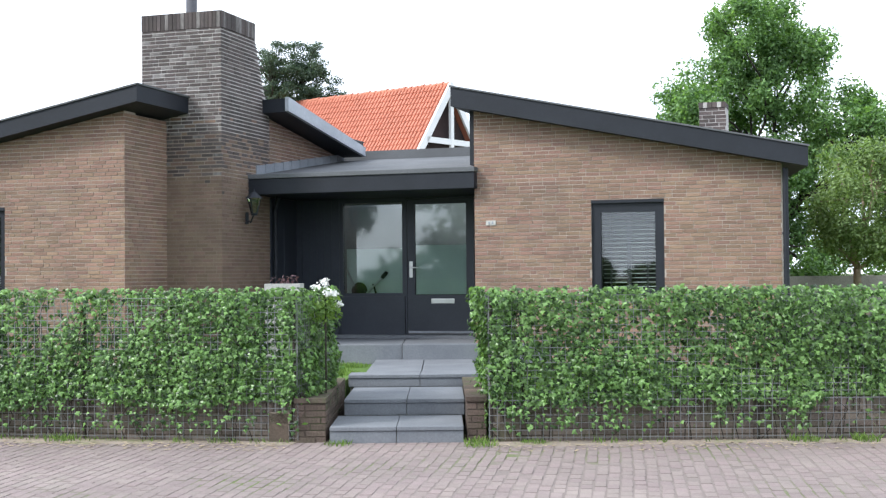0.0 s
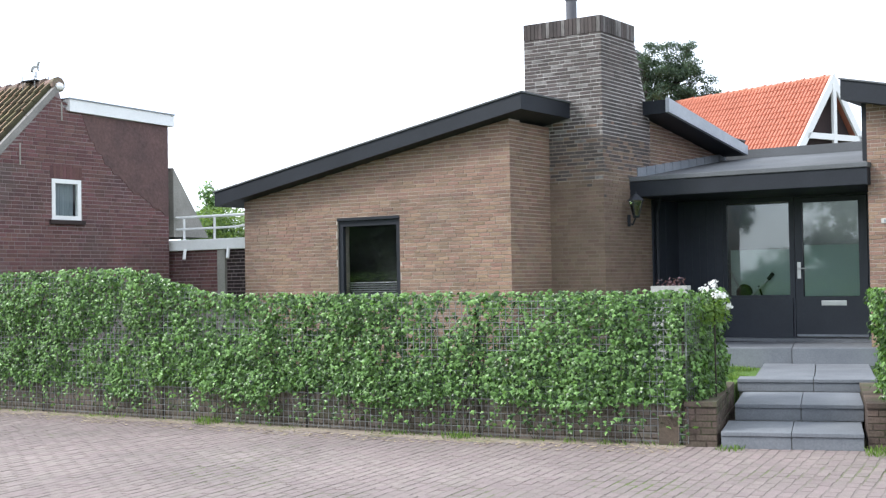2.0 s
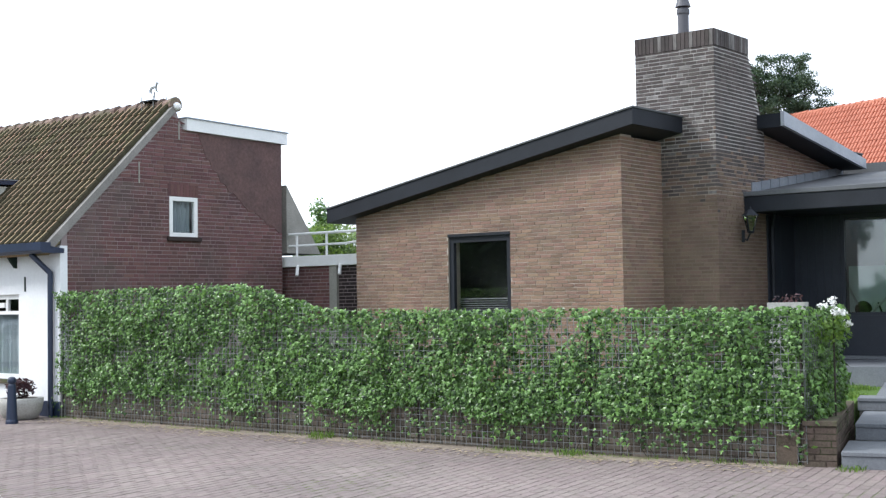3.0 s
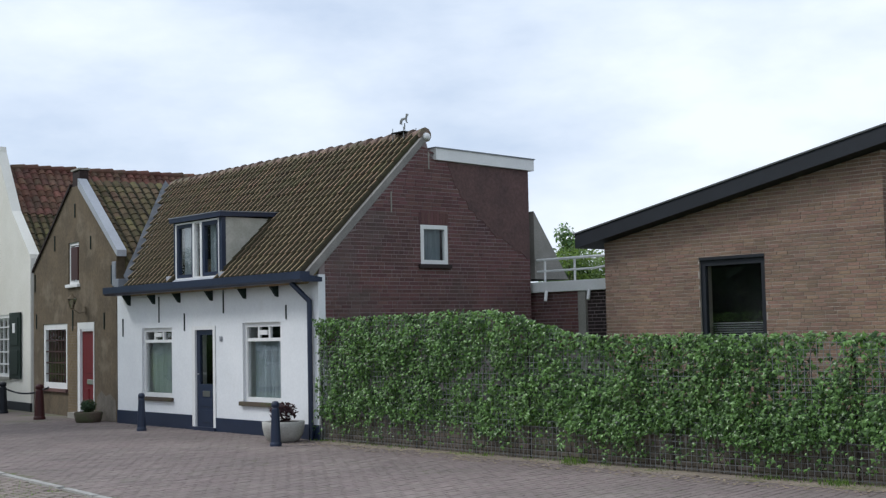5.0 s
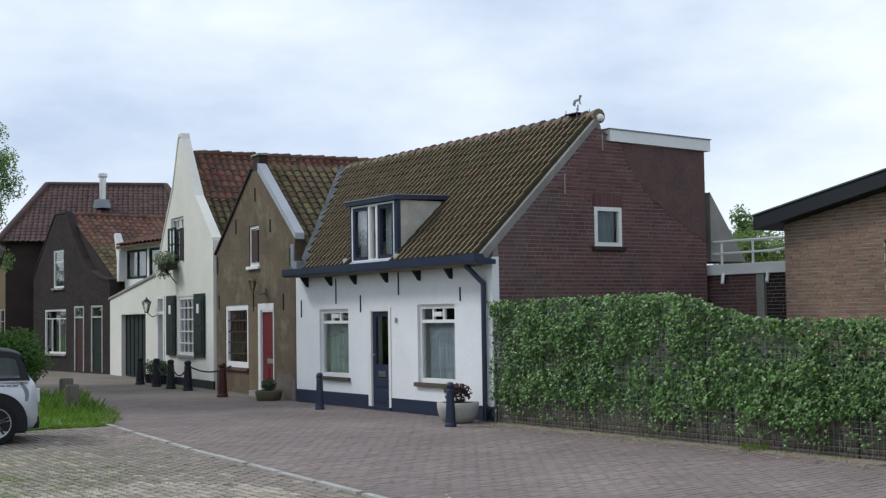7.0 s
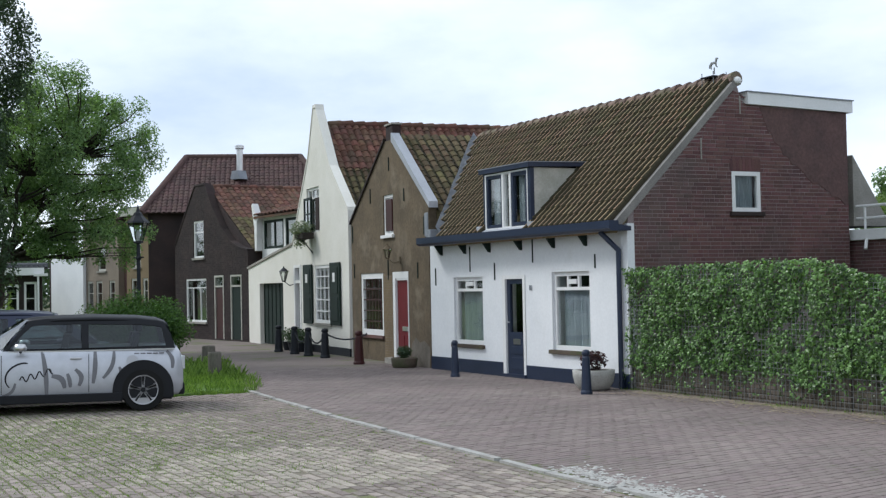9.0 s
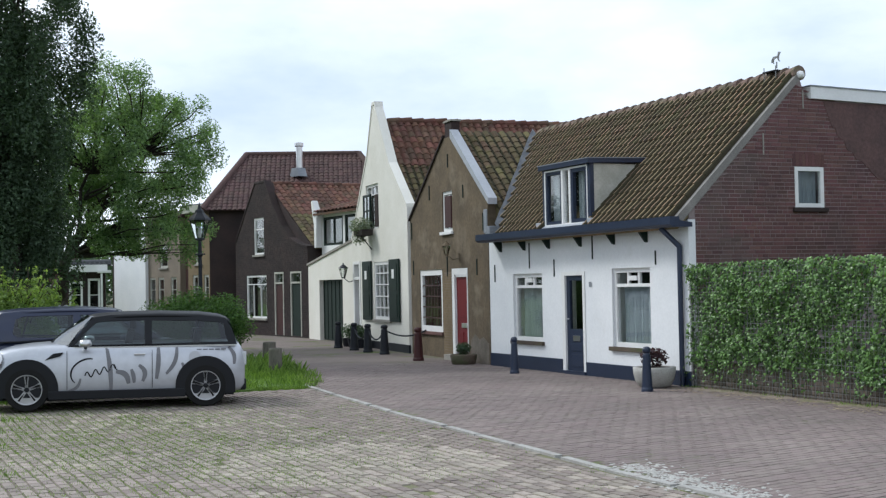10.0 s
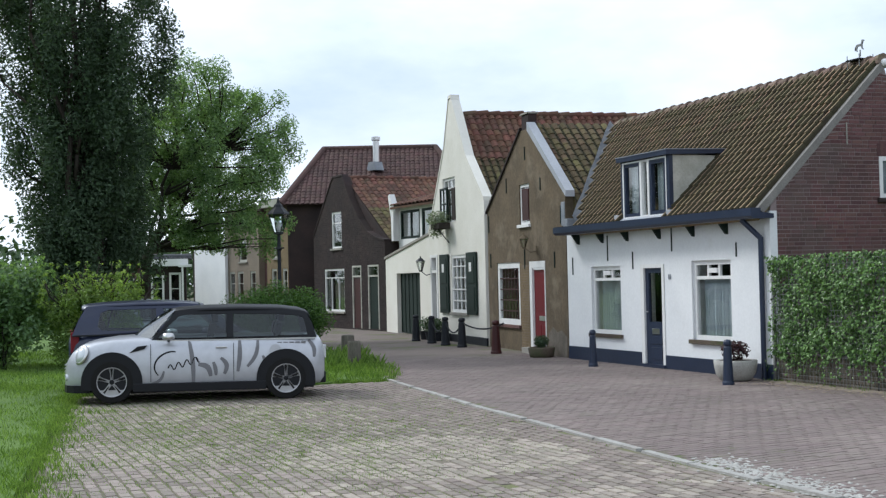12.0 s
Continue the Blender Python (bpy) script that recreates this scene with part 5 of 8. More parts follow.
for z_ in (0.9, 1.15, 1.4, 1.65):
    part("lattice_bar", boxed(-2.82, -1.42, 0.031, 0.049, z_ - 0.014, z_ + 0.014), "maroon", brown)
window(brown, "y", 0, *BH[2][:2], BH[2][2], BH[2][3], "white_paint", 0.07, inset=0.03, back="shade_backing", sill="white_paint", label="small white framed attic window")
part("shutter", boxed(-1.0, -0.58, -0.01, 0.02, 2.95, 3.66, 0.005), "maroon", brown, "dark red shutter leaf")
rd = part("door", boxed(-0.43, 0.355, 0.04, 0.09, 0.16, 1.88, 0.004), "red_paint", brown, "deep red panelled front door")
for z0_, z1_, x0_, x1_ in ((0.3, 0.62, -0.28, -0.02), (0.3, 0.62, 0.04, 0.26), (0.95, 1.75, -0.28, 0.26)):
    part("door_panel", boxed(x0_, x1_, 0.028, 0.04, z0_, z1_, 0.006), "red_paint", rd)
part("letter_slot", boxed(-0.1, 0.24, 0.018, 0.04, 0.72, 0.82, 0.004), "metal", rd)
part("door_frame", box(box(boxed(-0.60, -0.44, -0.012, 0.2, 0.12, 2.02), 0.36, 0.4, -0.012, 0.2, 0.12, 2.02), -0.44, 0.36, -0.010, 0.2, 1.88, 2.02), "white_paint", brown, "white door surround")
for k in range(7):
    part("scallop", boxed(-0.36 + k * 0.1, -0.28 + k * 0.1, -0.006, 0.01, 1.83, 1.88, 0.004), "white_paint", brown)
for a_, z0_, z1_ in ((-3.5, 2.78, 3.19), (-3.4, 1.92, 2.26), (1.0, 1.86, 2.2), (-2.09, 3.65, 3.99), (0.22, 3.55, 3.83), (1.42, 2.77, 3.15), (-0.9, 1.85, 2.3), (-0.75, 4.3, 4.6)):
    part("wall_anchor", boxed(a_ - 0.015, a_ + 0.015, -0.02, 0, z0_, z1_), "green_paint", brown)
bare = part("bare_brick", boxed(-1.22, -0.63, -0.004, 0.0, 0.0, 1.95), "mortar_brown", brown, "bare yellowish brick between window and door")
bricks_on(bare, "yellow_brick", brick_boxes((0, -0.004, 0), (1, 0, 0), (0, -1, 0), -1.22, -0.63, 0.02, lambda t: 1.93 + 0.06 * math.sin(t * 9), [], H=0.06, seed=91), 0)
part("doorstep", boxed(-0.7, 0.5, -0.2, 0.1, 0.0, 0.12), "concrete", brown)
part("bare_patch", prismed([(0.5, 0.0), (1.62, 0.0), (1.62, 0.42), (1.3, 0.55), (1.05, 0.50), (0.8, 0.60), (0.55, 0.46)], -0.006, 0.0), "cement_old", brown, "grey cement patch low on the wall")
lantern("wall_lantern", (-0.1, 0.0, 2.3), ROW, "copper coloured wall lantern above the red door", 0.28, 0.85, "ochre_wall", (-0.5, -0.9))
# tall white house
tall = thing("house", (-6.4, 3.0, 0), "tall whitewashed gable house with dark green shutters", "house")
VH = [(-6.82, -5.32, 0.78, 2.3), (-8.92, -8.18, 0.12, 2.36), (-7.5, -6.3, 3.2, 4.4)]
vtop = [(-9.05, 2.95), (-7.3, 5.2), (-6.78, 6.35), (-6.72, 6.5), (-6.45, 6.5), (-6.4, 6.35), (-5.2, 4.75), (-3.78, 3.6)]
part("wall_front", panel(bmesh.new(), vtop, VH, -0.03, 0.17, 0), "cream_wall", tall, "whitewashed curved gable front")
for (xa, za), (xb, zb) in zip(vtop, vtop[1:]):
    part("coping", prismed([(xa, za), (xb, zb), (xb, zb + 0.09), (xa, za + 0.09)], -0.05, 0.185), "cream_wall", tall)
part("corner_pillar", boxed(-3.98, -3.68, -0.06, 0.18, 0, 3.6), "cream_wall", tall)
part("wall_side", boxed(-9.05, -8.8, 0.28, 9, 0, 3.4), "cream_wall", tall)
part("wall_side", boxed(-3.95, -3.7, 0.31, 9, 0, 3.4), "cream_wall", tall)
part("plinth", boxed(-9.05, -3.66, -0.075, -0.03, 0, 0.2), "black_paint", tall, "black painted plinth")
rv = part("roof", prismed([(-9.05, 3.3), (-6.55, 6.05), (-3.75, 3.3)], 0.19, 9), "tile_moss", tall, "mossy brown tile roof")
pantiles(rv, (-3.7, 0.19, 3.28), (0, 1, 0), (-2.87, 0, 2.77), 8.4, 4.0, "tile_moss", 0.20, 0.22, 60, seed=18, h=0.05, trough_mat="tile_dirt_shade")
pantiles(rv, (-5.2, 0.19, 4.75), (0, 1, 0), (-1.37, 0, 1.33), 8.4, 1.9, "tile_red", 0.20, 0.22, 0, seed=19, h=0.055)
ridge_row(rv, (-6.55, 0.33, 6.06), (-6.55, 9, 6.06), 0.11, "tile_red")
window(tall, "y", -0.03, *VH[0][:2], VH[0][2], VH[0][3], "white_paint", 0.08, inset=0.02, mull=[(-6.44, 0, 3), (-6.07, 0, 3), (-5.70, 0, 3)], bars=(1.09, 1.39, 1.70, 2.0), sill="concrete", label="white window with small panes")
for x0_, x1_ in ((-7.82, -6.98), (-5.26, -4.42)):
    sh = part("shutter", boxed(x0_, x1_, -0.09, -0.045, 0.75, 2.34, 0.006), "green_paint", tall, "dark green panelled shutter")
    part("shutter_panel", boxed(x0_ + 0.12, x1_ - 0.12, -0.105, -0.09, 0.85, 1.45, 0.006), "green_paint", sh)
    part("shutter_panel", boxed(x0_ + 0.12, x1_ - 0.12, -0.105, -0.09, 1.55, 2.22, 0.006), "green_paint", sh)
    part("crest", boxed((x0_ + x1_) / 2 - 0.1, (x0_ + x1_) / 2 + 0.1, -0.112, -0.105, 1.85, 2.08, 0.004), "white_paint", sh)
wd = part("door", boxed(-8.80, -8.30, 0.08, 0.12, 0.14, 1.85), "brick_dark", tall, "dark brown narrow door")
part("pane", boxed(-8.80, -8.30, 0.06, 0.066, 1.93, 2.28), "glass", wd)
part("door_frame", box(box(box(boxed(-8.92, -8.80, -0.05, 0.2, 0.12, 2.36), -8.30, -8.18, -0.05, 0.2, 0.12, 2.36), -8.80, -8.30, -0.048, 0.2, 2.28, 2.36), -8.80, -8.30, -0.048, 0.2, 1.85, 1.93), "white_paint", tall)
window(tall, "y", -0.03, *VH[2][:2], VH[2][2], VH[2][3], "white_paint", 0.07, inset=0.04, mull=[(-7.1, 4.1, 5), (-6.7, 4.1, 5)], bars=(4.12,), label="attic window with an open dark casement")
cas = part("casement", box(box(box(box(box(boxed(-7.58, -7.52, -0.10, -0.05, 3.26, 4.14), -6.95, -6.89, -0.10, -0.05, 3.26, 4.14), -7.52, -6.95, -0.098, -0.05, 3.26, 3.32), -7.52, -6.95, -0.098, -0.05, 4.08, 4.14), -7.52, -6.95, -0.098, -0.06, 3.68, 3.72), -7.25, -7.21, -0.098, -0.06, 3.3, 4.1), "green_paint", tall, "dark green open casement")
part("pane", boxed(-7.52, -6.95, -0.08, -0.075, 3.32, 4.08), "glass", cas)
part("shutter_leaf", boxed(-6.6, -6.28, -0.05, -0.03, 3.24, 4.1), "brick_dark", tall)
lantern("wall_lantern", (-8.95, 0.0, 1.9), ROW, "black wall lantern beside the garage", 0.32, 1.1, "black_paint", (-0.45, -0.9))
# garage
gar = thing("garage", (-12, 3, 0), "whitewashed garage with a sloping wall top", "garage")
part("wall_front", panel(bmesh.new(), [(-14.7, 2.36), (-9.06, 2.95)], [(-13.2, -10.3, 0, 1.88)], 0, 0.3, 0), "cream_wall", gar, "whitewashed garage front")
part("coping", prismed([(-14.75, 2.36), (-9.06, 2.95), (-9.06, 3.02), (-14.75, 2.43)], -0.04, 0.34), "concrete", gar)
part("garage_door", boxed(-13.2, -10.3, 0.14, 0.18, 0.02, 1.88), "green_paint", gar, "dark green garage door")
for k in range(6):
    part("batten", boxed(-13.15 + k * 0.48, -13.11 + k * 0.48, 0.12, 0.14, 0.05, 1.85), "green_paint", gar)
part("wall_rear", boxed(-14.6, -9.1, 5.6, 5.8, 0, 2.6), "cream_wall", gar)
part("wall_side", boxed(-14.68, -14.45, 0.31, 5.6, 0, 2.35), "cream_wall", gar)
Frame.now = BEND
# white dormer between the garage and the dark house
wdm = thing("dormer", (1.5, 2.0, 2.3), "white boarded dormer with a tiled roof", "dormer", frame_=BEND)
DW = 0.45
part("front", panel(bmesh.new(), [(0.12, 4.02), (4.2, 4.02)], [(0.28, 1.75, 3.0, 3.92), (1.9, 3.8, 3.0, 3.92)], DW, DW + 0.1, 2.3), "white_paint", wdm)
window(wdm, "y", DW, 0.28, 1.75, 3.0, 3.92, "green_paint", 0.08, mull=[(1.05, 0, 9)], thin=0.07, inset=0.0, back="pale_room", label="dark framed dormer window")
window(wdm, "y", DW, 1.9, 3.8, 3.0, 3.92, "green_paint", 0.08, mull=[(2.8, 0, 9)], thin=0.07, inset=0.0, back="pale_room", label="dark framed dormer window")
part("cheek", prismed([(DW + 0.1, 2.3), (4.5, 2.3), (4.5, 4.5), (DW + 0.1, 4.02)], 0.12, 0.22, "x"), "white_paint", wdm)
part("verge", prismed([(-0.12, 4.5), (0.1, 4.15), (0.30, 4.05), (0.30, 3.92), (0.2, 3.95), (0.16, 2.95), (0.02, 2.95), (0.0, 3.7), (-0.22, 4.45)], DW - 0.22, DW - 0.02), "white_paint", wdm, "white curved verge board")
rdm = part("roof", prismed([(DW - 0.25, 4.06), (3.2, 4.85), (3.2, 4.75), (DW - 0.25, 3.99)], 0.0, 4.6, "x"), "tile_red", wdm)
pantiles(rdm, (0.0, DW - 0.25, 4.08), (1, 0, 0), (0, 3.0, 0.79), 4.6, 3.1, "tile_red", 0.28, 0.34, 0, seed=23, h=0.05)
Frame.now = ROW
# dark brick house at the bend
Frame.now = BEND
dark = thing("house", (-3.5, 3, 0), "dark brick gable house with red and mossy tiles", "house")
KH = [(-5.55, -3.62, 0.6, 2.12), (-2.85, -2.05, 0.05, 2.2), (-1.45, -0.55, 0.05, 2.2), (-4.75, -3.8, 2.85, 4.15)]
ktop = [(-6.6, 3.3), (-4.75, 5.2), (-4.55, 5.38), (-3.62, 5.38), (-3.3, 4.95), (-2.9, 4.45), (-2.1, 3.7), (-1.45, 3.28), (-0.7, 3.05), (-0.02, 2.95)]
kfront = part("wall_front", panel(bmesh.new(), ktop, KH, 0, 0.3, 0), "mortar_soot", dark, "dark brick gable front")
bricks_on(kfront, "brick_dark", brick_boxes((0, 0, 0), (1, 0, 0), (0, -1, 0), -6.6, -0.02, 0.05, lin(ktop), KH, L=0.21, H=0.064, j=0.010, proud=0.005, seed=81, heads=0.3), 0)
for (xa, za), (xb, zb) in zip(ktop, ktop[1:]):
    part("coping", prismed([(xa, za), (xb, zb), (xb, zb + 0.07), (xa, za + 0.07)], -0.03, 0.22), "brick_dark", dark)
part("wall_side", boxed(-6.9, -6.6, 0.31, 10, 0, 3.0), "brick_dark", dark)
part("wall_side", boxed(-0.35, -0.05, 0.31, 10, 0, 3.0), "brick_dark", dark)
rk = part("roof", prismed([(-6.55, 3.2), (-3.9, 5.3), (0.0, 2.9)], 0.23, 10), "brick_dark", dark, "red tile roof with moss")
pantiles(rk, (0.1, 0.23, 2.88), (0, 1, 0), (-4.0, 0, 2.46), 9.6, 2.4, "tile_moss", 0.22, 0.24, 0, seed=24, h=0.05)
pantiles(rk, (-1.94, 0.23, 4.13), (0, 1, 0), (-4.0, 0, 2.46), 9.4, 2.3, "tile_red", 0.22, 0.24, 0, seed=25, h=0.05)
ridge_row(rk, (-3.9, 0.39, 5.32), (-3.9, 10, 5.32), 0.11, "tile_red")
window(dark, "y", 0, *KH[0][:2], KH[0][2], KH[0][3], "white_paint", 0.065, mull=[(-4.95, 0, 1.8), (-4.25, 0, 1.8)], bars=(1.8,), inset=0.02, sill="concrete", label="white framed window with three lights")
window(dark, "y", 0, *KH[3][:2], KH[3][2], KH[3][3], "white_paint", 0.065, bars=(3.75,), inset=0.02, sill="concrete", label="white framed sash window")
for x0_, x1_, mt in ((-2.85, -2.05, "maroon"), (-1.45, -0.55, "green_paint")):
    kd = part("door", boxed(x0_ + 0.06, x1_ - 0.06, 0.02, 0.06, 0.06, 1.8), mt, dark, "narrow dark front door")
    part("pane", boxed(x0_ + 0.06, x1_ - 0.06, 0.03, 0.035, 1.86, 2.14), "glass", kd)
    part("door_frame", box(box(box(boxed(x0_, x0_ + 0.06, -0.02, 0.2, 0.05, 2.2), x1_ - 0.06, x1_, -0.02, 0.2, 0.05, 2.2), x0_ + 0.06, x1_ - 0.06, -0.018, 0.2, 2.14, 2.2), x0_ + 0.06, x1_ - 0.06, -0.018, 0.2, 1.8, 1.86), "plaster_old", dark, "white door frame")
# posts with chains, red post, planters
Frame.now = ROW


def bollard(name, x, y, h, r, mat, label, group, frame_):
    e = thing(name, (x, y, 0), label, "bollard", group, frame_=frame_)
    old, Frame.now = Frame.now, frame_
    part("shaft", lathe(bmesh.new(), [(r * 1.25, 0), (r * 1.25, h * 0.06), (r * 1.1, h * 0.1), (r * 0.8, h * 0.82), (r * 0.62, h * 0.86)], (x, y, 0), 14), mat, e)
    part("cap", lathe(bmesh.new(), [(r * 0.62, h * 0.86), (r * 0.85, h * 0.88), (r * 0.85, h * 0.95), (r * 0.6, h * 0.99), (r * 0.15, h)], (x, y, 0), 14), mat, e, smooth=True)
    Frame.now = old
    return e


chain_posts = [(-7.6, -0.85), (-6.1, -0.81), (-4.85, -0.79), (-3.68, -0.70)]
for x_, y_ in chain_posts:
    bollard("bollard", x_, y_, 0.72, 0.10, "black_paint", "black tapered bollard linked by a chain", "black bollards before the white house", ROW)
bollard("bollard", -0.63, -0.82, 0.74, 0.10, "maroon", "dark red wooden bollard before the ochre house", "", ROW)
for (xa, ya), (xb, yb) in zip(chain_posts[1:] + [(-3.68, -0.70)], chain_posts[2:] + [(-2.4, -0.05)]):
    if (xa, ya) == (xb, yb):
        continue
    ch = thing("chain", (xa, ya, 0.6), "thin dark chain hung between bollards", "chain", "chains between the bollards")
    n_ = 14
    for k in range(n_):
        t0, t1 = k / n_, (k + 1) / n_
        sag = lambda t: 0.60 - 0.26 * (1 - (2 * t - 1) ** 2) * (1 if xb < -3 else 0.55)
        part("link", tubed((xa + (xb - xa) * t0, ya + (yb - ya) * t0, sag(t0)), (xa + (xb - xa) * t1, ya + (yb - ya) * t1, sag(t1)), 0.02, seg=6), "black_paint", ch)
Frame.now = VILLAGE
for u_, c_ in ((-16.89, 10.67), (-21.69, 10.94)):
    bollard("bollard", u_, c_, 0.68, 0.072, "navy_paint", "navy blue iron bollard before the white house", "navy bollards", VILLAGE)

# ---- steps, hedges on wire mesh, garden ----
Frame.now = IDENT
sheet([(-1.36, 15.8), (-1.2, 15.8), (-1.2, 16.4), (0.44, 16.4), (0.44, 15.8), (9, 15.8), (9, 24), (-14, 24), (-14, 18.5), (-7, 15.3), (-4.9, 14.3), (-1.36, 13.9)], 0.42, "lawn", "garden_lawn", "raised front garden lawn before the house", "lawn", IDENT, 0.4)
sheet([(0.42, 13.4), (9, 13.4), (9, 15.79), (0.42, 15.79)], 0.418, "lawn", "garden_lawn", "raised front garden lawn before the house", "lawn", IDENT, 0.4)


def slab_step(x0, x1, y0, y1, z0, z1, cuts, label):
    e = thing("step", ((x0 + x1) / 2, (y0 + y1) / 2, 0.0), label, "step", "grey garden steps")
    part("core", boxed(x0 + 0.02, x1 - 0.02, y0 + 0.05, y1 + 0.03, -0.02, z1 - 0.045), "concrete", e)
    xs = [x0 + (x1 - x0) * c for c in cuts]
    for xa, xb in zip(xs, xs[1:]):
        part("riser", boxed(xa + 0.004, xb - 0.004, y0 + 0.012, y0 + 0.06, z0, z1 - 0.044, 0.004), "slab", e)
        part("tread", boxed(xa + 0.003, xb - 0.003, y0, y1, z1 - 0.04, z1, 0.005), "slab", e)
    return e


slab_step(-1.165, 0.19, 13.12, 14.20, 0, 0.166, (0, 0.5, 1), "lowest grey slab step beside the street")
slab_step(-1.10, 0.22, 14.23, 15.80, 0.166, 0.338, (0, 0.52, 1), "second grey slab step between low walls")
slab_step(-1.17, 0.42, 15.84, 16.3, 0.338, 0.484, (0, 0.55, 1), "third grey slab step before the path")
path = thing("garden_path", (-0.3, 17.5, 0.4), "grey slab path between lawn and hedge", "path")
for k in range(2):
    for j_ in range(2):
        part("slab", boxed(-0.98 + j_ * 0.7, -0.98 + j_ * 0.7 + 0.69, 16.31 + k * 1.21, 17.51 + k * 1.21, 0.40, 0.486 - 0.003 * j_, 0.005), "slab", path)
Frame.now = IDENT
landing = thing("landing", (-1.0, 19.6, 0.4), "broad grey stone landing before the door", "landing")
for k in range(4):
    xa = -3.0 + k * 1.2
    part("edge_slab", boxed(xa + 0.004, xa + 1.196, 18.78 - 0.05 * k, 19.1 - 0.05 * k, 0.42, 0.70, 0.006), "slab", landing)
    part("slab", boxed(xa + 0.004, xa + 1.196, 19.104 - 0.05 * k, 21.0 - 0.25 * k, 0.42, 0.695, 0.004), "slab", landing)
for x0_, x1_, nm in ((-1.52, -1.21, "left"), (0.225, 0.42, "right")):
    cw = thing("cheek_wall", ((x0_ + x1_) / 2, 14.2, 0), "low weathered brick wall flanking the steps", "wall", "low walls beside the steps")
    core = part("core", boxed(x0_, x1_, 13.22, 15.8, 0, 0.40), "brick_damp", cw)
    bricks_on(core, "brick_damp", brick_boxes((0, 13.22, 0), (1, 0, 0), (0, -1, 0), x0_, x1_, 0.0, lambda s: 0.40, [], H=0.066, seed=51), 30)
    if nm == "left":
        bricks_on(core, "brick_damp", brick_boxes((x1_, 0, 0), (0, 1, 0), (1, 0, 0), 13.22, 15.8, 0.0, lambda s: 0.40, [], H=0.066, seed=52), 60)
    for k in range(11):
        part("coping_brick", boxed(x0_ - 0.01, x1_ + 0.01, 13.2 + k * 0.236, 13.2 + k * 0.236 + 0.226, 0.402, 0.455, 0.006), "brick_damp", cw)


def along_line(pts):
    ds = [0.0]
    for a, b in zip(pts, pts[1:]):
        ds.append(ds[-1] + math.hypot(b[0] - a[0], b[1] - a[1]))

    def at(s):
        k = max(i for i in range(len(pts) - 1) if ds[i] <= s + 1e-6) if s > 0 else 0
        t = (s - ds[k]) / (ds[k + 1] - ds[k])
        (xa, ya), (xb, yb) = pts[k], pts[k + 1]
        dx, dy = (xb - xa) / (ds[k + 1] - ds[k]), (yb - ya) / (ds[k + 1] - ds[k])
        return xa + (xb - xa) * t, ya + (yb - ya) * t, dx, dy
    return at, ds[-1]


def leaf_shape(p, n, up, size, lobes=True):
    """A folded, pointed leaf at p that looks along n: six corners, four faces."""
    side = n.cross(up).normalized()
    up = side.cross(n).normalized()
    c = p + n * size * 0.10
    pts = [p - up * size * 0.42, p + side * size * 0.58 - up * size * 0.10, p + side * size * 0.22 + up * size * 0.16,
           p + up * size * 0.66, p - side * size * 0.22 + up * size * 0.16, p - side * size * 0.58 - up * size * 0.10, c]
    return pts


LEAF_F = ((0, 1, 6), (1, 2, 6), (2, 3, 6), (3, 4, 6), (4, 5, 6), (5, 0, 6))


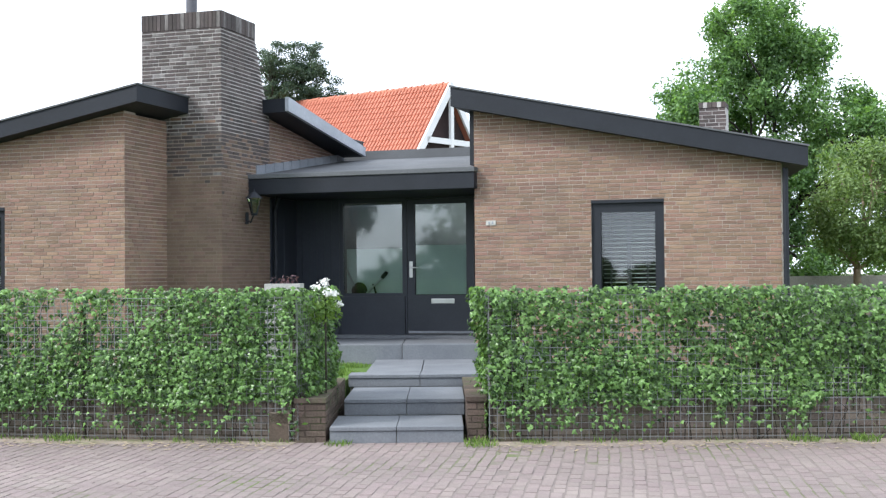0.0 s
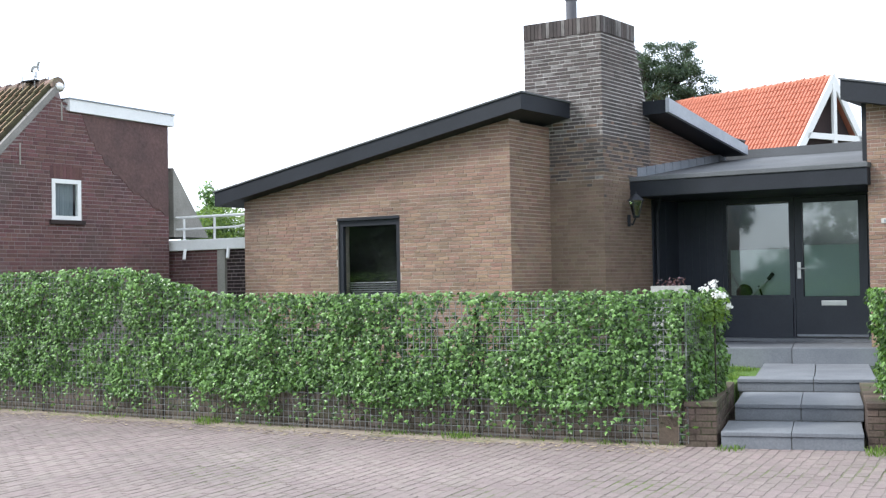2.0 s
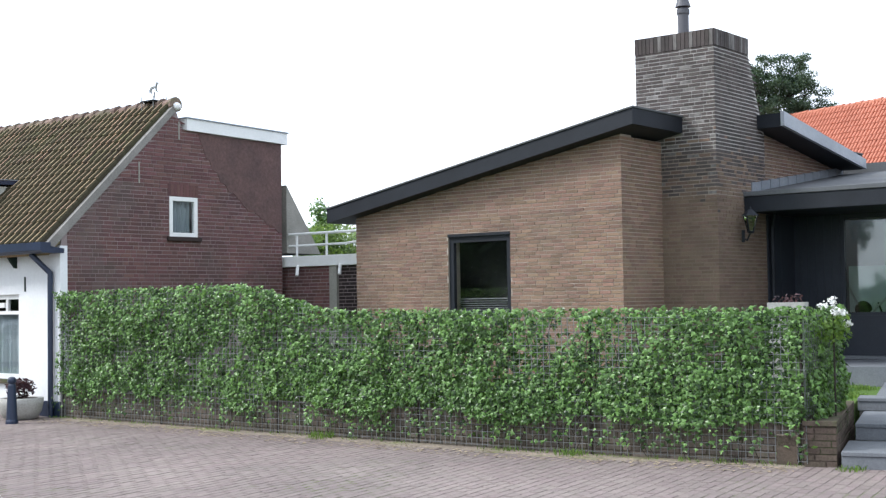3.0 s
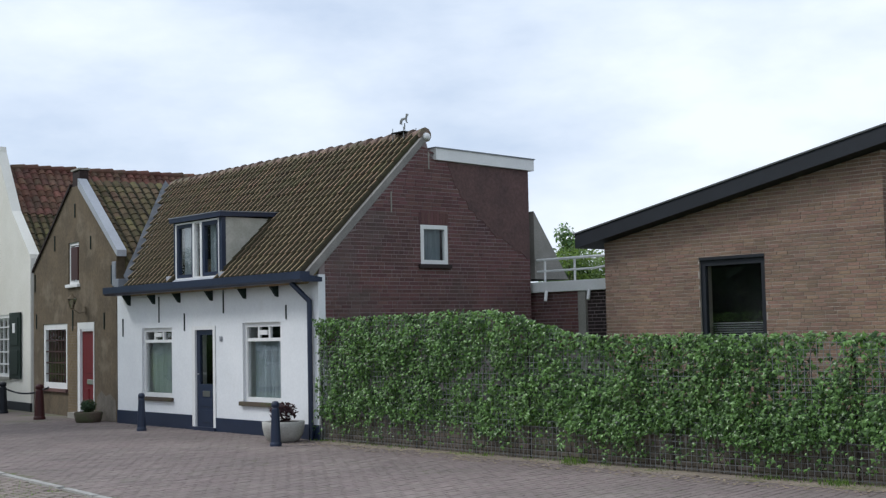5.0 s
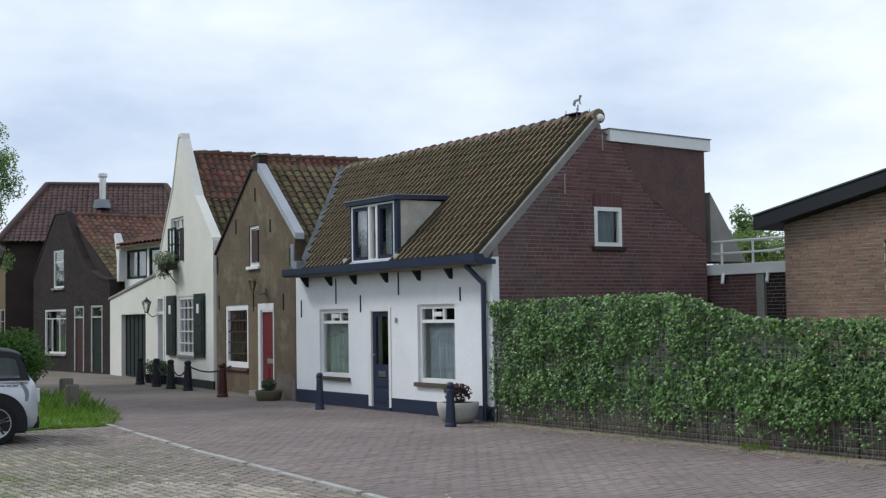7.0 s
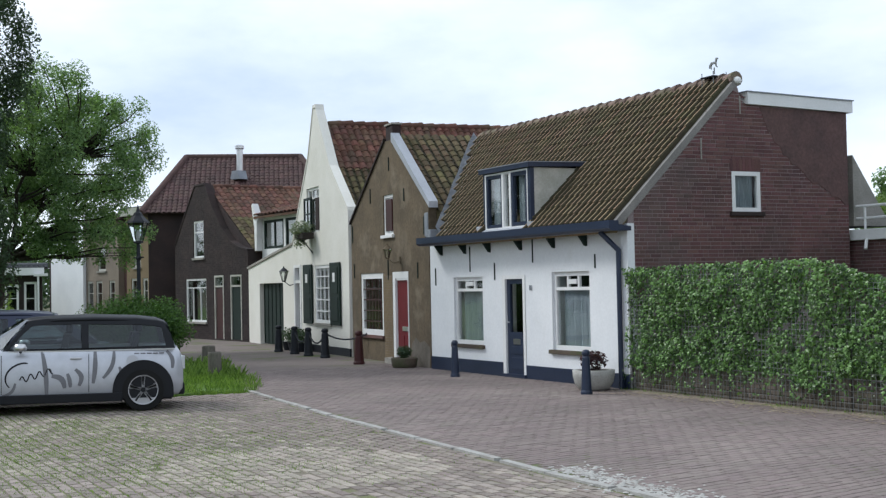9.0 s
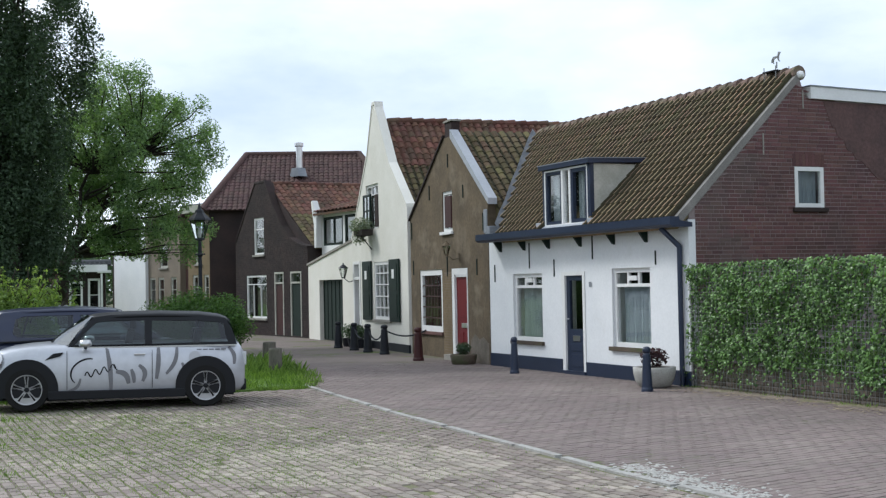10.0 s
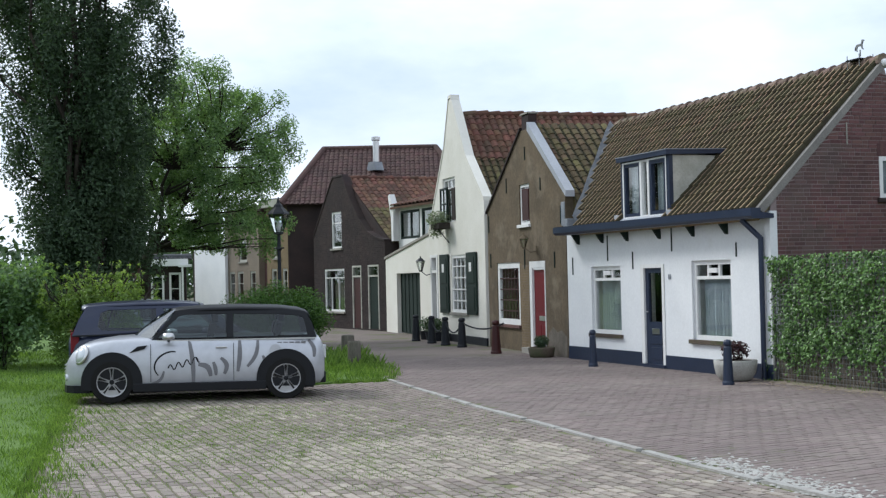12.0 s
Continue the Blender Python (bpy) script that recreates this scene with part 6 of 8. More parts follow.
def ivy_fence(pts, top, low_wall, seed, label, density=430, zmin=0.12):
    """Wire mesh panels along a line, a low brick wall behind them and ivy grown through and over the mesh."""
    rnd = random.Random(seed)
    at, length = along_line(pts)
    x, y, dx, dy = at(length / 2)
    # wire panels
    fence = thing("wire_fence", (x, y, 0), "grey welded wire mesh fence overgrown with ivy", "fence", "wire mesh fences")
    npan = max(1, round(length / 2.5))
    for k in range(npan):
        v, f = [], []

        def bar(p, q, r):
            d = (q - p).normalized()
            s = Vector((dy, -dx, 0)) if abs(d.z) > 0.9 else Vector((0, 0, 1))
            n2 = d.cross(s)
            i = len(v)
            for e in (p, q):
                v.extend((e + s * r + n2 * r, e - s * r + n2 * r, e - s * r - n2 * r, e + s * r - n2 * r))
            f.extend(((i, i + 1, i + 5, i + 4), (i + 1, i + 2, i + 6, i + 5), (i + 2, i + 3, i + 7, i + 6), (i + 3, i, i + 4, i + 7)))
        s0, s1 = length * k / npan, length * (k + 1) / npan
        n = int((s1 - s0) / 0.075)
        for i in range(n + 1):
            s = s0 + (s1 - s0) * i / n
            px, py, ax, ay = at(min(s, length - 1e-3))
            bar(Vector((px, py, 0.03)), Vector((px, py, top(s) - 0.03)), 0.0024)
        for j in range(int(max(top(s0), top(s1)) / 0.075)):
            z = 0.05 + 0.075 * j
            for i in range(4):
                sa, sb = s0 + (s1 - s0) * i / 4, s0 + (s1 - s0) * (i + 1) / 4
                if z > min(top(sa), top(sb)):
                    continue
                a, b = at(sa), at(min(sb, length - 1e-3))
                bar(Vector((a[0] + dy * 0.006, a[1] - dx * 0.006, z)), Vector((b[0] + dy * 0.006, b[1] - dx * 0.006, z)), 0.0024)
        raw_part("mesh_panel", v, f, "wire", fence, kind="")
        px, py, ax, ay = at(s0 + 0.02)
        part("post", tubed((px - ay * 0.04, py + ax * 0.04, 0), (px - ay * 0.04, py + ax * 0.04, top(s0)), 0.016, seg=8), "bark", fence)
    # low wall
    wall_t = thing("garden_wall", (x, y, 0), "low weathered brick wall behind the wire mesh", "wall", "low garden walls")
    for (xa, ya), (xb, yb) in zip(pts, pts[1:]):
        dl = math.hypot(xb - xa, yb - ya)
        ax, ay = (xb - xa) / dl, (yb - ya) / dl
        nx, ny = ay, -ax
        off = 0.10
        o = Vector((xa - nx * off, ya - ny * off, 0))
        bm = bmesh.new()
        q = [o, o + Vector((ax, ay, 0)) * dl, o + Vector((ax, ay, 0)) * dl - Vector((nx, ny, 0)) * 0.2, o - Vector((nx, ny, 0)) * 0.2]
        prism(bm, [(c.x, c.y) for c in q], 0, low_wall, "z")
        seg = part("core", bm, "brick_damp", wall_t)
        bricks_on(seg, "brick_garden", brick_boxes(o, (ax, ay, 0), (nx, ny, 0), 0, dl, 0.0, lambda s: low_wall - 0.11, [], H=0.066, seed=seed + 60), 40)
        nb = int(dl / 0.066)
        vv, ff = [], []
        for k in range(nb):
            p = o + Vector((ax, ay, 0)) * (k * dl / nb)
            e = Vector((ax, ay, 0)) * (dl / nb - 0.009)
            w_ = Vector((nx, ny, 0))
            z0, z1 = low_wall - 0.105, low_wall + rnd.uniform(0, 0.008)
            i = len(vv)
            b8 = [p - w_ * 0.2, p + e - w_ * 0.2, p + e + w_ * 0.015, p + w_ * 0.015]
            vv.extend([c + Vector((0, 0, z0)) for c in b8] + [c + Vector((0, 0, z1)) for c in b8])
            ff.extend(tuple(i + c for c in q4) for q4 in BOX5)
        raw_part("coping_course", vv, ff, "brick_garden", wall_t)
    # ivy: clumps that stand out from the mesh, thin patches between them, runners that hang below
    iv = thing("ivy_hedge", (x, y, 0), label, "hedge", "ivy hedges")
    v, f = [], []

    def put(p, nrm, upv, size):
        i = len(v)
        v.extend(leaf_shape(p, nrm, upv, size))
        f.extend(tuple(i + c for c in q) for q in LEAF_F)

    def low_at(s):
        return 0.40 + 0.20 * noise.noise(Vector((s * 0.9, seed, 2.0))) - 0.16 * max(0, noise.noise(Vector((s * 2.7, seed, 9.0))))

    for _ in range(int(length * 1.5 * density * 1.5)):
        s = rnd.uniform(0, length - 1e-3)
        t = top(s)
        z = rnd.uniform(zmin, t + 0.05)
        px, py, ax, ay = at(s)
        n1 = noise.noise(Vector((s * 0.7 + seed * 7, z * 1.1, 0.0)))
        n2 = noise.noise(Vector((s * 2.4 + seed * 3, z * 2.4, 5.0)))
        n3 = noise.noise(Vector((s * 6.5 + seed, z * 6.5, 1.0)))
        keep = 1.25 + n1 * 0.9 + n2 * 0.9 + n3 * 0.5
        if z < low_at(s):
            keep *= 0.10
        if z > t - 0.45:
            keep *= 0.72
        if z > t - 0.07:
            keep = 1.3
        if rnd.random() > keep:
            continue
        out = rnd.gauss(0.04, 0.025) + 0.10 * n1 + 0.13 * n2 + 0.06 * n3
        p = Vector((px + ay * out, py - ax * out, z))
        nrm = Vector((ay + rnd.gauss(0, 0.55), -ax + rnd.gauss(0, 0.55), rnd.gauss(0.5, 0.5))).normalized()
        put(p, nrm, Vector((rnd.gauss(0, 0.4), rnd.gauss(0, 0.4), -1.0)), rnd.uniform(0.034, 0.066))
    # leaves that fill the depth behind the mesh
    for _ in range(int(length * 1.5 * density * 0.85)):
        s = rnd.uniform(0, length - 1e-3)
        t = top(s)
        z = rnd.uniform(0.45, t)
        n1 = noise.noise(Vector((s * 0.7 + seed * 7, z * 1.1, 0.0)))
        n2 = noise.noise(Vector((s * 2.4 + seed * 3, z * 2.4, 5.0)))
        if rnd.random() > 1.0 + n1 * 1.1 + n2 * 0.5:
            continue
        px, py, ax, ay = at(s)
        out = -rnd.uniform(0.02, 0.3)
        nrm = Vector((ay + rnd.gauss(0, 0.7), -ax + rnd.gauss(0, 0.7), rnd.gauss(0.3, 0.6))).normalized()
        put(Vector((px + ay * out, py - ax * out, z)), nrm, Vector((0, 0.1, -1)), rnd.uniform(0.045, 0.08))
    # hanging runners and sprigs along the top
    for k in range(int(length * 9)):
        s = rnd.uniform(0.05, length - 0.05)
        hang = rnd.random() < 0.6
        z = low_at(s) + 0.08 if hang else top(s) - 0.02
        out = rnd.uniform(0.03, 0.10)
        for j in range(rnd.randint(4, 11) if hang else rnd.randint(2, 4)):
            px, py, ax, ay = at(min(max(s, 0.0), length - 1e-3))
            side = 0.025 if j % 2 else -0.025
            p = Vector((px + ay * out + ax * side, py - ax * out + ay * side, z))
            if z > 0.03:
                put(p, Vector((ay + rnd.gauss(0, 0.4), -ax + rnd.gauss(0, 0.4), rnd.gauss(0.4, 0.4))).normalized(), Vector((side * 20, 0, -1)), rnd.uniform(0.034, 0.058))
            s += rnd.gauss(0, 0.018)
            z += -0.036 if hang else 0.028
    raw_part("ivy_leaves", v, f, "ivy", iv)
    v, f = [], []
    for k in range(int(length * 5)):
        s = rnd.uniform(0, length - 0.01)
        px, py, ax, ay = at(s)
        z, pz = 0.02, None
        for j in range(9):
            s2 = min(max(s + rnd.gauss(0, 0.06), 0), length - 0.01)
            qx, qy, bx, by = at(s2)
            z2 = z + rnd.uniform(0.08, 0.2)
            if z2 > top(s2):
                break
            i = len(v)
            w_ = 0.005
            v.extend(((px - ax * w_, py - ay * w_, z), (px + ax * w_, py + ay * w_, z), (qx + bx * w_, qy + by * w_, z2), (qx - bx * w_, qy - by * w_, z2)))
            f.append((i, i + 1, i + 2, i + 3))
            s, px, py, ax, ay, z = s2, qx, qy, bx, by, z2
    raw_part("ivy_stem_work", v, f, "bark", iv)


def W2(u, c):
    p = VILLAGE @ Vector((u, c, 0))
    q = IDENT.inverted() @ p
    return (q.x, q.y)


LEFT_LINE = [W2(-17.15, 11.66), W2(-13.0, 11.64), W2(-8.6, 11.72), W2(-6.6, 11.95), (-1.50, 13.22)]
_, left_len = along_line(LEFT_LINE)
s_b = math.hypot(LEFT_LINE[1][0] - LEFT_LINE[0][0], LEFT_LINE[1][1] - LEFT_LINE[0][1])
left_top_line = lin([(0, 1.86), (s_b - 0.2, 1.9), (s_b + 0.3, 1.86), (s_b + 0.9, 1.68), (s_b + 1.5, 1.55), (s_b + 5, 1.52), (left_len, 1.52)])
ivy_fence(LEFT_LINE, left_top_line, 0.40, 1, "dense green ivy hedge grown over wire mesh", 1050)
ivy_fence([(-1.49, 13.21), (-1.27, 14.9)], lambda s: 1.52, 0.30, 2, "end of the green ivy hedge beside the steps", 800)
ivy_fence([(0.45, 13.08), (4.0, 13.06), (8.5, 13.15)], lambda s: 1.50, 0.40, 3, "dense green ivy hedge grown over wire mesh", 1000)
ivy_fence([(0.44, 14.6), (0.45, 13.09)], lambda s: 1.50, 0.30, 4, "end of the green ivy hedge beside the steps", 800)
Frame.now = VILLAGE
# paving stones
pavers(road, ROAD_POLY, -26, 6, 5.9, 14.5, 0.205, 0.105, 0.006, "road_brick", 300, (-2.0, 11.5), name="paver", lift=0.003, turn=101.0)
def brown_share(u, c):
    """The share of brown, worn stones: most towards the street and the bend, few on the open ground."""
    return min(0.95, max(0.06, 0.5 + 0.28 * (c - 3.6) + 0.05 * (-14 - u) + 0.9 * noise.noise(Vector((u * 0.35, c * 0.35, 4.0)))))


pavers(parking, PARK_POLY, -23, 4, -6, 6.8, 0.20, 0.108, 0.014, "sett", 300, (-12.0, 4.0), seed=6, lift=0.005, gap=0.012, name="sett", worn=brown_share, worn_mat="sett_brown")
kerb = thing("kerb", (-12, 5.85, 0), "flush pale concrete kerb line in the street", "kerb", kind="structure")
kp = along_line([(0, 5.80), (-10, 5.83), (-16, 6.22), (-21.4, 6.76)])
nk = int(kp[1])
for k in range(nk):
    a_, b_ = kp[0](kp[1] * k / nk), kp[0](kp[1] * (k + 0.93 + 0.06 * math.sin(k * 2.3)) / nk)
    part("kerb_stone", prismed([(a_[0], a_[1] - 0.042), (b_[0], b_[1] - 0.042), (b_[0], b_[1] + 0.042), (a_[0], a_[1] + 0.042)], -0.05, 0.018 + 0.003 * (k % 3), "z"), "kerb_white", kerb)
# broken white rubble beside the kerb
rubble_v, rubble_f = [], []
rq = random.Random(88)
for k in range(900):
    t = rq.random()
    u_, c_ = -10.4 + 2.6 * t + rq.gauss(0, 0.15), 6.12 - 0.22 * t + rq.gauss(0, 0.10 + 0.10 * rq.random())
    r_ = rq.uniform(0.006, 0.03)
    i = len(rubble_v)
    for a_ in range(4):
        rubble_v.append((u_ + r_ * math.cos(a_ * 1.57 + t * 9) * rq.uniform(0.6, 1.5), c_ + r_ * math.sin(a_ * 1.57 + t * 9), 0.004))
    rubble_v.append((u_, c_, 0.008 + r_ * 0.2))
    rubble_f.extend(((i, i + 1, i + 4), (i + 1, i + 2, i + 4), (i + 2, i + 3, i + 4), (i + 3, i, i + 4)))
rub = new("rubble", raw_mesh("rubble", [VILLAGE @ Vector(p) for p in rubble_v], rubble_f, "kerb_pale"))
tagged(rub, "scattered white mortar crumbs beside the kerb line", "rubble", kind="stuff")
# thin drifts of sand along the foot of the hedges
def sand_drift(pts, seed, label):
    rnd = random.Random(seed)
    at, length = along_line(pts)
    bm = bmesh.new()
    n = int(length / 0.12)
    rows_ = []
    for k in range(n + 1):
        x, y, ax, ay = at(min(length * k / n, length - 1e-3))
        w = 0.26 + 0.22 * noise.noise(Vector((k * 0.06, seed, 0))) + 0.10 * noise.noise(Vector((k * 0.31, seed, 3))) + rnd.uniform(-0.03, 0.03)
        rows_.append([bm.verts.new((x - ay * 0.05, y + ax * 0.05, 0.012)), bm.verts.new((x + ay * w * 0.6, y - ax * w * 0.6, 0.010)), bm.verts.new((x + ay * w, y - ax * w, 0.0))])
    for a, b in zip(rows_, rows_[1:]):
        for k in range(2):
            bm.faces.new((a[k], a[k + 1], b[k + 1], b[k]))
    me = as_mesh("sand_drift", bm, "sand")
    tagged(new("sand_drift", me), label, "sand", kind="stuff")


sand_drift([(IDENT @ Vector((x, y, 0))).to_2d()[:] for x, y in LEFT_LINE], 3, "thin beige drift of sand along the hedge foot")
sand_drift([(IDENT @ Vector((x, y, 0))).to_2d()[:] for x, y in ((0.2, 13.05), (4.0, 13.03), (8.5, 13.12))], 4, "thin beige drift of sand along the hedge foot")
# sandy crumbs and fallen leaf litter along the foot of the hedges
lv, lf = [], []
at_h, len_h = along_line([(IDENT @ Vector((x, y, 0))).to_2d()[:] for x, y in LEFT_LINE])
at_r, len_r = along_line([(IDENT @ Vector((x, y, 0))).to_2d()[:] for x, y in ((0.45, 13.08), (4.0, 13.06), (8.5, 13.15))])
for k in range(5200):
    if k % 3:
        x, y, ax, ay = at_h(rq.uniform(0, len_h - 0.01))
    else:
        x, y, ax, ay = at_r(rq.uniform(0, len_r - 0.01))
    d_ = -0.05 + 0.75 * rq.random() ** 2.2
    x, y = x + ay * d_, y - ax * d_
    r_, b_ = rq.uniform(0.008, 0.028), rq.uniform(0, 6.28)
    i = len(lv)
    for a_ in range(4):
        lv.append((x + r_ * math.cos(a_ * 1.57 + b_) * rq.uniform(0.5, 1.4), y + r_ * math.sin(a_ * 1.57 + b_) * rq.uniform(0.5, 1.2), 0.006 + rq.uniform(0, 0.008)))
    lf.append((i, i + 1, i + 2, i + 3))
litter = new("leaf_litter", raw_mesh("leaf_litter", lv, lf, "litter"))
tagged(litter, "beige sand crumbs and leaf litter along the hedge foot", "litter", kind="stuff")

# ---- trees, bushes and grass ----
def leaf_cloud(centers, count, size, rnd, flat=1.0, droop=0.0):
    """Many small pointed leaves, gathered in clumps round the centers (x, y, z, radius)."""
    v, f = [], []
    w = [c[3] ** 2 for c in centers]
    for _ in range(count):
        cx, cy, cz, r = rnd.choices(centers, w)[0]
        d = Vector((rnd.gauss(0, 1), rnd.gauss(0, 1), rnd.gauss(0, 1))).normalized() * (r * rnd.random() ** 0.45)
        p = Vector((cx + d.x, cy + d.y, cz + d.z * flat * (1 + droop) - droop * r * 0.5))
        n = (d.normalized() * 0.6 + Vector((rnd.gauss(0, 0.6), rnd.gauss(0, 0.6), rnd.gauss(0.4, 0.6)))).normalized()
        s = n.cross(Vector((rnd.gauss(0, 1), rnd.gauss(0, 1), rnd.gauss(0, 1)))).normalized()
        t = n.cross(s)
        a = size * rnd.uniform(0.6, 1.3)
        i = len(v)
        v.extend((p - t * a * 0.55, p + s * a * 0.28 + n * a * 0.06, p + t * a * 0.55, p - s * a * 0.28 + n * a * 0.06))
        f.append((i, i + 1, i + 2, i + 3))
    return v, f


def limb(bm, p, q, r0, r1, rnd, steps=4):
    p, q = Vector(p), Vector(q)
    last, rl = p, r0
    for k in range(1, steps + 1):
        t = k / steps
        c = p.lerp(q, t) + Vector((rnd.gauss(0, 1), rnd.gauss(0, 1), rnd.gauss(0, 0.5))) * ((q - p).length * 0.03 if k < steps else 0)
        r = r0 + (r1 - r0) * t
        tube(bm, last, c, rl, r, 7)
        last, rl = c, r


def tree(name, at, label, leaf, clumps, count, size, trunk_r, fork, seed, category="tree", limbs=26, flat=1.0, stems=1, lean=(0, 0), group="", bark="bark", droop=0.0):
    """A tapered trunk that forks at the height fork, limbs to the clumps, and leaves round the clumps."""
    rnd = random.Random(seed)
    e = thing(name, (at[0], at[1], 0), label, category, group)
    bm = bmesh.new()
    for k in range(stems):
        ox, oy = (0, 0) if stems == 1 else (rnd.uniform(-0.35, 0.35), rnd.uniform(-0.35, 0.35))
        top = Vector((at[0] + ox * 1.6 + lean[0], at[1] + oy * 1.6 + lean[1], fork))
        limb(bm, (at[0] + ox, at[1] + oy, -0.05), top, trunk_r, trunk_r * 0.7, rnd, 5)
        # a few main limbs fan out from the fork, thin branches leave them for the clumps
        picked = rnd.sample(clumps, min(limbs // stems, len(clumps)))
        high = sorted(clumps, key=lambda c: c[2])[len(clumps) // 3:]
        mains = []
        for c in rnd.sample(high, min(8, len(high))):
            end = Vector(c[:3])
            limb(bm, top - Vector((0, 0, 0.05)), end, trunk_r * rnd.uniform(0.25, 0.4), 0.02, rnd, 6)
            mains.append(end)
        for c in picked:
            c = Vector(c[:3])
            starts = [top.lerp(m, q) for m in mains for q in (0.25, 0.45, 0.65)] or [top]
            below = [q for q in starts if q.z < c.z + 0.1] or [top]
            limb(bm, min(below, key=lambda q: (q - c).length), c, trunk_r * 0.2, 0.01, rnd, 4)
    part("trunk", bm, bark, e, "dark rough trunk and limbs" if bark == "bark" else "pale trunk and limbs", smooth=True)
    v, f = leaf_cloud(clumps, count, size, rnd, flat, droop)
    raw_part("crown", v, f, leaf, e)
    return e


def crown_clumps(cx, cy, cz, rx, ry, rz, n, r0, r1, seed, shell=0.5):
    rnd = random.Random(seed)
    res = []
    for _ in range(n):
        d = Vector((rnd.gauss(0, 1), rnd.gauss(0, 1), rnd.gauss(0, 1))).normalized() * (shell + (1 - shell) * rnd.random() ** 0.5)
        res.append((cx + d.x * rx, cy + d.y * ry, cz + d.z * rz, rnd.uniform(r0, r1)))
    return res


WORLD = pose(0, 0, 0)
Frame.now = WORLD
# big light green tree and a birch behind the right wing
maple_lobes = ((6.6, 7.0, 1.15, 1.1, 55), (5.25, 5.5, 0.85, 0.9, 32), (7.75, 6.3, 0.7, 1.0, 26), (8.75, 5.0, 1.0, 0.95, 40), (6.6, 5.2, 1.1, 1.2, 44), (8.0, 3.7, 1.5, 0.9, 46), (9.9, 4.0, 1.0, 1.0, 34), (6.2, 3.6, 1.2, 1.0, 26), (8.3, 2.2, 1.8, 0.7, 34))
maple_clumps = []
for k, (x_, z_, rx_, rz_, n_) in enumerate(maple_lobes):
    maple_clumps += crown_clumps(x_, 29.4, z_, rx_, 1.2, rz_, n_, 0.24, 0.46, 201 + k, 0.25)
tree("maple_tree", (7.0, 29.6), "tall light green maple tree behind the house", "leaf_maple", maple_clumps, 95000, 0.09, 0.17, 2.4, 3, limbs=70)
tree("birch_tree", (6.75, 21.6), "small pale-stemmed tree with fine grey-green leaves", "leaf_birch",
     crown_clumps(6.8, 21.2, 2.75, 1.0, 1.0, 1.0, 70, 0.22, 0.42, 4), 28000, 0.06, 0.09, 1.75, 5, lean=(-0.2, 0), limbs=14, bark="birch_bark")
for k, (x_, y_, r_) in enumerate(((5.0, 26.5, 0.9), (6.6, 25.5, 1.0), (8.4, 24.5, 1.1), (10.0, 24.0, 1.1))):
    tree("shrub", (x_, y_), "rounded dark green garden shrub", "leaf_mid", crown_clumps(x_, y_, 1.0, r_, r_, 0.8, 14, 0.3, 0.5, 20 + k), 3600, 0.10, 0.05, 0.5, 30 + k, "shrub", 8, group="garden shrubs")
# pine behind the chimney
tree("pine_tree", (-10.0, 71.2), "dark pine tree with layered crown", "leaf_pine",
     crown_clumps(-9.3, 71.2, 12.6, 2.6, 2.4, 2.25, 150, 0.3, 0.6, 6, 0.15) + crown_clumps(-7.6, 71.2, 11.2, 1.9, 1.6, 0.9, 40, 0.25, 0.5, 66, 0.15), 40000, 0.11, 0.24, 10.0, 7, flat=0.6)
# far trees between the brick houses
tree("poplar_tree", (-22.0, 42.0), "distant small green tree between the houses", "leaf_ash", crown_clumps(-21.9, 42.0, 3.5, 1.05, 0.9, 1.6, 34, 0.28, 0.5, 8), 9000, 0.13, 0.09, 2.0, 9)
tree("shrub", (-20.8, 41.0), "distant light green bush between the houses", "leaf_birch", crown_clumps(-20.5, 41.0, 3.5, 1.3, 1.0, 1.0, 30, 0.35, 0.6, 10), 5000, 0.12, 0.06, 1.0, 11, "shrub", 8)
# dark poplar and the ash on the left
pop = []
for k in range(340):
    rr = random.Random(100 + k)
    z_ = rr.uniform(1.3, 12.5)
    w_ = float(np.interp(z_, (1.3, 3.0, 5.0, 7.0, 10.5, 12.5), (0.7, 1.1, 1.6, 2.1, 2.35, 1.2)))
    a_ = rr.uniform(0, 2 * math.pi)
    q_ = w_ * rr.uniform(0.25, 1.0)
    pop.append((-30.15 + q_ * math.cos(a_), 12.2 + q_ * math.sin(a_), z_, rr.uniform(0.26, 0.52)))
pop += crown_clumps(-30.6, 13.5, 3.0, 0.9, 1.1, 1.3, 30, 0.28, 0.5, 41, 0.1)
tree("poplar_tree", (-30.05, 12.35), "tall dark poplar with dense ragged crown", "leaf_dark", pop, 190000, 0.088, 0.2, 3.0, 12, limbs=60, stems=3, droop=0.7)
tree("ash_tree", (-33.2, 15.25), "round green ash tree with open airy crown", "leaf_ash",
     crown_clumps(-32.7, 16.7, 5.4, 2.75, 2.8, 2.5, 270, 0.2, 0.42, 53, 0.25) + crown_clumps(-32.1, 17.4, 3.2, 1.7, 2.0, 0.6, 36, 0.22, 0.40, 23, 0.3), 88000, 0.074, 0.19, 2.6, 14, limbs=190, lean=(0.1, 0.15), droop=0.15)
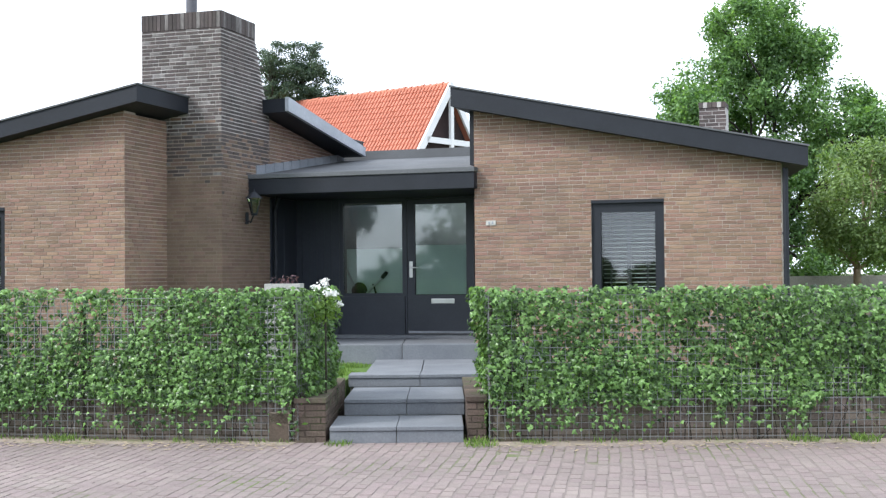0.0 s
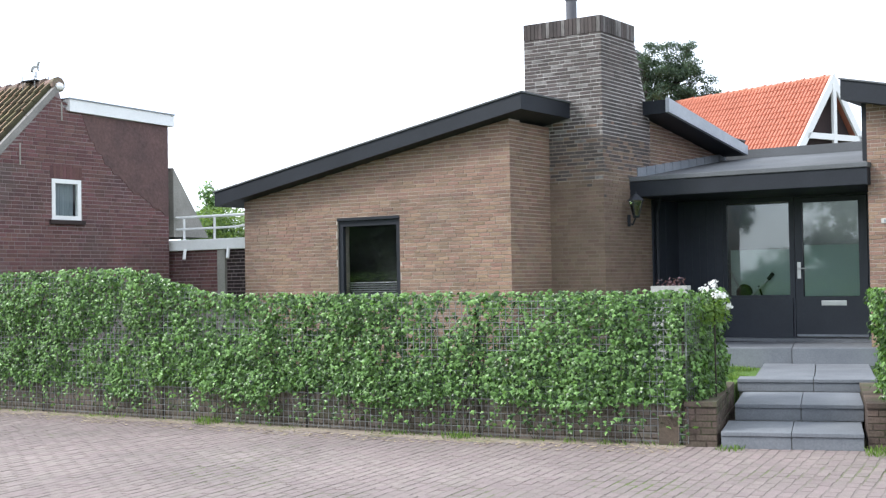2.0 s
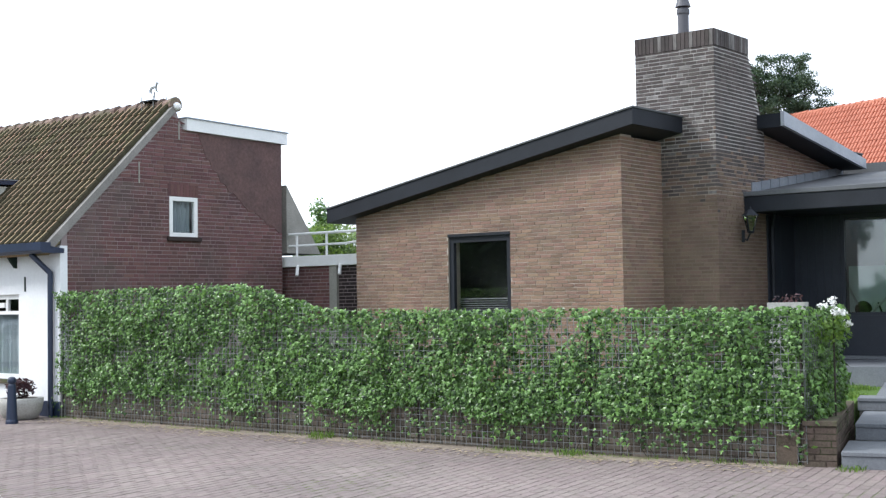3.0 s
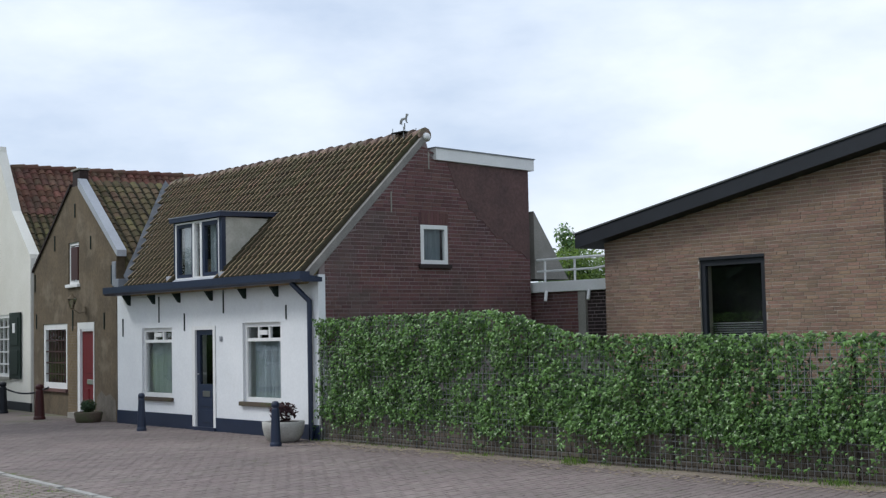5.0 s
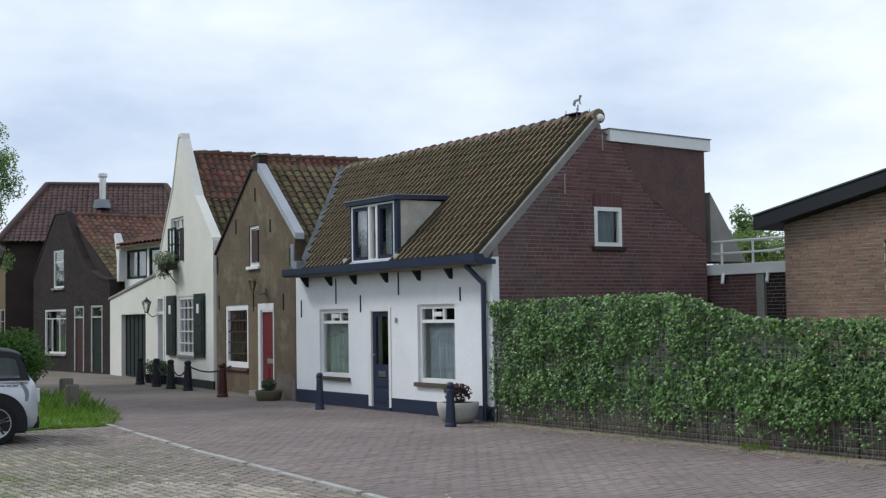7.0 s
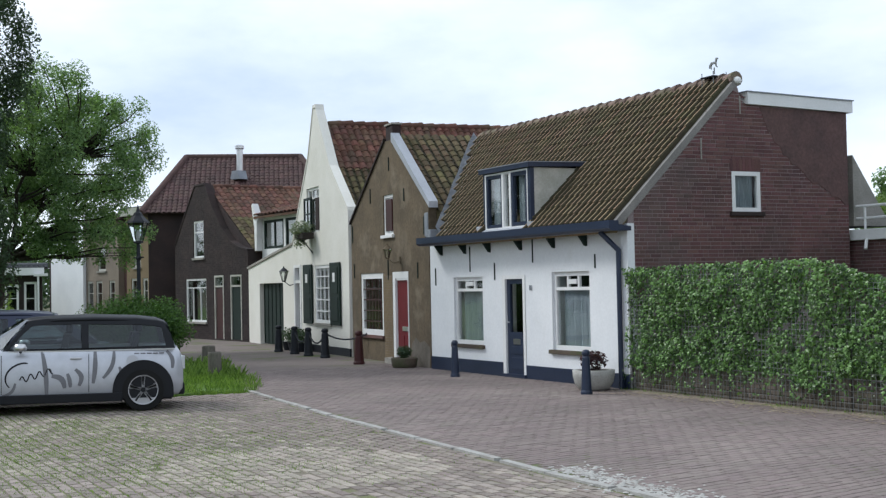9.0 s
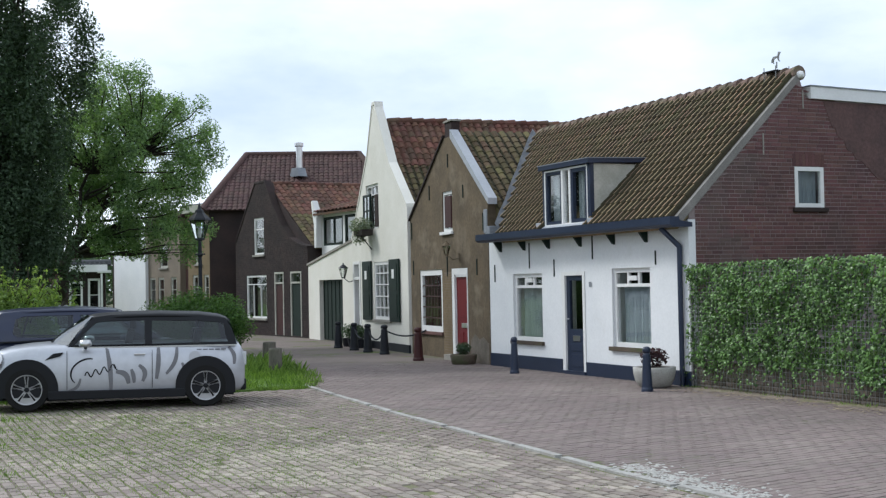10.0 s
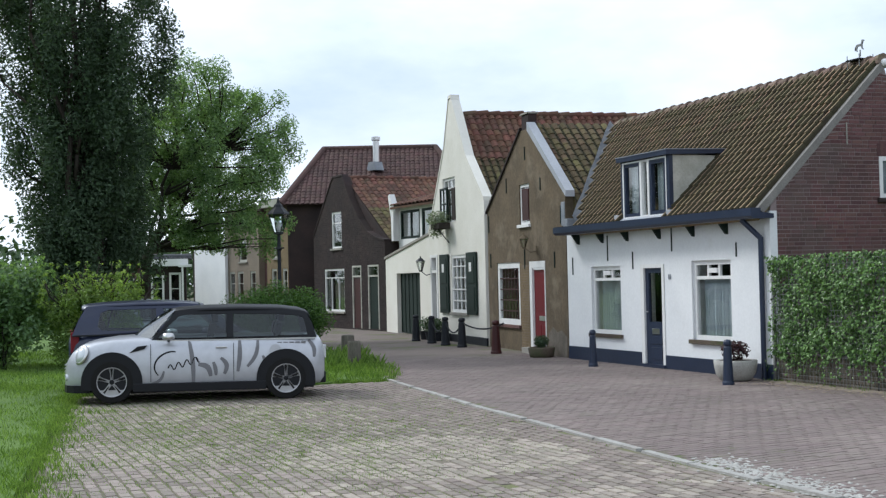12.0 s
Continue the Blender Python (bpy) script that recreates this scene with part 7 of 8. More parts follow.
# bushes on the verge
tree("bush", (-25.8, 14.95), "clipped green bush on the verge", "leaf_mid", crown_clumps(-25.8, 14.95, 0.78, 1.0, 1.1, 0.75, 80, 0.26, 0.42, 15, 0.1), 42000, 0.06, 0.03, 0.2, 16, "bush", 12)
shoots = crown_clumps(-26.1, 10.9, 0.95, 0.95, 1.2, 0.8, 46, 0.2, 0.34, 17, 0.2)
ry_ = random.Random(170)
for k in range(60):
    x_, y_, h_ = -26.1 + ry_.gauss(0, 0.5), 10.9 + ry_.gauss(0, 0.6), ry_.uniform(0.4, 1.0)
    dx_, dy_ = ry_.gauss(0, 0.16), ry_.gauss(0, 0.16)
    shoots += [(x_ + dx_ * q, y_ + dy_ * q, 1.2 + h_ * q, 0.16 - 0.028 * q * 4) for q in (0.25, 0.5, 0.75, 1.0)]
tree("bush", (-26.1, 10.9), "loose yellow-green shrub behind the parked cars", "leaf_yellow", shoots, 17000, 0.07, 0.03, 0.3, 18, "bush", 120)
tree("bush", (-27.1, 9.3), "dense dark green hedge bushes at the lawn edge", "leaf_ash", crown_clumps(-27.1, 9.3, 1.2, 1.2, 0.9, 1.25, 50, 0.35, 0.6, 19, 0.2), 18000, 0.10, 0.05, 0.3, 20, "bush", 14)
tree("bush", (-32.0, 8.4), "dense dark green hedge bushes at the lawn edge", "leaf_ash", crown_clumps(-32.0, 8.6, 1.6, 1.6, 2.0, 1.6, 50, 0.5, 0.8, 21, 0.2), 14000, 0.12, 0.06, 0.4, 22, "bush", 14)
v_, f_ = [], []
rw = random.Random(77)
cl = []
for k in range(150):
    b_ = radians(rw.uniform(58, 100))
    d_ = rw.uniform(80, 120)
    cl.append((-d_ * math.sin(b_), d_ * math.cos(b_), rw.uniform(1.5, 4.4), rw.uniform(1.2, 2.4)))
v_, f_ = leaf_cloud(cl, 14000, 0.5, rw)
woods = new("far_woods", raw_mesh("far_woods", v_, f_, "leaf_dark"))
tagged(woods, "distant dark line of trees beyond the lawn", "trees", kind="stuff")
# trees across the street behind the walker, seen in the window panes
cl = []
for k in range(170):
    x_, y_ = rw.uniform(-32, 26), rw.uniform(-40, -24)
    cl.append((x_, y_, rw.uniform(0.3, 1.9), rw.uniform(0.7, 1.2)))
for k in range(230):
    b_, d_ = radians(rw.uniform(84, 165)), rw.uniform(36, 58)
    tall_ = b_ < radians(110) or rw.random() < 0.12
    cl.append((-d_ * math.sin(b_), d_ * math.cos(b_), rw.uniform(1.0, 8.5) if tall_ else rw.uniform(0.2, 1.8), rw.uniform(1.2, 2.4) if tall_ else rw.uniform(0.6, 1.1)))
v_, f_ = leaf_cloud(cl, 34000, 0.8, rw)
woods2 = new("far_woods", raw_mesh("far_woods", v_, f_, "leaf_dark"))
tagged(woods2, "row of trees on the far side of the street", "trees", kind="stuff")


def tufts(name, label, spots, mat="grass", seed=9, base=0.0):
    """Grass blades: spots are (x, y, radius, blades, height)."""
    rnd = random.Random(seed)
    v, f = [], []
    for x, y, r, n, h in spots:
        for _ in range(n):
            a, q = rnd.uniform(0, 2 * math.pi), r * rnd.random() ** 0.5
            px, py = x + q * math.cos(a), y + q * math.sin(a)
            hh = h * rnd.uniform(0.5, 1.2)
            b = rnd.uniform(0, 2 * math.pi)
            w = 0.003 + hh * 0.012
            bx, by = math.cos(b) * w, math.sin(b) * w
            lx, ly = rnd.gauss(0, 0.3) * hh, rnd.gauss(0, 0.3) * hh
            i = len(v)
            v.extend(((px - bx, py - by, base - 0.01), (px + bx, py + by, base - 0.01), (px + lx * 0.4 + bx * 0.7, py + ly * 0.4 + by * 0.7, base + hh * 0.6), (px + lx, py + ly, base + hh)))
            f.append((i, i + 1, i + 2, i + 3))
    ob = new(name, raw_mesh(name, v, f, mat))
    return tagged(ob, label, "grass", kind="stuff")


rg = random.Random(5)
sp = []
for k in range(1000):
    u_, c_ = rg.uniform(-30, -7), rg.uniform(-5, 2.4)
    if not inside(PARK_POLY, u_ + 0.1, c_ + 0.25):
        p = VILLAGE @ Vector((u_, c_, 0))
        sp.append((p.x, p.y, 0.5, 85, 0.07))
for k in range(160):
    u_ = rg.uniform(-27.5, -21.3)
    c_ = rg.uniform(3.4, 6.6 - (u_ + 21) * 0.12)
    if not inside(PARK_POLY, u_ + 0.2, c_):
        p = VILLAGE @ Vector((u_, c_, 0))
        sp.append((p.x, p.y, 0.35, 60, 0.13))
for k in range(420):
    u_, c_ = rg.uniform(-36, -22), rg.uniform(-2, 8)
    if not inside(PARK_POLY, u_, c_) and not inside(ROAD_POLY, u_, c_ + 0.6):
        p = VILLAGE @ Vector((u_, c_, 0))
        sp.append((p.x, p.y, 0.6, 80, 0.09))
edge_at, edge_len = along_line([(-21.05, 6.8), (-21.0, 5.2), (-23.4, 2.25), (-20.6, 1.5), (-16.4, 0.95), (-13, 0.5), (-11, 0.25), (-7, -0.55)])
for k in range(420):
    ex, ey, _a, _b = edge_at(edge_len * k / 420)
    p = VILLAGE @ Vector((ex + rg.gauss(0, 0.12), ey + rg.gauss(0, 0.16), 0))
    sp.append((p.x, p.y, 0.16, 40, 0.06))
tufts("lawn_grass", "green grass blades on the lawn and verge", sp)
sp = [(-21.3, 14.05, 0.55, 620, 0.24), (-20.4, 13.7, 0.6, 560, 0.15), (-22.3, 14.2, 0.7, 620, 0.26), (-19.4, 13.2, 0.5, 300, 0.12), (-23.6, 14.9, 0.9, 650, 0.3), (-19.0, 13.0, 0.4, 200, 0.08)]
tufts("verge_grass", "tall tufts of grass round the wooden stumps", sp, seed=10)
# weeds along the foot of the hedges and in the joints of the setts
sp = []
at_, ln_ = along_line([(IDENT @ Vector((x, y, 0))).to_2d()[:] for x, y in LEFT_LINE])
for k in range(90):
    x, y, ax, ay = at_(rg.uniform(0, ln_ - 0.01))
    sp.append((x + ay * 0.07, y - ax * 0.07, 0.09, rg.randint(4, 18), rg.uniform(0.02, 0.07)))
for s_, h_ in ((5.6, 0.26), (9.2, 0.2), (13.6, 0.22)):
    x, y, ax, ay = at_(s_)
    sp.append((x + ay * 0.1, y - ax * 0.1, 0.18, 120, h_ * 0.4))
for k in range(60):
    sp.append((rg.uniform(0.5, 8), 13.0, 0.08, rg.randint(3, 14), rg.uniform(0.03, 0.09)))
for x_, h_ in ((3.4, 0.3), (4.0, 0.34), (0.7, 0.2), (-1.25, 0.2)):
    sp.append((x_, 13.0, 0.14, 110, h_ * 0.26))
for k in range(2500):
    u_, c_ = rg.gauss(-15.2, 2.9), rg.gauss(2.6, 1.5)
    if inside(PARK_POLY, u_, c_):
        p = VILLAGE @ Vector((u_, c_, 0))
        sp.append((p.x, p.y, 0.2, 24, 0.018))
tufts("weeds", "small weeds along the wall foot and in paving joints", sp, seed=12)

sp = []
for k in range(150):
    p = IDENT @ Vector((rg.uniform(-3.4, -1.2), rg.uniform(15.9, 18.6), 0))
    sp.append((p.x, p.y, 0.18, 60, 0.06))
    p = IDENT @ Vector((rg.uniform(0.5, 3.0), rg.uniform(13.8, 17.8), 0))
    sp.append((p.x, p.y, 0.18, 60, 0.06))
tufts("lawn_grass", "short green grass blades in the front garden", sp, seed=14, base=0.42)

# ---- planters, pots, stumps, lamp post ----
Frame.now = WORLD


def leafy(parent, name, center, r, count, size, mat, seed, flat=0.8):
    v, f = leaf_cloud([(center[0], center[1], center[2], r)], count, size, random.Random(seed), flat)
    return raw_part(name, v, f, mat, parent)


M["flower_white"] = plain("flower_white", (0.85, 0.85, 0.82), 0.6)
M["leaf_purple"] = leaf_material("leaf_purple", (0.05, 0.02, 0.03), (0.09, 0.04, 0.05), 0.2)
for (x_, y_), z_, lab in (((IDENT @ Vector((-1.8, 14.7, 0))).to_2d()[:], 0.42, ""),):
    pot = thing("plant_pot", (x_, y_, z_), "tall whitewashed square pot with reddish twigs", "pot")
    part("pot", prismed([(x_ - 0.17, z_), (x_ + 0.17, z_), (x_ + 0.2, 1.61), (x_ - 0.2, 1.61)], y_ - 0.19, y_ + 0.19), "kerb_pale", pot)
    leafy(pot, "twig_plant", (x_, y_, 1.64), 0.19, 60, 0.045, "leaf_purple", 3, 0.4)
fl = thing("flowering_plant", tuple((IDENT @ Vector((-1.25, 13.75, 0)))[:2]) + (0.42,), "white flower heads above the hedge end", "flower")
fx, fy, _z = IDENT @ Vector((-1.25, 13.75, 0))
part("stem", tubed((fx, fy, 0.4), (fx, fy, 1.55), 0.01, seg=6), "bark", fl)
leafy(fl, "leaves", (fx, fy, 1.35), 0.2, 260, 0.06, "grass", 4)
for k, (a_, b_, z_) in enumerate(((0, 0, 1.62), (-0.1, 0.03, 1.58), (0.09, 0.0, 1.50), (0.03, -0.05, 1.52), (0.14, 0.02, 1.40))):
    leafy(fl, "flower_head", (fx + a_, fy + b_, z_), 0.06, 60, 0.035, "flower_white", 5 + k)
Frame.now = VILLAGE
pl = thing("planter", (-17.48, 11.2, 0), "round concrete planter with a dark leafy plant", "planter")
part("bowl", lathe(bmesh.new(), [(0.19, 0.0), (0.25, 0.03), (0.305, 0.12), (0.33, 0.23), (0.335, 0.32), (0.30, 0.325), (0.27, 0.27)], (-17.48, 11.2, 0), 24), "kerb_pale", pl, smooth=True)
part("soil", lathe(bmesh.new(), [(0.01, 0.31), (0.25, 0.315)], (-17.48, 11.2, 0), 24), "bark", pl)
leafy(pl, "plant", (-17.48, 11.2, 0.47), 0.22, 520, 0.07, "leaf_purple", 6, 0.7)
leafy(pl, "flowers", (-17.3, 11.1, 0.40), 0.13, 26, 0.05, "flower_white", 7, 0.6)
Frame.now = ROW
pb = thing("planter", (1.15, -0.4, 0), "low oval stone planter with a clipped ball plant", "planter")
part("bowl", lathe(bmesh.new(), [(0.24, 0.0), (0.26, 0.05), (0.285, 0.19), (0.265, 0.21), (0.24, 0.17)], (1.15, -0.4, 0), 24), "brick_damp", pb, smooth=True)
leafy(pb, "ball_plant", (1.15, -0.4, 0.32), 0.16, 700, 0.05, "leaf_dark", 8, 0.9)
for k, (x_, r_) in enumerate(((-8.35, 0.3), (-7.75, 0.34), (-7.2, 0.25))):
    pp = thing("plant_pot", (x_, -0.35, 0), "dark pot with a rounded evergreen plant", "pot", "potted plants by the garage")
    part("pot", lathe(bmesh.new(), [(0.16, 0), (0.2, 0.2), (0.22, 0.24)], (x_, -0.35, 0), 16), "black_paint", pp)
    leafy(pp, "plant", (x_, -0.35, 0.42), r_ * 0.85, 500, 0.06, "leaf_dark", 9 + k, 0.9)
hp = thing("hanging_basket", (-7.1, -0.3, 3.1), "grey-green trailing plant on an iron bracket under the attic window", "plant")
part("bracket", tube(tube(bmesh.new(), (-6.95, -0.04, 2.65), (-6.95, -0.36, 3.05), 0.014), (-6.95, -0.04, 3.05), (-6.95, -0.4, 3.05), 0.014), "black_paint", hp)
part("box", boxed(-7.4, -6.6, -0.42, -0.1, 3.02, 3.18, 0.01), "bark", hp)
leafy(hp, "foliage", (-7.0, -0.28, 3.28), 0.36, 700, 0.07, "leaf_grey", 14, 0.7)
leafy(hp, "trailing_foliage", (-7.25, -0.3, 2.95), 0.2, 240, 0.06, "leaf_grey", 15, 1.0)
Frame.now = WORLD
for x_, y_, r_, h_ in ((-21.15, 13.95, 0.13, 0.52), (-24.4, 16.0, 0.15, 0.48)):
    st = thing("wooden_stump", (x_, y_, 0), "weathered grey timber stump in the grass", "stump", "timber stumps on the verge")
    part("stump", lathe(bmesh.new(), [(r_ * 1.05, -0.02), (r_, h_ * 0.5), (r_ * 0.97, h_ - 0.02), (r_ * 0.88, h_)], (x_, y_, 0), 16), "old_timber", st, smooth=False)
    part("top_face", lathe(bmesh.new(), [(r_ * 0.86, h_ + 0.001), (r_ * 0.3, h_ + 0.006)], (x_, y_, 0), 16), "bark", st)
Frame.now = Matrix.Translation((0, 0, -0.09))
lx, ly = -28.25, 16.6
lp = thing("street_lamp", (lx, ly, 0), "black cast-iron street lamp with a glass lantern", "lamp")
post = part("post", lathe(bmesh.new(), [(0.16, 0), (0.16, 0.5), (0.11, 0.6), (0.08, 0.75), (0.065, 1.2), (0.08, 1.24), (0.055, 1.3), (0.045, 2.55), (0.075, 2.6), (0.05, 2.66), (0.04, 2.95)], (lx, ly, 0), 16), "black_paint", lp, smooth=False)
part("cross_bar", tubed((lx - 0.22, ly, 2.62), (lx + 0.22, ly, 2.62), 0.018), "black_paint", post)
cg = part("lantern", lathe(bmesh.new(), [(0.05, 2.95), (0.12, 2.98), (0.11, 3.02)], (lx, ly, 0), 6), "black_paint", lp)
part("lantern_glass", lathe(bmesh.new(), [(0.11, 3.02), (0.23, 3.46)], (lx, ly, 0), 6), "glass", cg).visible_shadow = False
part("bulb", lathe(bmesh.new(), [(0.03, 3.04), (0.05, 3.15), (0.04, 3.27), (0.01, 3.3)], (lx, ly, 0), 10), "white_paint", cg)
for k in range(6):
    t = math.pi / 3 * k
    part("rib", tubed((lx + 0.11 * math.cos(t), ly + 0.11 * math.sin(t), 3.02), (lx + 0.235 * math.cos(t), ly + 0.235 * math.sin(t), 3.46), 0.012, seg=6), "black_paint", cg)
part("lantern_roof", lathe(bmesh.new(), [(0.28, 3.46), (0.26, 3.5), (0.12, 3.64), (0.1, 3.7), (0.05, 3.74), (0.03, 3.82), (0.01, 3.9)], (lx, ly, 0), 6), "black_paint", cg)

Frame.now = WORLD

# ---- parked cars ----
def car_shell(stations, section, seg_y=6):
    """Lofts a body over stations along x: section(station) gives half-sections (y, z) from the sill up to the middle."""
    bm = bmesh.new()
    rings = []
    for st in stations:
        half = section(st)
        pts = [(y, z) for y, z in half] + [(-y, z) for y, z in reversed(half[:-1])]
        rings.append([bm.verts.new((st[0], y, z)) for y, z in pts])
    for a, b in zip(rings, rings[1:]):
        for k in range(len(a) - 1):
            bm.faces.new((a[k], b[k], b[k + 1], a[k + 1]))
        bm.faces.new((a[-1], b[-1], b[0], a[0]))
    bm.faces.new(rings[0])
    bm.faces.new(rings[-1][::-1])
    bmesh.ops.recalc_face_normals(bm, faces=bm.faces)
    return bm


def wheel(parent, x, y, r, side, rim_mat="rim_grey", spokes=5):
    """Tyre with rim, hub and twin spokes; side is +1 or -1 for the face that looks out."""
    def turned(profile, seg=28):
        bm = bmesh.new()
        lathe(bm, profile, (0, 0, 0), seg)
        bmesh.ops.rotate(bm, verts=bm.verts, matrix=Matrix.Rotation(radians(-90 * side), 3, "X"))
        bmesh.ops.translate(bm, verts=bm.verts, vec=(x, y, r))
        return bm
    w = part("wheel", turned([(r * 0.70, -0.2), (r * 0.96, -0.19), (r, -0.15), (r, -0.04), (r * 0.95, -0.004), (r * 0.74, 0.0), (r * 0.72, -0.03)]), "rubber", parent, "black tyre")
    part("rim", turned([(r * 0.645, -0.05), (r * 0.655, 0.004), (r * 0.69, 0.006), (r * 0.70, -0.02)]), rim_mat, w, "silver alloy rim")
    part("rim_dish", turned([(r * 0.1, -0.10), (r * 0.66, -0.085)]), "rubber", w)
    part("hub", turned([(r * 0.13, -0.055), (r * 0.11, -0.004), (r * 0.02, 0.0)]), "car_black", w)
    for k in range(spokes):
        t = 2 * math.pi * k / spokes + 0.3
        ct, st = math.cos(t), math.sin(t)
        ring = [(r * q * ct - h * r * st, r * q * st + h * r * ct) for q, h in ((0.10, 0.07), (0.40, 0.075), (0.66, 0.13), (0.66, -0.13), (0.40, -0.075), (0.10, -0.07))]
        bm = prismed([(x + a, r + b) for a, b in ring], y - 0.035 * side, y - 0.008 * side)
        part("spoke", bm, rim_mat, w)
        slot = [(r * q * ct - h * r * st, r * q * st + h * r * ct) for q, h in ((0.22, 0.012), (0.62, 0.05), (0.62, -0.05), (0.22, -0.012))]
        part("spoke_slot", prismed([(x + a, r + b) for a, b in slot], y - 0.0079 * side, y - 0.005 * side), "rubber", w)
    return w


def arch(parent, x, y, r, ro, side, mat, z0=0.2):
    """Dark wheel-arch trim: a flat half ring on the flank."""
    poly_o, poly_i = [], []
    for k in range(19):
        t = math.pi * k / 18
        poly_o.append((x + ro * math.cos(t), max(z0, r + ro * math.sin(t))))
    bm = bmesh.new()
    prism(bm, poly_o + [(x - ro, z0), (x + ro, z0)], y - 0.02 * side, y + 0.014 * side)
    return part("wheel_arch", bm, mat, parent, "black plastic wheel-arch trim")


def interp(table):
    xs = [p[0] for p in table]
    return lambda x, k: float(np.interp(x, xs, [p[k] for p in table]))


def estate_car(at, heading, scale, paint, roof_paint, label, kind_, lean=0.0):
    fm = Matrix.Translation((at[0], at[1], 0.012)) @ Matrix.Rotation(radians(heading), 4, "Z") @ Matrix.Rotation(radians(lean), 4, "Y") @ Matrix.Diagonal((scale, scale, scale, 1))
    old, Frame.now = Frame.now, fm
    e = thing("car", (0, 0, 0), label, "car", frame_=fm)
    if kind_ == "small_estate":
        # x, half width, shoulder height, sill
        tab = [(-1.875, 0.62, 0.70, 0.34), (-1.86, 0.71, 0.80, 0.28), (-1.80, 0.77, 0.90, 0.23), (-1.70, 0.80, 0.925, 0.22), (-1.3, 0.835, 0.935, 0.20), (0.0, 0.84, 0.935, 0.19), (0.7, 0.84, 0.94, 0.19), (1.0, 0.84, 0.94, 0.20),
               (1.25, 0.835, 0.925, 0.20), (1.50, 0.82, 0.89, 0.20), (1.66, 0.79, 0.845, 0.20), (1.78, 0.745, 0.785, 0.20), (1.87, 0.69, 0.71, 0.20), (1.93, 0.60, 0.62, 0.22), (1.965, 0.5, 0.52, 0.26)]
        axle_f, axle_r, wr_ = 1.27, -1.275, 0.315
        roof_z, belt = 1.40, 0.90
    else:
        tab = [(-1.72, 0.66, 0.80, 0.34), (-1.68, 0.74, 0.92, 0.28), (-1.45, 0.80, 0.96, 0.22), (0.0, 0.825, 0.95, 0.19), (0.8, 0.82, 0.94, 0.19), (1.25, 0.80, 0.88, 0.20), (1.55, 0.72, 0.76, 0.24), (1.72, 0.55, 0.60, 0.3)]
        axle_f, axle_r, wr_ = 1.12, -1.12, 0.29
        roof_z, belt = 1.46, 0.94
    f_ = interp(tab)
    xs = sorted(set([t[0] for t in tab] + [x / 10 for x in range(int(tab[0][0] * 10) + 1, int(tab[-1][0] * 10))]))

    def section(st):
        x = st[0]
        w, zs, zb = f_(x, 1), f_(x, 2), f_(x, 3)
        h = zs - zb
        return [(w * 0.9, zb), (w * 0.985, zb + 0.08 * h), (w, zb + 0.35 * h), (w * 0.995, zb + 0.62 * h), (w * 0.975, zb + 0.82 * h), (w * 0.93, zb + 0.94 * h), (w * 0.86, zs), (w * 0.45, zs + 0.03), (0, zs + 0.04)]
    body = part("body", car_shell([(x,) for x in xs], section), paint, e, "glossy painted car body", smooth=True)
    sill = bmesh.new()
    part("side_skirt", box(sill, axle_r + 0.3, axle_f - 0.3, 0.70, 0.858, 0.16, 0.285, 0.012), "car_black", e)
    part("side_skirt", boxed(axle_r + 0.3, axle_f - 0.3, -0.858, -0.70, 0.16, 0.285, 0.012), "car_black", e)
    part("underbody", boxed(-1.7, 1.65, -0.7, 0.7, 0.16, 0.24), "car_black", e)
    part("front_bumper", prismed([(1.60, -0.80), (1.82, -0.74), (1.93, -0.62), (1.985, -0.4), (1.985, 0.4), (1.93, 0.62), (1.82, 0.74), (1.60, 0.80)], 0.16, 0.27, "z"), "car_black", e)
    part("rear_bumper", boxed(-1.89 if kind_ == "small_estate" else -1.72, -1.72 if kind_ == "small_estate" else -1.5, -0.70, 0.70, 0.22, 0.40, 0.03), "car_black", e)
    for side in (1, -1):
        for ax in (axle_f, axle_r):
            yy = f_(ax, 1) * side
            arch(e, ax, yy, wr_, wr_ + 0.125, side, "car_black" if kind_ == "small_estate" else paint)
            wheel(e, ax, yy + 0.022 * side, wr_, side)
    # greenhouse: side frames with their panes, windscreen, rear window, roof
    small = kind_ == "small_estate"
    trim = "car_black" if small else paint
    if small:
        outline = [(0.70, 0.915), (0.51, 1.14), (0.345, 1.345), (0.1, 1.375), (-1.2, 1.36), (-1.58, 1.31), (-1.68, 1.14), (-1.745, 0.915)]
        panes = [[(0.61, 0.945), (0.46, 1.12), (0.30, 1.27), (0.2, 1.288), (-0.40, 1.292), (-0.40, 0.945)],
                 [(-0.50, 0.945), (-0.50, 1.29), (-1.2, 1.275), (-1.50, 1.245), (-1.55, 1.22), (-1.61, 0.96)]]
        screen = (1.02, 0.32, 0.46, 0.115, 0.945, 1.365)
        roof_rows = ((0.43, 1.345, 0.88), (0.30, 1.375, 0.98), (-0.1, 1.402, 1.0), (-0.6, 1.408, 1.0), (-1.2, 1.388, 0.99), (-1.5, 1.35, 0.97), (-1.62, 1.305, 0.93), (-1.66, 1.26, 0.9))
        back_x = (-1.76, -1.645)
    else:
        outline = [(1.05, 0.945), (0.70, 1.2), (0.38, 1.395), (0.1, 1.43), (-1.1, 1.43), (-1.44, 1.40), (-1.56, 1.2), (-1.67, 0.945)]
        panes = [[(0.72, 0.985), (0.50, 1.18), (0.33, 1.33), (-0.22, 1.35), (-0.22, 0.985)],
                 [(-0.34, 0.985), (-0.34, 1.35), (-1.1, 1.345), (-1.22, 1.30), (-1.27, 1.08), (-1.2, 1.02)]]
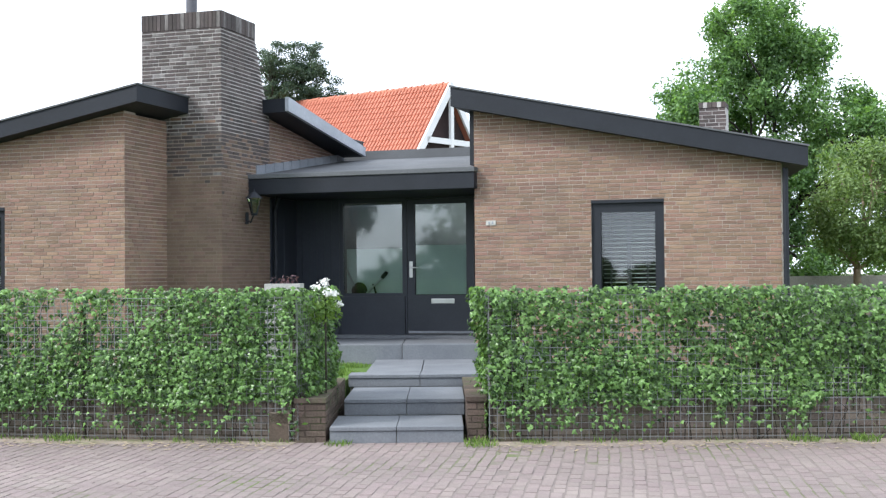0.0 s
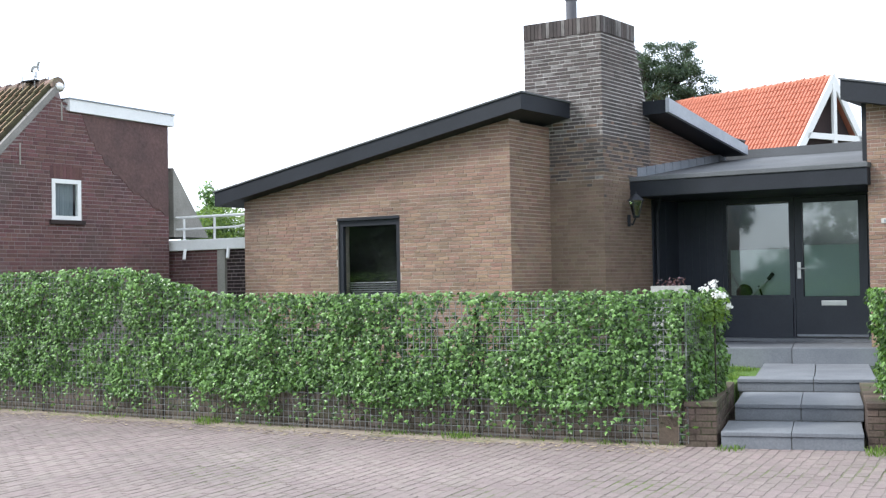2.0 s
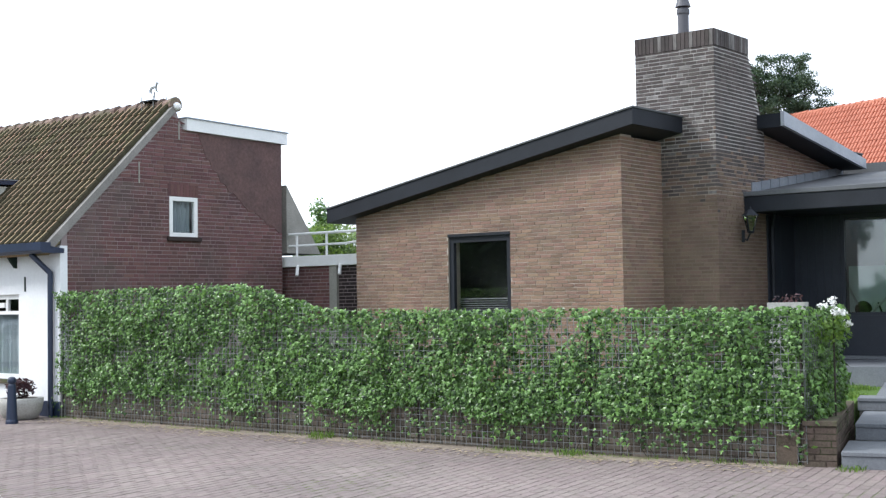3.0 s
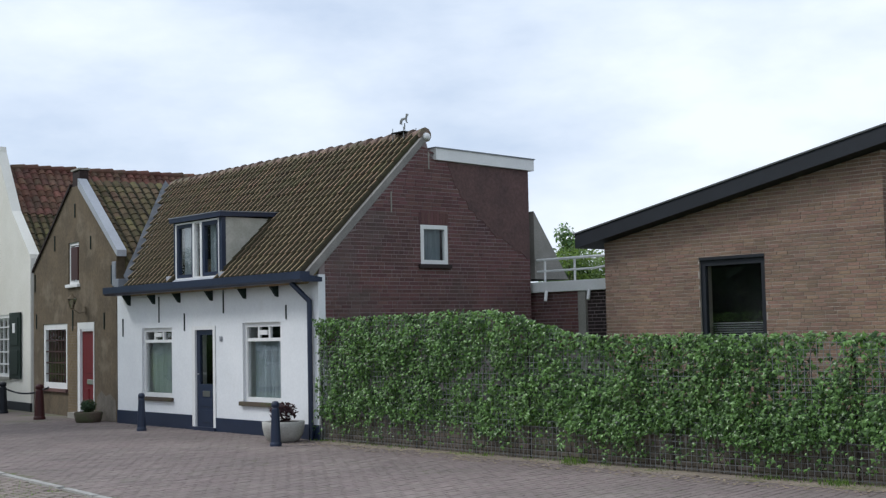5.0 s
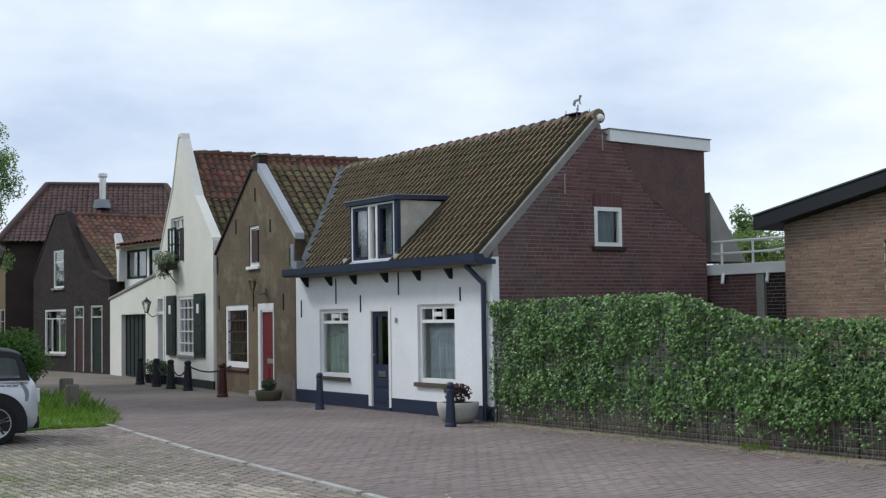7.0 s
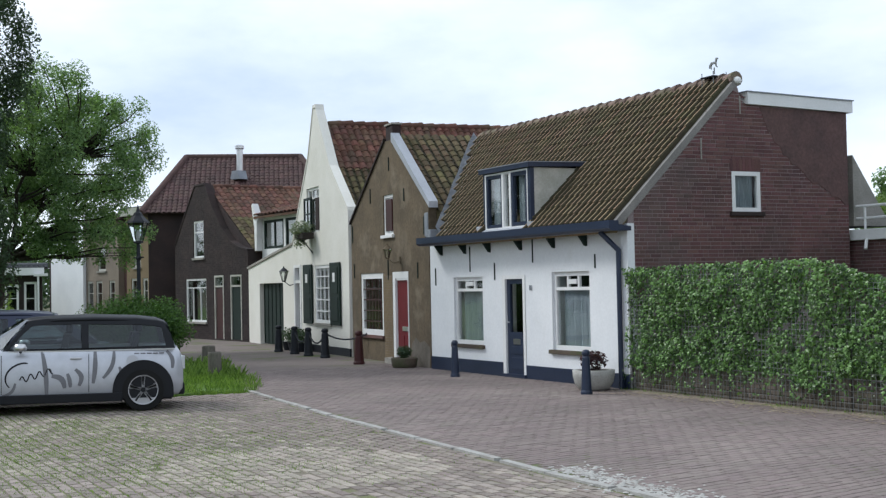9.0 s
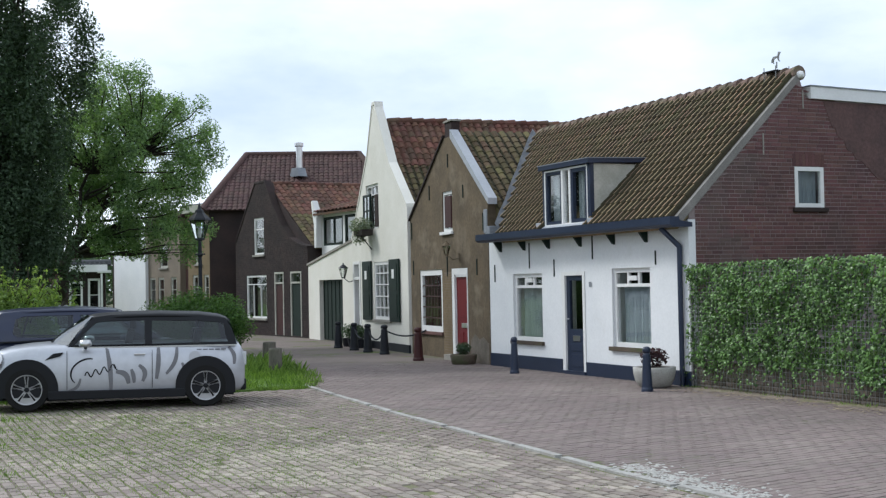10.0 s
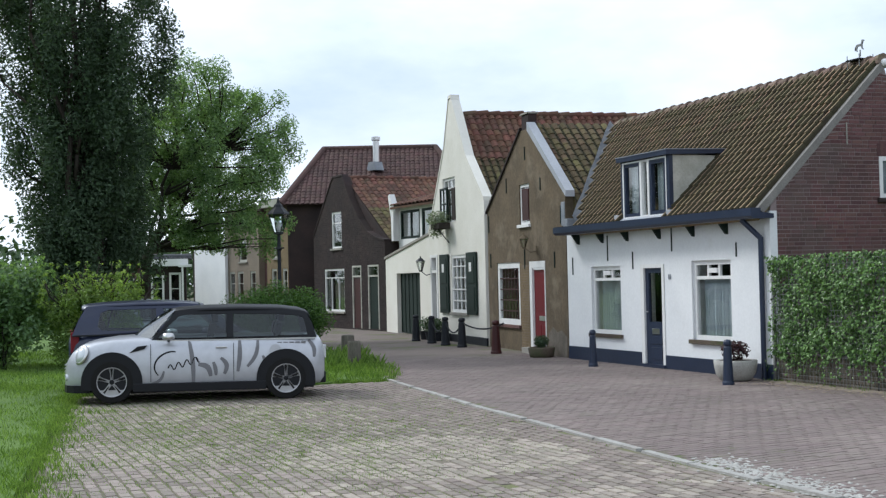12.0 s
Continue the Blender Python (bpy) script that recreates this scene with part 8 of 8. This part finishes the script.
        screen = (1.14, 0.16, 0.44, 0.10, 0.97, 1.415)
        roof_rows = ((0.46, 1.395, 0.88), (0.32, 1.43, 0.98), (-0.1, 1.462, 1.0), (-0.6, 1.468, 1.0), (-1.1, 1.455, 0.99), (-1.4, 1.43, 0.96), (-1.5, 1.40, 0.92))
        back_x = (-1.69, -1.48)
    wb, wt = 0.775, 0.615

    def side_at(x, z, inn=0.0):
        t = (z - belt) / (roof_z - 0.04 - belt)
        return (wb + (wt - wb) * t + 0.02 * math.sin(math.pi * min(1, max(0, t))) - inn) * (1 - 0.07 * max(0.0, x - 0.1) ** 2 - 0.02 * max(0.0, -1.2 - x))

    for side in (1, -1):
        bm = bmesh.new()
        es = []
        for ring in [outline] + panes:
            vs = [bm.verts.new((x, 0, z)) for x, z in ring]
            es += [bm.edges.new((a, b)) for a, b in zip(vs, vs[1:] + vs[:1])]
        bmesh.ops.triangle_fill(bm, use_beauty=True, edges=es)
        for vtx in bm.verts:
            vtx.co.y = side_at(vtx.co.x, vtx.co.z) * side
        bmesh.ops.recalc_face_normals(bm, faces=bm.faces)
        bmesh.ops.solidify(bm, geom=bm.faces, thickness=0.02)
        part("window_frame", bm, trim, e, "black pillars and window frames" if small else "")
        for ring in panes:
            bm = bmesh.new()
            bm.faces.new([bm.verts.new((x, side_at(x, z, 0.012) * side, z)) for x, z in ring])
            bmesh.ops.triangulate(bm, faces=bm.faces)
            part("side_window", bm, "car_glass", e)
        part("belt_trim", tubed((outline[0][0] - 0.08, side_at(0.8, belt) * side + 0.012 * side, belt + 0.005), (outline[-1][0] + 0.02, side_at(-1.7, belt) * side + 0.012 * side, belt + 0.005), 0.013, seg=6), "metal" if small else "car_black", e)

    def sheet_of(rows_):
        bm = bmesh.new()
        vr = [[bm.verts.new(c) for c in r] for r in rows_]
        for a, b in zip(vr, vr[1:]):
            for k in range(len(a) - 1):
                bm.faces.new((a[k], a[k + 1], b[k + 1], b[k]))
        return bm

    xb, bb, xt, bt, zb_, zt_ = screen
    js = [k / 6 for k in range(-6, 7)]
    part("windscreen", sheet_of([[(xb - bb * q * q + (xt - bt * q * q - xb + bb * q * q) * t, (0.755 - 0.145 * t) * q, zb_ + (zt_ - zb_) * (t + 0.05 * math.sin(math.pi * t))) for q in js] for t in (0, 0.25, 0.5, 0.75, 1.0)]), "screen_glass", e, "sloping windscreen that mirrors the sky", smooth=True)
    part("rear_window", sheet_of([[(back_x[0] + (back_x[1] - back_x[0]) * t, (0.74 - 0.17 * t) * q, belt + 0.02 + (roof_z - 0.12 - belt) * t) for q in js] for t in (0, 0.5, 1.0)]), "car_glass", e, smooth=True)

    def roof_section(st):
        x, z, k = st
        return [(wt * 1.03 * k, z - 0.065), (wt * 1.02 * k, z - 0.035), (wt * 0.93 * k, z - 0.01), (wt * 0.6 * k, z + 0.012), (wt * 0.3 * k, z + 0.018), (0, z + 0.02)]
    part("roof", car_shell(list(roof_rows), roof_section), roof_paint, e, "dark car roof" if small else "", smooth=True)
    # inside
    for x_ in (0.15, -0.85):
        for y_ in (0.36, -0.36):
            st_ = part("seat", boxed(x_ - 0.28, x_ + 0.25, y_ - 0.24, y_ + 0.24, 0.45, 0.62, 0.04), "car_black", e)
            part("seat_back", prismed([(x_ - 0.30, 0.6), (x_ - 0.18, 0.6), (x_ - 0.30, 1.14), (x_ - 0.40, 1.14)], y_ - 0.22, y_ + 0.22), "car_black", st_)
            part("head_rest", boxed(x_ - 0.43, x_ - 0.33, y_ - 0.12, y_ + 0.12, 1.16, 1.30, 0.03), "car_black", st_)
    # lamps, mirrors, handles
    for side in (1, -1):
        if kind_ == "small_estate":
            hl = lathe(bmesh.new(), [(0.13, -0.02), (0.12, 0.02), (0.06, 0.045), (0.01, 0.05)], (0, 0, 0), 20)
            bmesh.ops.rotate(hl, verts=hl.verts, matrix=Matrix.Rotation(radians(68), 3, "Y"))
            bmesh.ops.rotate(hl, verts=hl.verts, matrix=Matrix.Rotation(radians(38 * side), 3, "Z"))
            bmesh.ops.translate(hl, verts=hl.verts, vec=(1.715, 0.725 * side, 0.715))
            lampb = part("headlight", hl, "lamp_lens", e, "round glassy headlight", smooth=True)
            rg_ = lathe(bmesh.new(), [(0.125, -0.03), (0.15, -0.02), (0.15, 0.012), (0.125, 0.018)], (0, 0, 0), 24)
            bmesh.ops.rotate(rg_, verts=rg_.verts, matrix=Matrix.Rotation(radians(68), 3, "Y"))
            bmesh.ops.rotate(rg_, verts=rg_.verts, matrix=Matrix.Rotation(radians(38 * side), 3, "Z"))
            bmesh.ops.translate(rg_, verts=rg_.verts, vec=(1.715, 0.725 * side, 0.715))
            part("bezel", rg_, "metal", lampb, "chrome headlight ring", smooth=True)
            part("fog_lamp", tubed((1.86, 0.56 * side, 0.38), (1.955, 0.585 * side, 0.38), 0.055, seg=14), "lamp_lens", e)
            part("tail_light", boxed(-1.893, -1.83, 0.665 * side - 0.04, 0.665 * side + 0.04, 0.60, 0.80, 0.01), "lamp_lens", e, "clear tail light lens")
            part("side_vent", prismed([(0.76, 0.845), (0.80, 0.79), (1.02, 0.735), (0.90, 0.83)], 0.79 * side, 0.842 * side), "car_black", e)
        else:
            part("tail_light", boxed(-1.69, -1.56, 0.68 * side - 0.06, 0.68 * side + 0.08, 0.66, 1.0, 0.02), "red_paint", e, "tall red tail light")
        part("door_handle", tubed((-0.40, 0.86 * side, 0.80), (-0.24, 0.86 * side, 0.80), 0.016, seg=8), "metal" if kind_ == "small_estate" else paint, e, "chrome door handle")
        mr = part("mirror", lathe(bmesh.new(), [(0.02, -0.05), (0.085, -0.035), (0.095, 0.0), (0.07, 0.05), (0.02, 0.06)], (0.45, 0.93 * side, 0.97), 14), "metal" if kind_ == "small_estate" else paint, e, "chrome door mirror" if kind_ == "small_estate" else "", smooth=True)
        part("mirror_arm", tubed((0.45, 0.76 * side, 0.90), (0.45, 0.90 * side, 0.94), 0.022, seg=6), "car_black", mr)
        for xg in (0.71, -0.50):
            part("door_gap", boxed(xg - 0.004, xg + 0.004, 0.842 * side - 0.003, 0.842 * side + 0.003, 0.30, 0.86), "car_black", e)
    for k in range(4):
        part("grille_bar", boxed(1.93, 1.985, -0.40, 0.40, 0.40 + k * 0.05, 0.418 + k * 0.05), "metal", e)
    if kind_ == "small_estate":
        fuel = lathe(bmesh.new(), [(0.085, 0.0), (0.085, 0.004), (0.075, 0.005)], (0, 0, 0), 24)
        bmesh.ops.rotate(fuel, verts=fuel.verts, matrix=Matrix.Rotation(radians(-90), 3, "X"))
        bmesh.ops.translate(fuel, verts=fuel.verts, vec=(-1.12, 0.838, 0.75))
        part("fuel_cap", fuel, paint, e)
        # advertising: sweeping grey and black strokes, no lettering
        M["stroke_grey"] = plain("stroke_grey", (0.16, 0.16, 0.175), 0.5)

        def flank(x, z):
            half = section((x,))
            return float(np.interp(z, [q[1] for q in half[:7]], [q[0] for q in half[:7]])) + 0.006

        def stroke(pts, w0, mat, even=False):
            bm = bmesh.new()
            prev = None
            n = len(pts)
            for k, (x, z) in enumerate(pts):
                xa, za = pts[max(0, k - 1)]
                xb, zb = pts[min(n - 1, k + 1)]
                d = Vector((xb - xa, zb - za)).normalized()
                w = w0 * (1.0 if even else 0.55 + 0.45 * math.sin(math.pi * (k + 0.5) / n))
                pr = [bm.verts.new((qx, flank(qx, qz), qz)) for qx, qz in ((x - d.y * w, z + d.x * w), (x + d.y * w, z - d.x * w))]
                if prev:
                    bm.faces.new((prev[0], pr[0], pr[1], prev[1]))
                prev = pr
            part("painted_stroke", bm, mat, e, "sweeping painted stroke on the flank")

        def curve_pts(x0, z0, x1, z1, bend, n=10):
            return [(x0 + (x1 - x0) * t + bend * (z1 - z0) * math.sin(math.pi * t), z0 + (z1 - z0) * t + bend * (x0 - x1) * math.sin(math.pi * t)) for t in [k / n for k in range(n + 1)]]
        for a, w_ in (((0.15, 0.90, 0.09, 0.27, 0.03), 0.034), ((0.70, 0.28, 0.52, 0.46, -0.2), 0.022), ((0.02, 0.55, -0.16, 0.37, 0.25), 0.040), ((-0.20, 0.58, -0.24, 0.38, 0.05), 0.030), ((-0.31, 0.64, -0.36, 0.40, 0.25), 0.034),
                      ((-0.59, 0.89, -0.56, 0.43, 0.03), 0.034), ((-0.86, 0.89, -0.70, 0.50, 0.12), 0.030), ((-0.93, 0.66, -0.96, 0.47, 0.1), 0.026), ((-1.62, 0.88, -1.70, 0.62, 0.15), 0.03)):
            stroke(curve_pts(*a), w_, "stroke_grey")
        stroke([(0.60 - 0.16 * t + 0.10 * math.sin(5.2 * t), 0.47 + 0.30 * t - 0.07 * math.cos(5.2 * t)) for t in [k / 16 for k in range(17)]], 0.013, "car_black")
        stroke([(0.46 - 0.46 * t, 0.50 + 0.13 * t + 0.045 * math.sin(24 * t)) for t in [k / 40 for k in range(41)]], 0.009, "car_black", True)
        stroke(curve_pts(0.05, 0.66, 0.02, 0.60, 0.0), 0.012, "car_black")
        for k in range(5):
            part("lettering_bar", boxed(-1.22 - k * 0.09, -1.15 - k * 0.09, flank(-1.2, 0.85) - 0.01, flank(-1.2, 0.85) - 0.002, 0.84, 0.858), "stroke_grey", e)
    Frame.now = old
    return e


estate_car((-17.86, 8.93), 242.0, 0.96, "car_silver", "car_black", "silver small estate car with black roof and painted strokes", "small_estate", -0.6)
estate_car((-19.79, 9.49), 68.0, 0.965, "car_navy", "car_navy", "dark navy blue small hatchback parked alongside", "hatch")
estate_car((-28.4, 13.15), 60.0, 0.92, "car_silver", "car_silver", "pale silver car parked further back", "hatch")

# ---- far houses at the bend and behind ----
def gable_house(name, frame_, x0, x1, y0, y1, eave, ridge, wall, roof, label, holes=(), ridge_along="x", hip=0.0, frame_mat="white_paint", band=None):
    """A plain house: front wall with windows at y0, side walls, a roof with its ridge along x or y."""
    old, Frame.now = Frame.now, frame_
    e = thing(name, ((x0 + x1) / 2, (y0 + y1) / 2, 0), label, "house")
    xm, ym = (x0 + x1) / 2, (y0 + y1) / 2
    if ridge_along == "x":
        part("wall_front", panel(bmesh.new(), [(x0, eave), (x1, eave)], list(holes), y0, y0 + 0.3, 0), wall, e)
        for xa in (x0, x1 - 0.3):
            bm = bmesh.new()
            prism(bm, [(y0 + 0.301, 0), (y1, 0), (y1, eave), (ym, eave + (0 if hip else (ridge - eave) * 0.97)), (y0 + 0.301, eave)] if not hip else [(y0 + 0.301, 0), (y1, 0), (y1, eave), (y0 + 0.301, eave)], xa, xa + 0.3, "x")
            part("wall_side", bm, wall, e)
        bm = bmesh.new()
        o = 0.25
        vs = [(x0 - o, y0 - o, eave), (x1 + o, y0 - o, eave), (x1 + o, y1 + o, eave), (x0 - o, y1 + o, eave), (x0 - o + hip, ym, ridge), (x1 + o - hip, ym, ridge)]
        w = [bm.verts.new(c) for c in vs]
        for q in ((0, 1, 5, 4), (2, 3, 4, 5), (1, 2, 5), (3, 0, 4), (3, 2, 1, 0)):
            bm.faces.new([w[i] for i in q])
        rf = part("roof", bm, roof, e)
        sl = math.hypot(ym - y0 + o, ridge - eave)
        wd = x1 - x0 + 2 * o
        pantiles(rf, (x0 - o, y0 - o, eave + 0.01), (1, 0, 0), (0, ym - y0 + o, ridge - eave), wd, sl, roof, 0.19, 0.24, 0, (lambda s, t: s < hip * t / sl or s > wd - hip * t / sl) if hip else None, seed=61, h=0.032)
        if hip:
            for xe, xr in ((x0 - o, x0 - o + hip), (x1 + o, x1 + o - hip)):
                part("hip_ridge", tubed((xe, y0 - o, eave + 0.03), (xr, ym, ridge + 0.03), 0.13), roof, rf)
        part("ridge", tubed((x0 - o + hip, ym, ridge + 0.03), (x1 + o - hip, ym, ridge + 0.03), 0.12), roof, rf)
    else:
        part("wall_front", panel(bmesh.new(), [(x0, eave), (xm, ridge), (x1, eave)], list(holes), y0, y0 + 0.3, 0), wall, e)
        for xa in (x0, x1 - 0.3):
            part("wall_side", boxed(xa, xa + 0.3, y0 + 0.301, y1, 0, eave), wall, e)
        bm = bmesh.new()
        prism(bm, [(x0 - 0.2, eave - 0.1), (xm, ridge + 0.08), (x1 + 0.2, eave - 0.1), (x1 + 0.2, eave - 0.2), (xm, ridge - 0.04), (x0 - 0.2, eave - 0.2)], y0 + 0.31, y1 + 0.2)
        rf = part("roof", bm, roof, e)
    if band:
        part("cornice", boxed(x0 - 0.1, x1 + 0.1, y0 - 0.3, y0, eave - 0.28, eave + 0.02), band, e, "white timber cornice")
    for h in holes:
        window(e, "y", y0, h[0], h[1], h[2], h[3], frame_mat, 0.09, bars=((h[2] + (h[3] - h[2]) * 0.62),), inset=0.03, sill="concrete", label="white framed window")
    Frame.now = old
    return e


FAR1 = pose(-43.0, 27.6, 0, 0, 0, -4)
gable_house("house", FAR1, -5.1, -1.55, 0, 6.0, 5.1, 5.3, "yellow_brick", "roof_felt", "ochre two-storey house with a flat roof and pale cornice",
            [(-4.7, -4.2, 0.9, 2.25), (-3.7, -3.25, 0.9, 2.25), (-2.75, -2.2, 0.9, 2.25), (-4.45, -3.85, 2.7, 4.5), (-2.95, -2.35, 2.7, 4.55)], band="plaster_old", frame_mat="plaster_old")
gable_house("house", FAR1, -5.83, -5.12, 0.25, 6.0, 4.9, 5.0, "brick_red", "roof_felt", "narrow red brick wall between two old houses", [])
gable_house("house", pose(-43.2, 31.2, 0, 0, 0, 53), -4.1, 2.85, -3.6, 3.6, 4.6, 7.05, "brick_dark", "tile_brown", "tall brown tiled house behind the dark gable", [], hip=1.45)
fl2 = thing("chimney_flue", (-42.3, 29.6, 6.0), "steel flue with a pale flashing on the roof", "flue", frame_=WORLD)
Frame.now = WORLD
part("pipe", lathe(bmesh.new(), [(0.13, 0), (0.13, 1.05), (0.18, 1.08), (0.18, 1.2), (0.05, 1.24)], (-42.3, 29.6, 6.15), 14), "metal", fl2)
part("flashing", prismed([(-42.62, 6.02), (-41.98, 6.02), (-42.12, 6.36), (-42.48, 6.36)], 29.35, 29.75), "lead", fl2)
gable_house("house", FAR1, -9.25, -5.85, 0, 7.0, 4.7, 5.6, "beige_brick", "tile_brown", "greyish beige brick house with white sash windows",
            [(-8.85, -8.25, 0.8, 2.2), (-8.0, -7.4, 0.8, 2.2), (-6.75, -6.2, 0.8, 2.2), (-7.8, -7.03, 2.62, 3.6)], frame_mat="plaster_old")
annexe = thing("house", (-10.8, 1.0, 0), "white rendered blank side wall of a small building", "house", frame_=FAR1)
Frame.now = FAR1
part("wall_front", boxed(-12.32, -8.95, -0.15, -0.012, 0, 3.38), "white_wall", annexe)
part("wall_side", boxed(-12.5, -12.322, -0.15, 3.0, 0, 3.36), "brick_dark", annexe, "dark brick edge of the wall")
part("roof", boxed(-12.31, -9.36, -0.01, 3.0, 3.1, 3.3), "roof_felt", annexe)
part("coping", boxed(-12.55, -8.93, -0.2, -0.01, 3.382, 3.46, 0.01), "white_paint", annexe, "white coping")
gable_house("house", FAR1, -13.8, -9.36, 3.2, 7.5, 4.3, 5.3, "brick_red", "tile_brown", "dark red brick house behind the white wall", [(-12.6, -12.2, 3.3, 4.1)])
shop = gable_house("house", pose(-50.6, 24.5, 0, 0, 0, 62), -0.85, 0.85, 0, 1.6, 2.75, 2.85, "brick_dark", "roof_felt", "low dark brick shop with white fascia and windows",
            [(-0.6, -0.05, 0.6, 2.1), (0.15, 0.65, 0.4, 2.2)], band="white_paint")
Frame.now = pose(-50.6, 24.5, 0, 0, 0, 62)
part("canopy", boxed(0.55, 1.1, -0.6, -0.01, 2.42, 2.53, 0.01), "white_paint", shop, "small white canopy")
part("post", boxed(0.68, 0.76, -0.56, -0.48, 0, 2.418), "white_paint", shop)
Frame.now = WORLD
gable_house("house", pose(-54.6, 25.2, 0, 0, 0, 62), -0.9, 0.6, 0, 1.8, 2.6, 3.3, "brick_red", "tile_brown", "small red brick house behind the ash tree", [(-0.5, 0.2, 0.8, 2.0)])
gable_house("house", pose(-57.5, 24.6, 0, 0, 0, 62), -1.0, 0.7, 0, 5, 2.0, 3.2, "white_wall", "roof_felt", "white cottage with a grey roof far off", [(-0.4, 0.3, 0.8, 1.7)])
gable_house("shed", pose(4.2, 31.0, 0, 0, 0, 8), -1.2, 1.6, 0, 3, 2.5, 2.7, "white_paint", "roof_felt", "low grey garden shed with a dark window", [(-0.9, 0.3, 1.5, 1.95)])
Frame.now = WORLD
gw = thing("garden_wall", (8.0, 23.0, 0), "pale concrete garden wall behind the hedge", "wall")
part("wall", boxed(5.0, 14, 22.9, 23.1, 0, 1.62), "concrete", gw)

# orange-tiled house behind the porch
OR = Matrix.Translation((-0.62, 64.0, -1.68)) @ Matrix.Rotation(radians(-37), 4, "Z") @ Matrix.Diagonal((2, 2, 2, 1))
Frame.now = OR
orange = thing("house", (-3, 2, 0), "house with bright orange tiles and white gable boards", "house", frame_=OR)
RZ, SL = 6.38, 1.35
part("wall_gable", prismed([(-3.4, 0), (3.4, 0), (3.4, RZ - 0.2 - 3.4 * SL), (0, RZ - 0.2), (-3.4, RZ - 0.2 - 3.4 * SL)], -0.25, -0.05, "x"), "brick_dark", orange)
ro = part("roof", prismed([(-3.6, RZ - 3.6 * SL), (0, RZ), (3.6, RZ - 3.6 * SL), (3.6, RZ - 3.6 * SL - 0.1), (0, RZ - 0.12), (-3.6, RZ - 3.6 * SL - 0.1)], -9.5, 0.1, "x"), "tile_orange", orange, "bright orange pantile roof")
pantiles(ro, (-9.5, -3.0, RZ - 3.0 * SL + 0.01), (1, 0, 0), (0, 3.0, 3.0 * SL), 9.55, math.hypot(3.0, 3.0 * SL), "tile_orange", 0.11, 0.19, 0, seed=71, h=0.05)
ridge_row(ro, (-9.5, 0, RZ + 0.01), (0.1, 0, RZ + 0.01), 0.07, "tile_orange", 0.2)
for sgn in (-1, 1):
    part("bargeboard", prismed([(0, RZ + 0.12), (sgn * 3.6, RZ + 0.12 - 3.6 * SL), (sgn * 3.6, RZ - 0.18 - 3.6 * SL), (0, RZ - 0.2)], 0.1, 0.16, "x"), "white_paint", orange, "white gable board")
part("king_post", boxed(0.1, 0.17, -0.06, 0.06, RZ - 2.3, RZ - 0.15), "white_paint", orange)
part("tie_beam", boxed(0.1, 0.16, -1.0, 1.0, RZ - 1.48, RZ - 1.34), "white_paint", orange)
Frame.now = WORLD
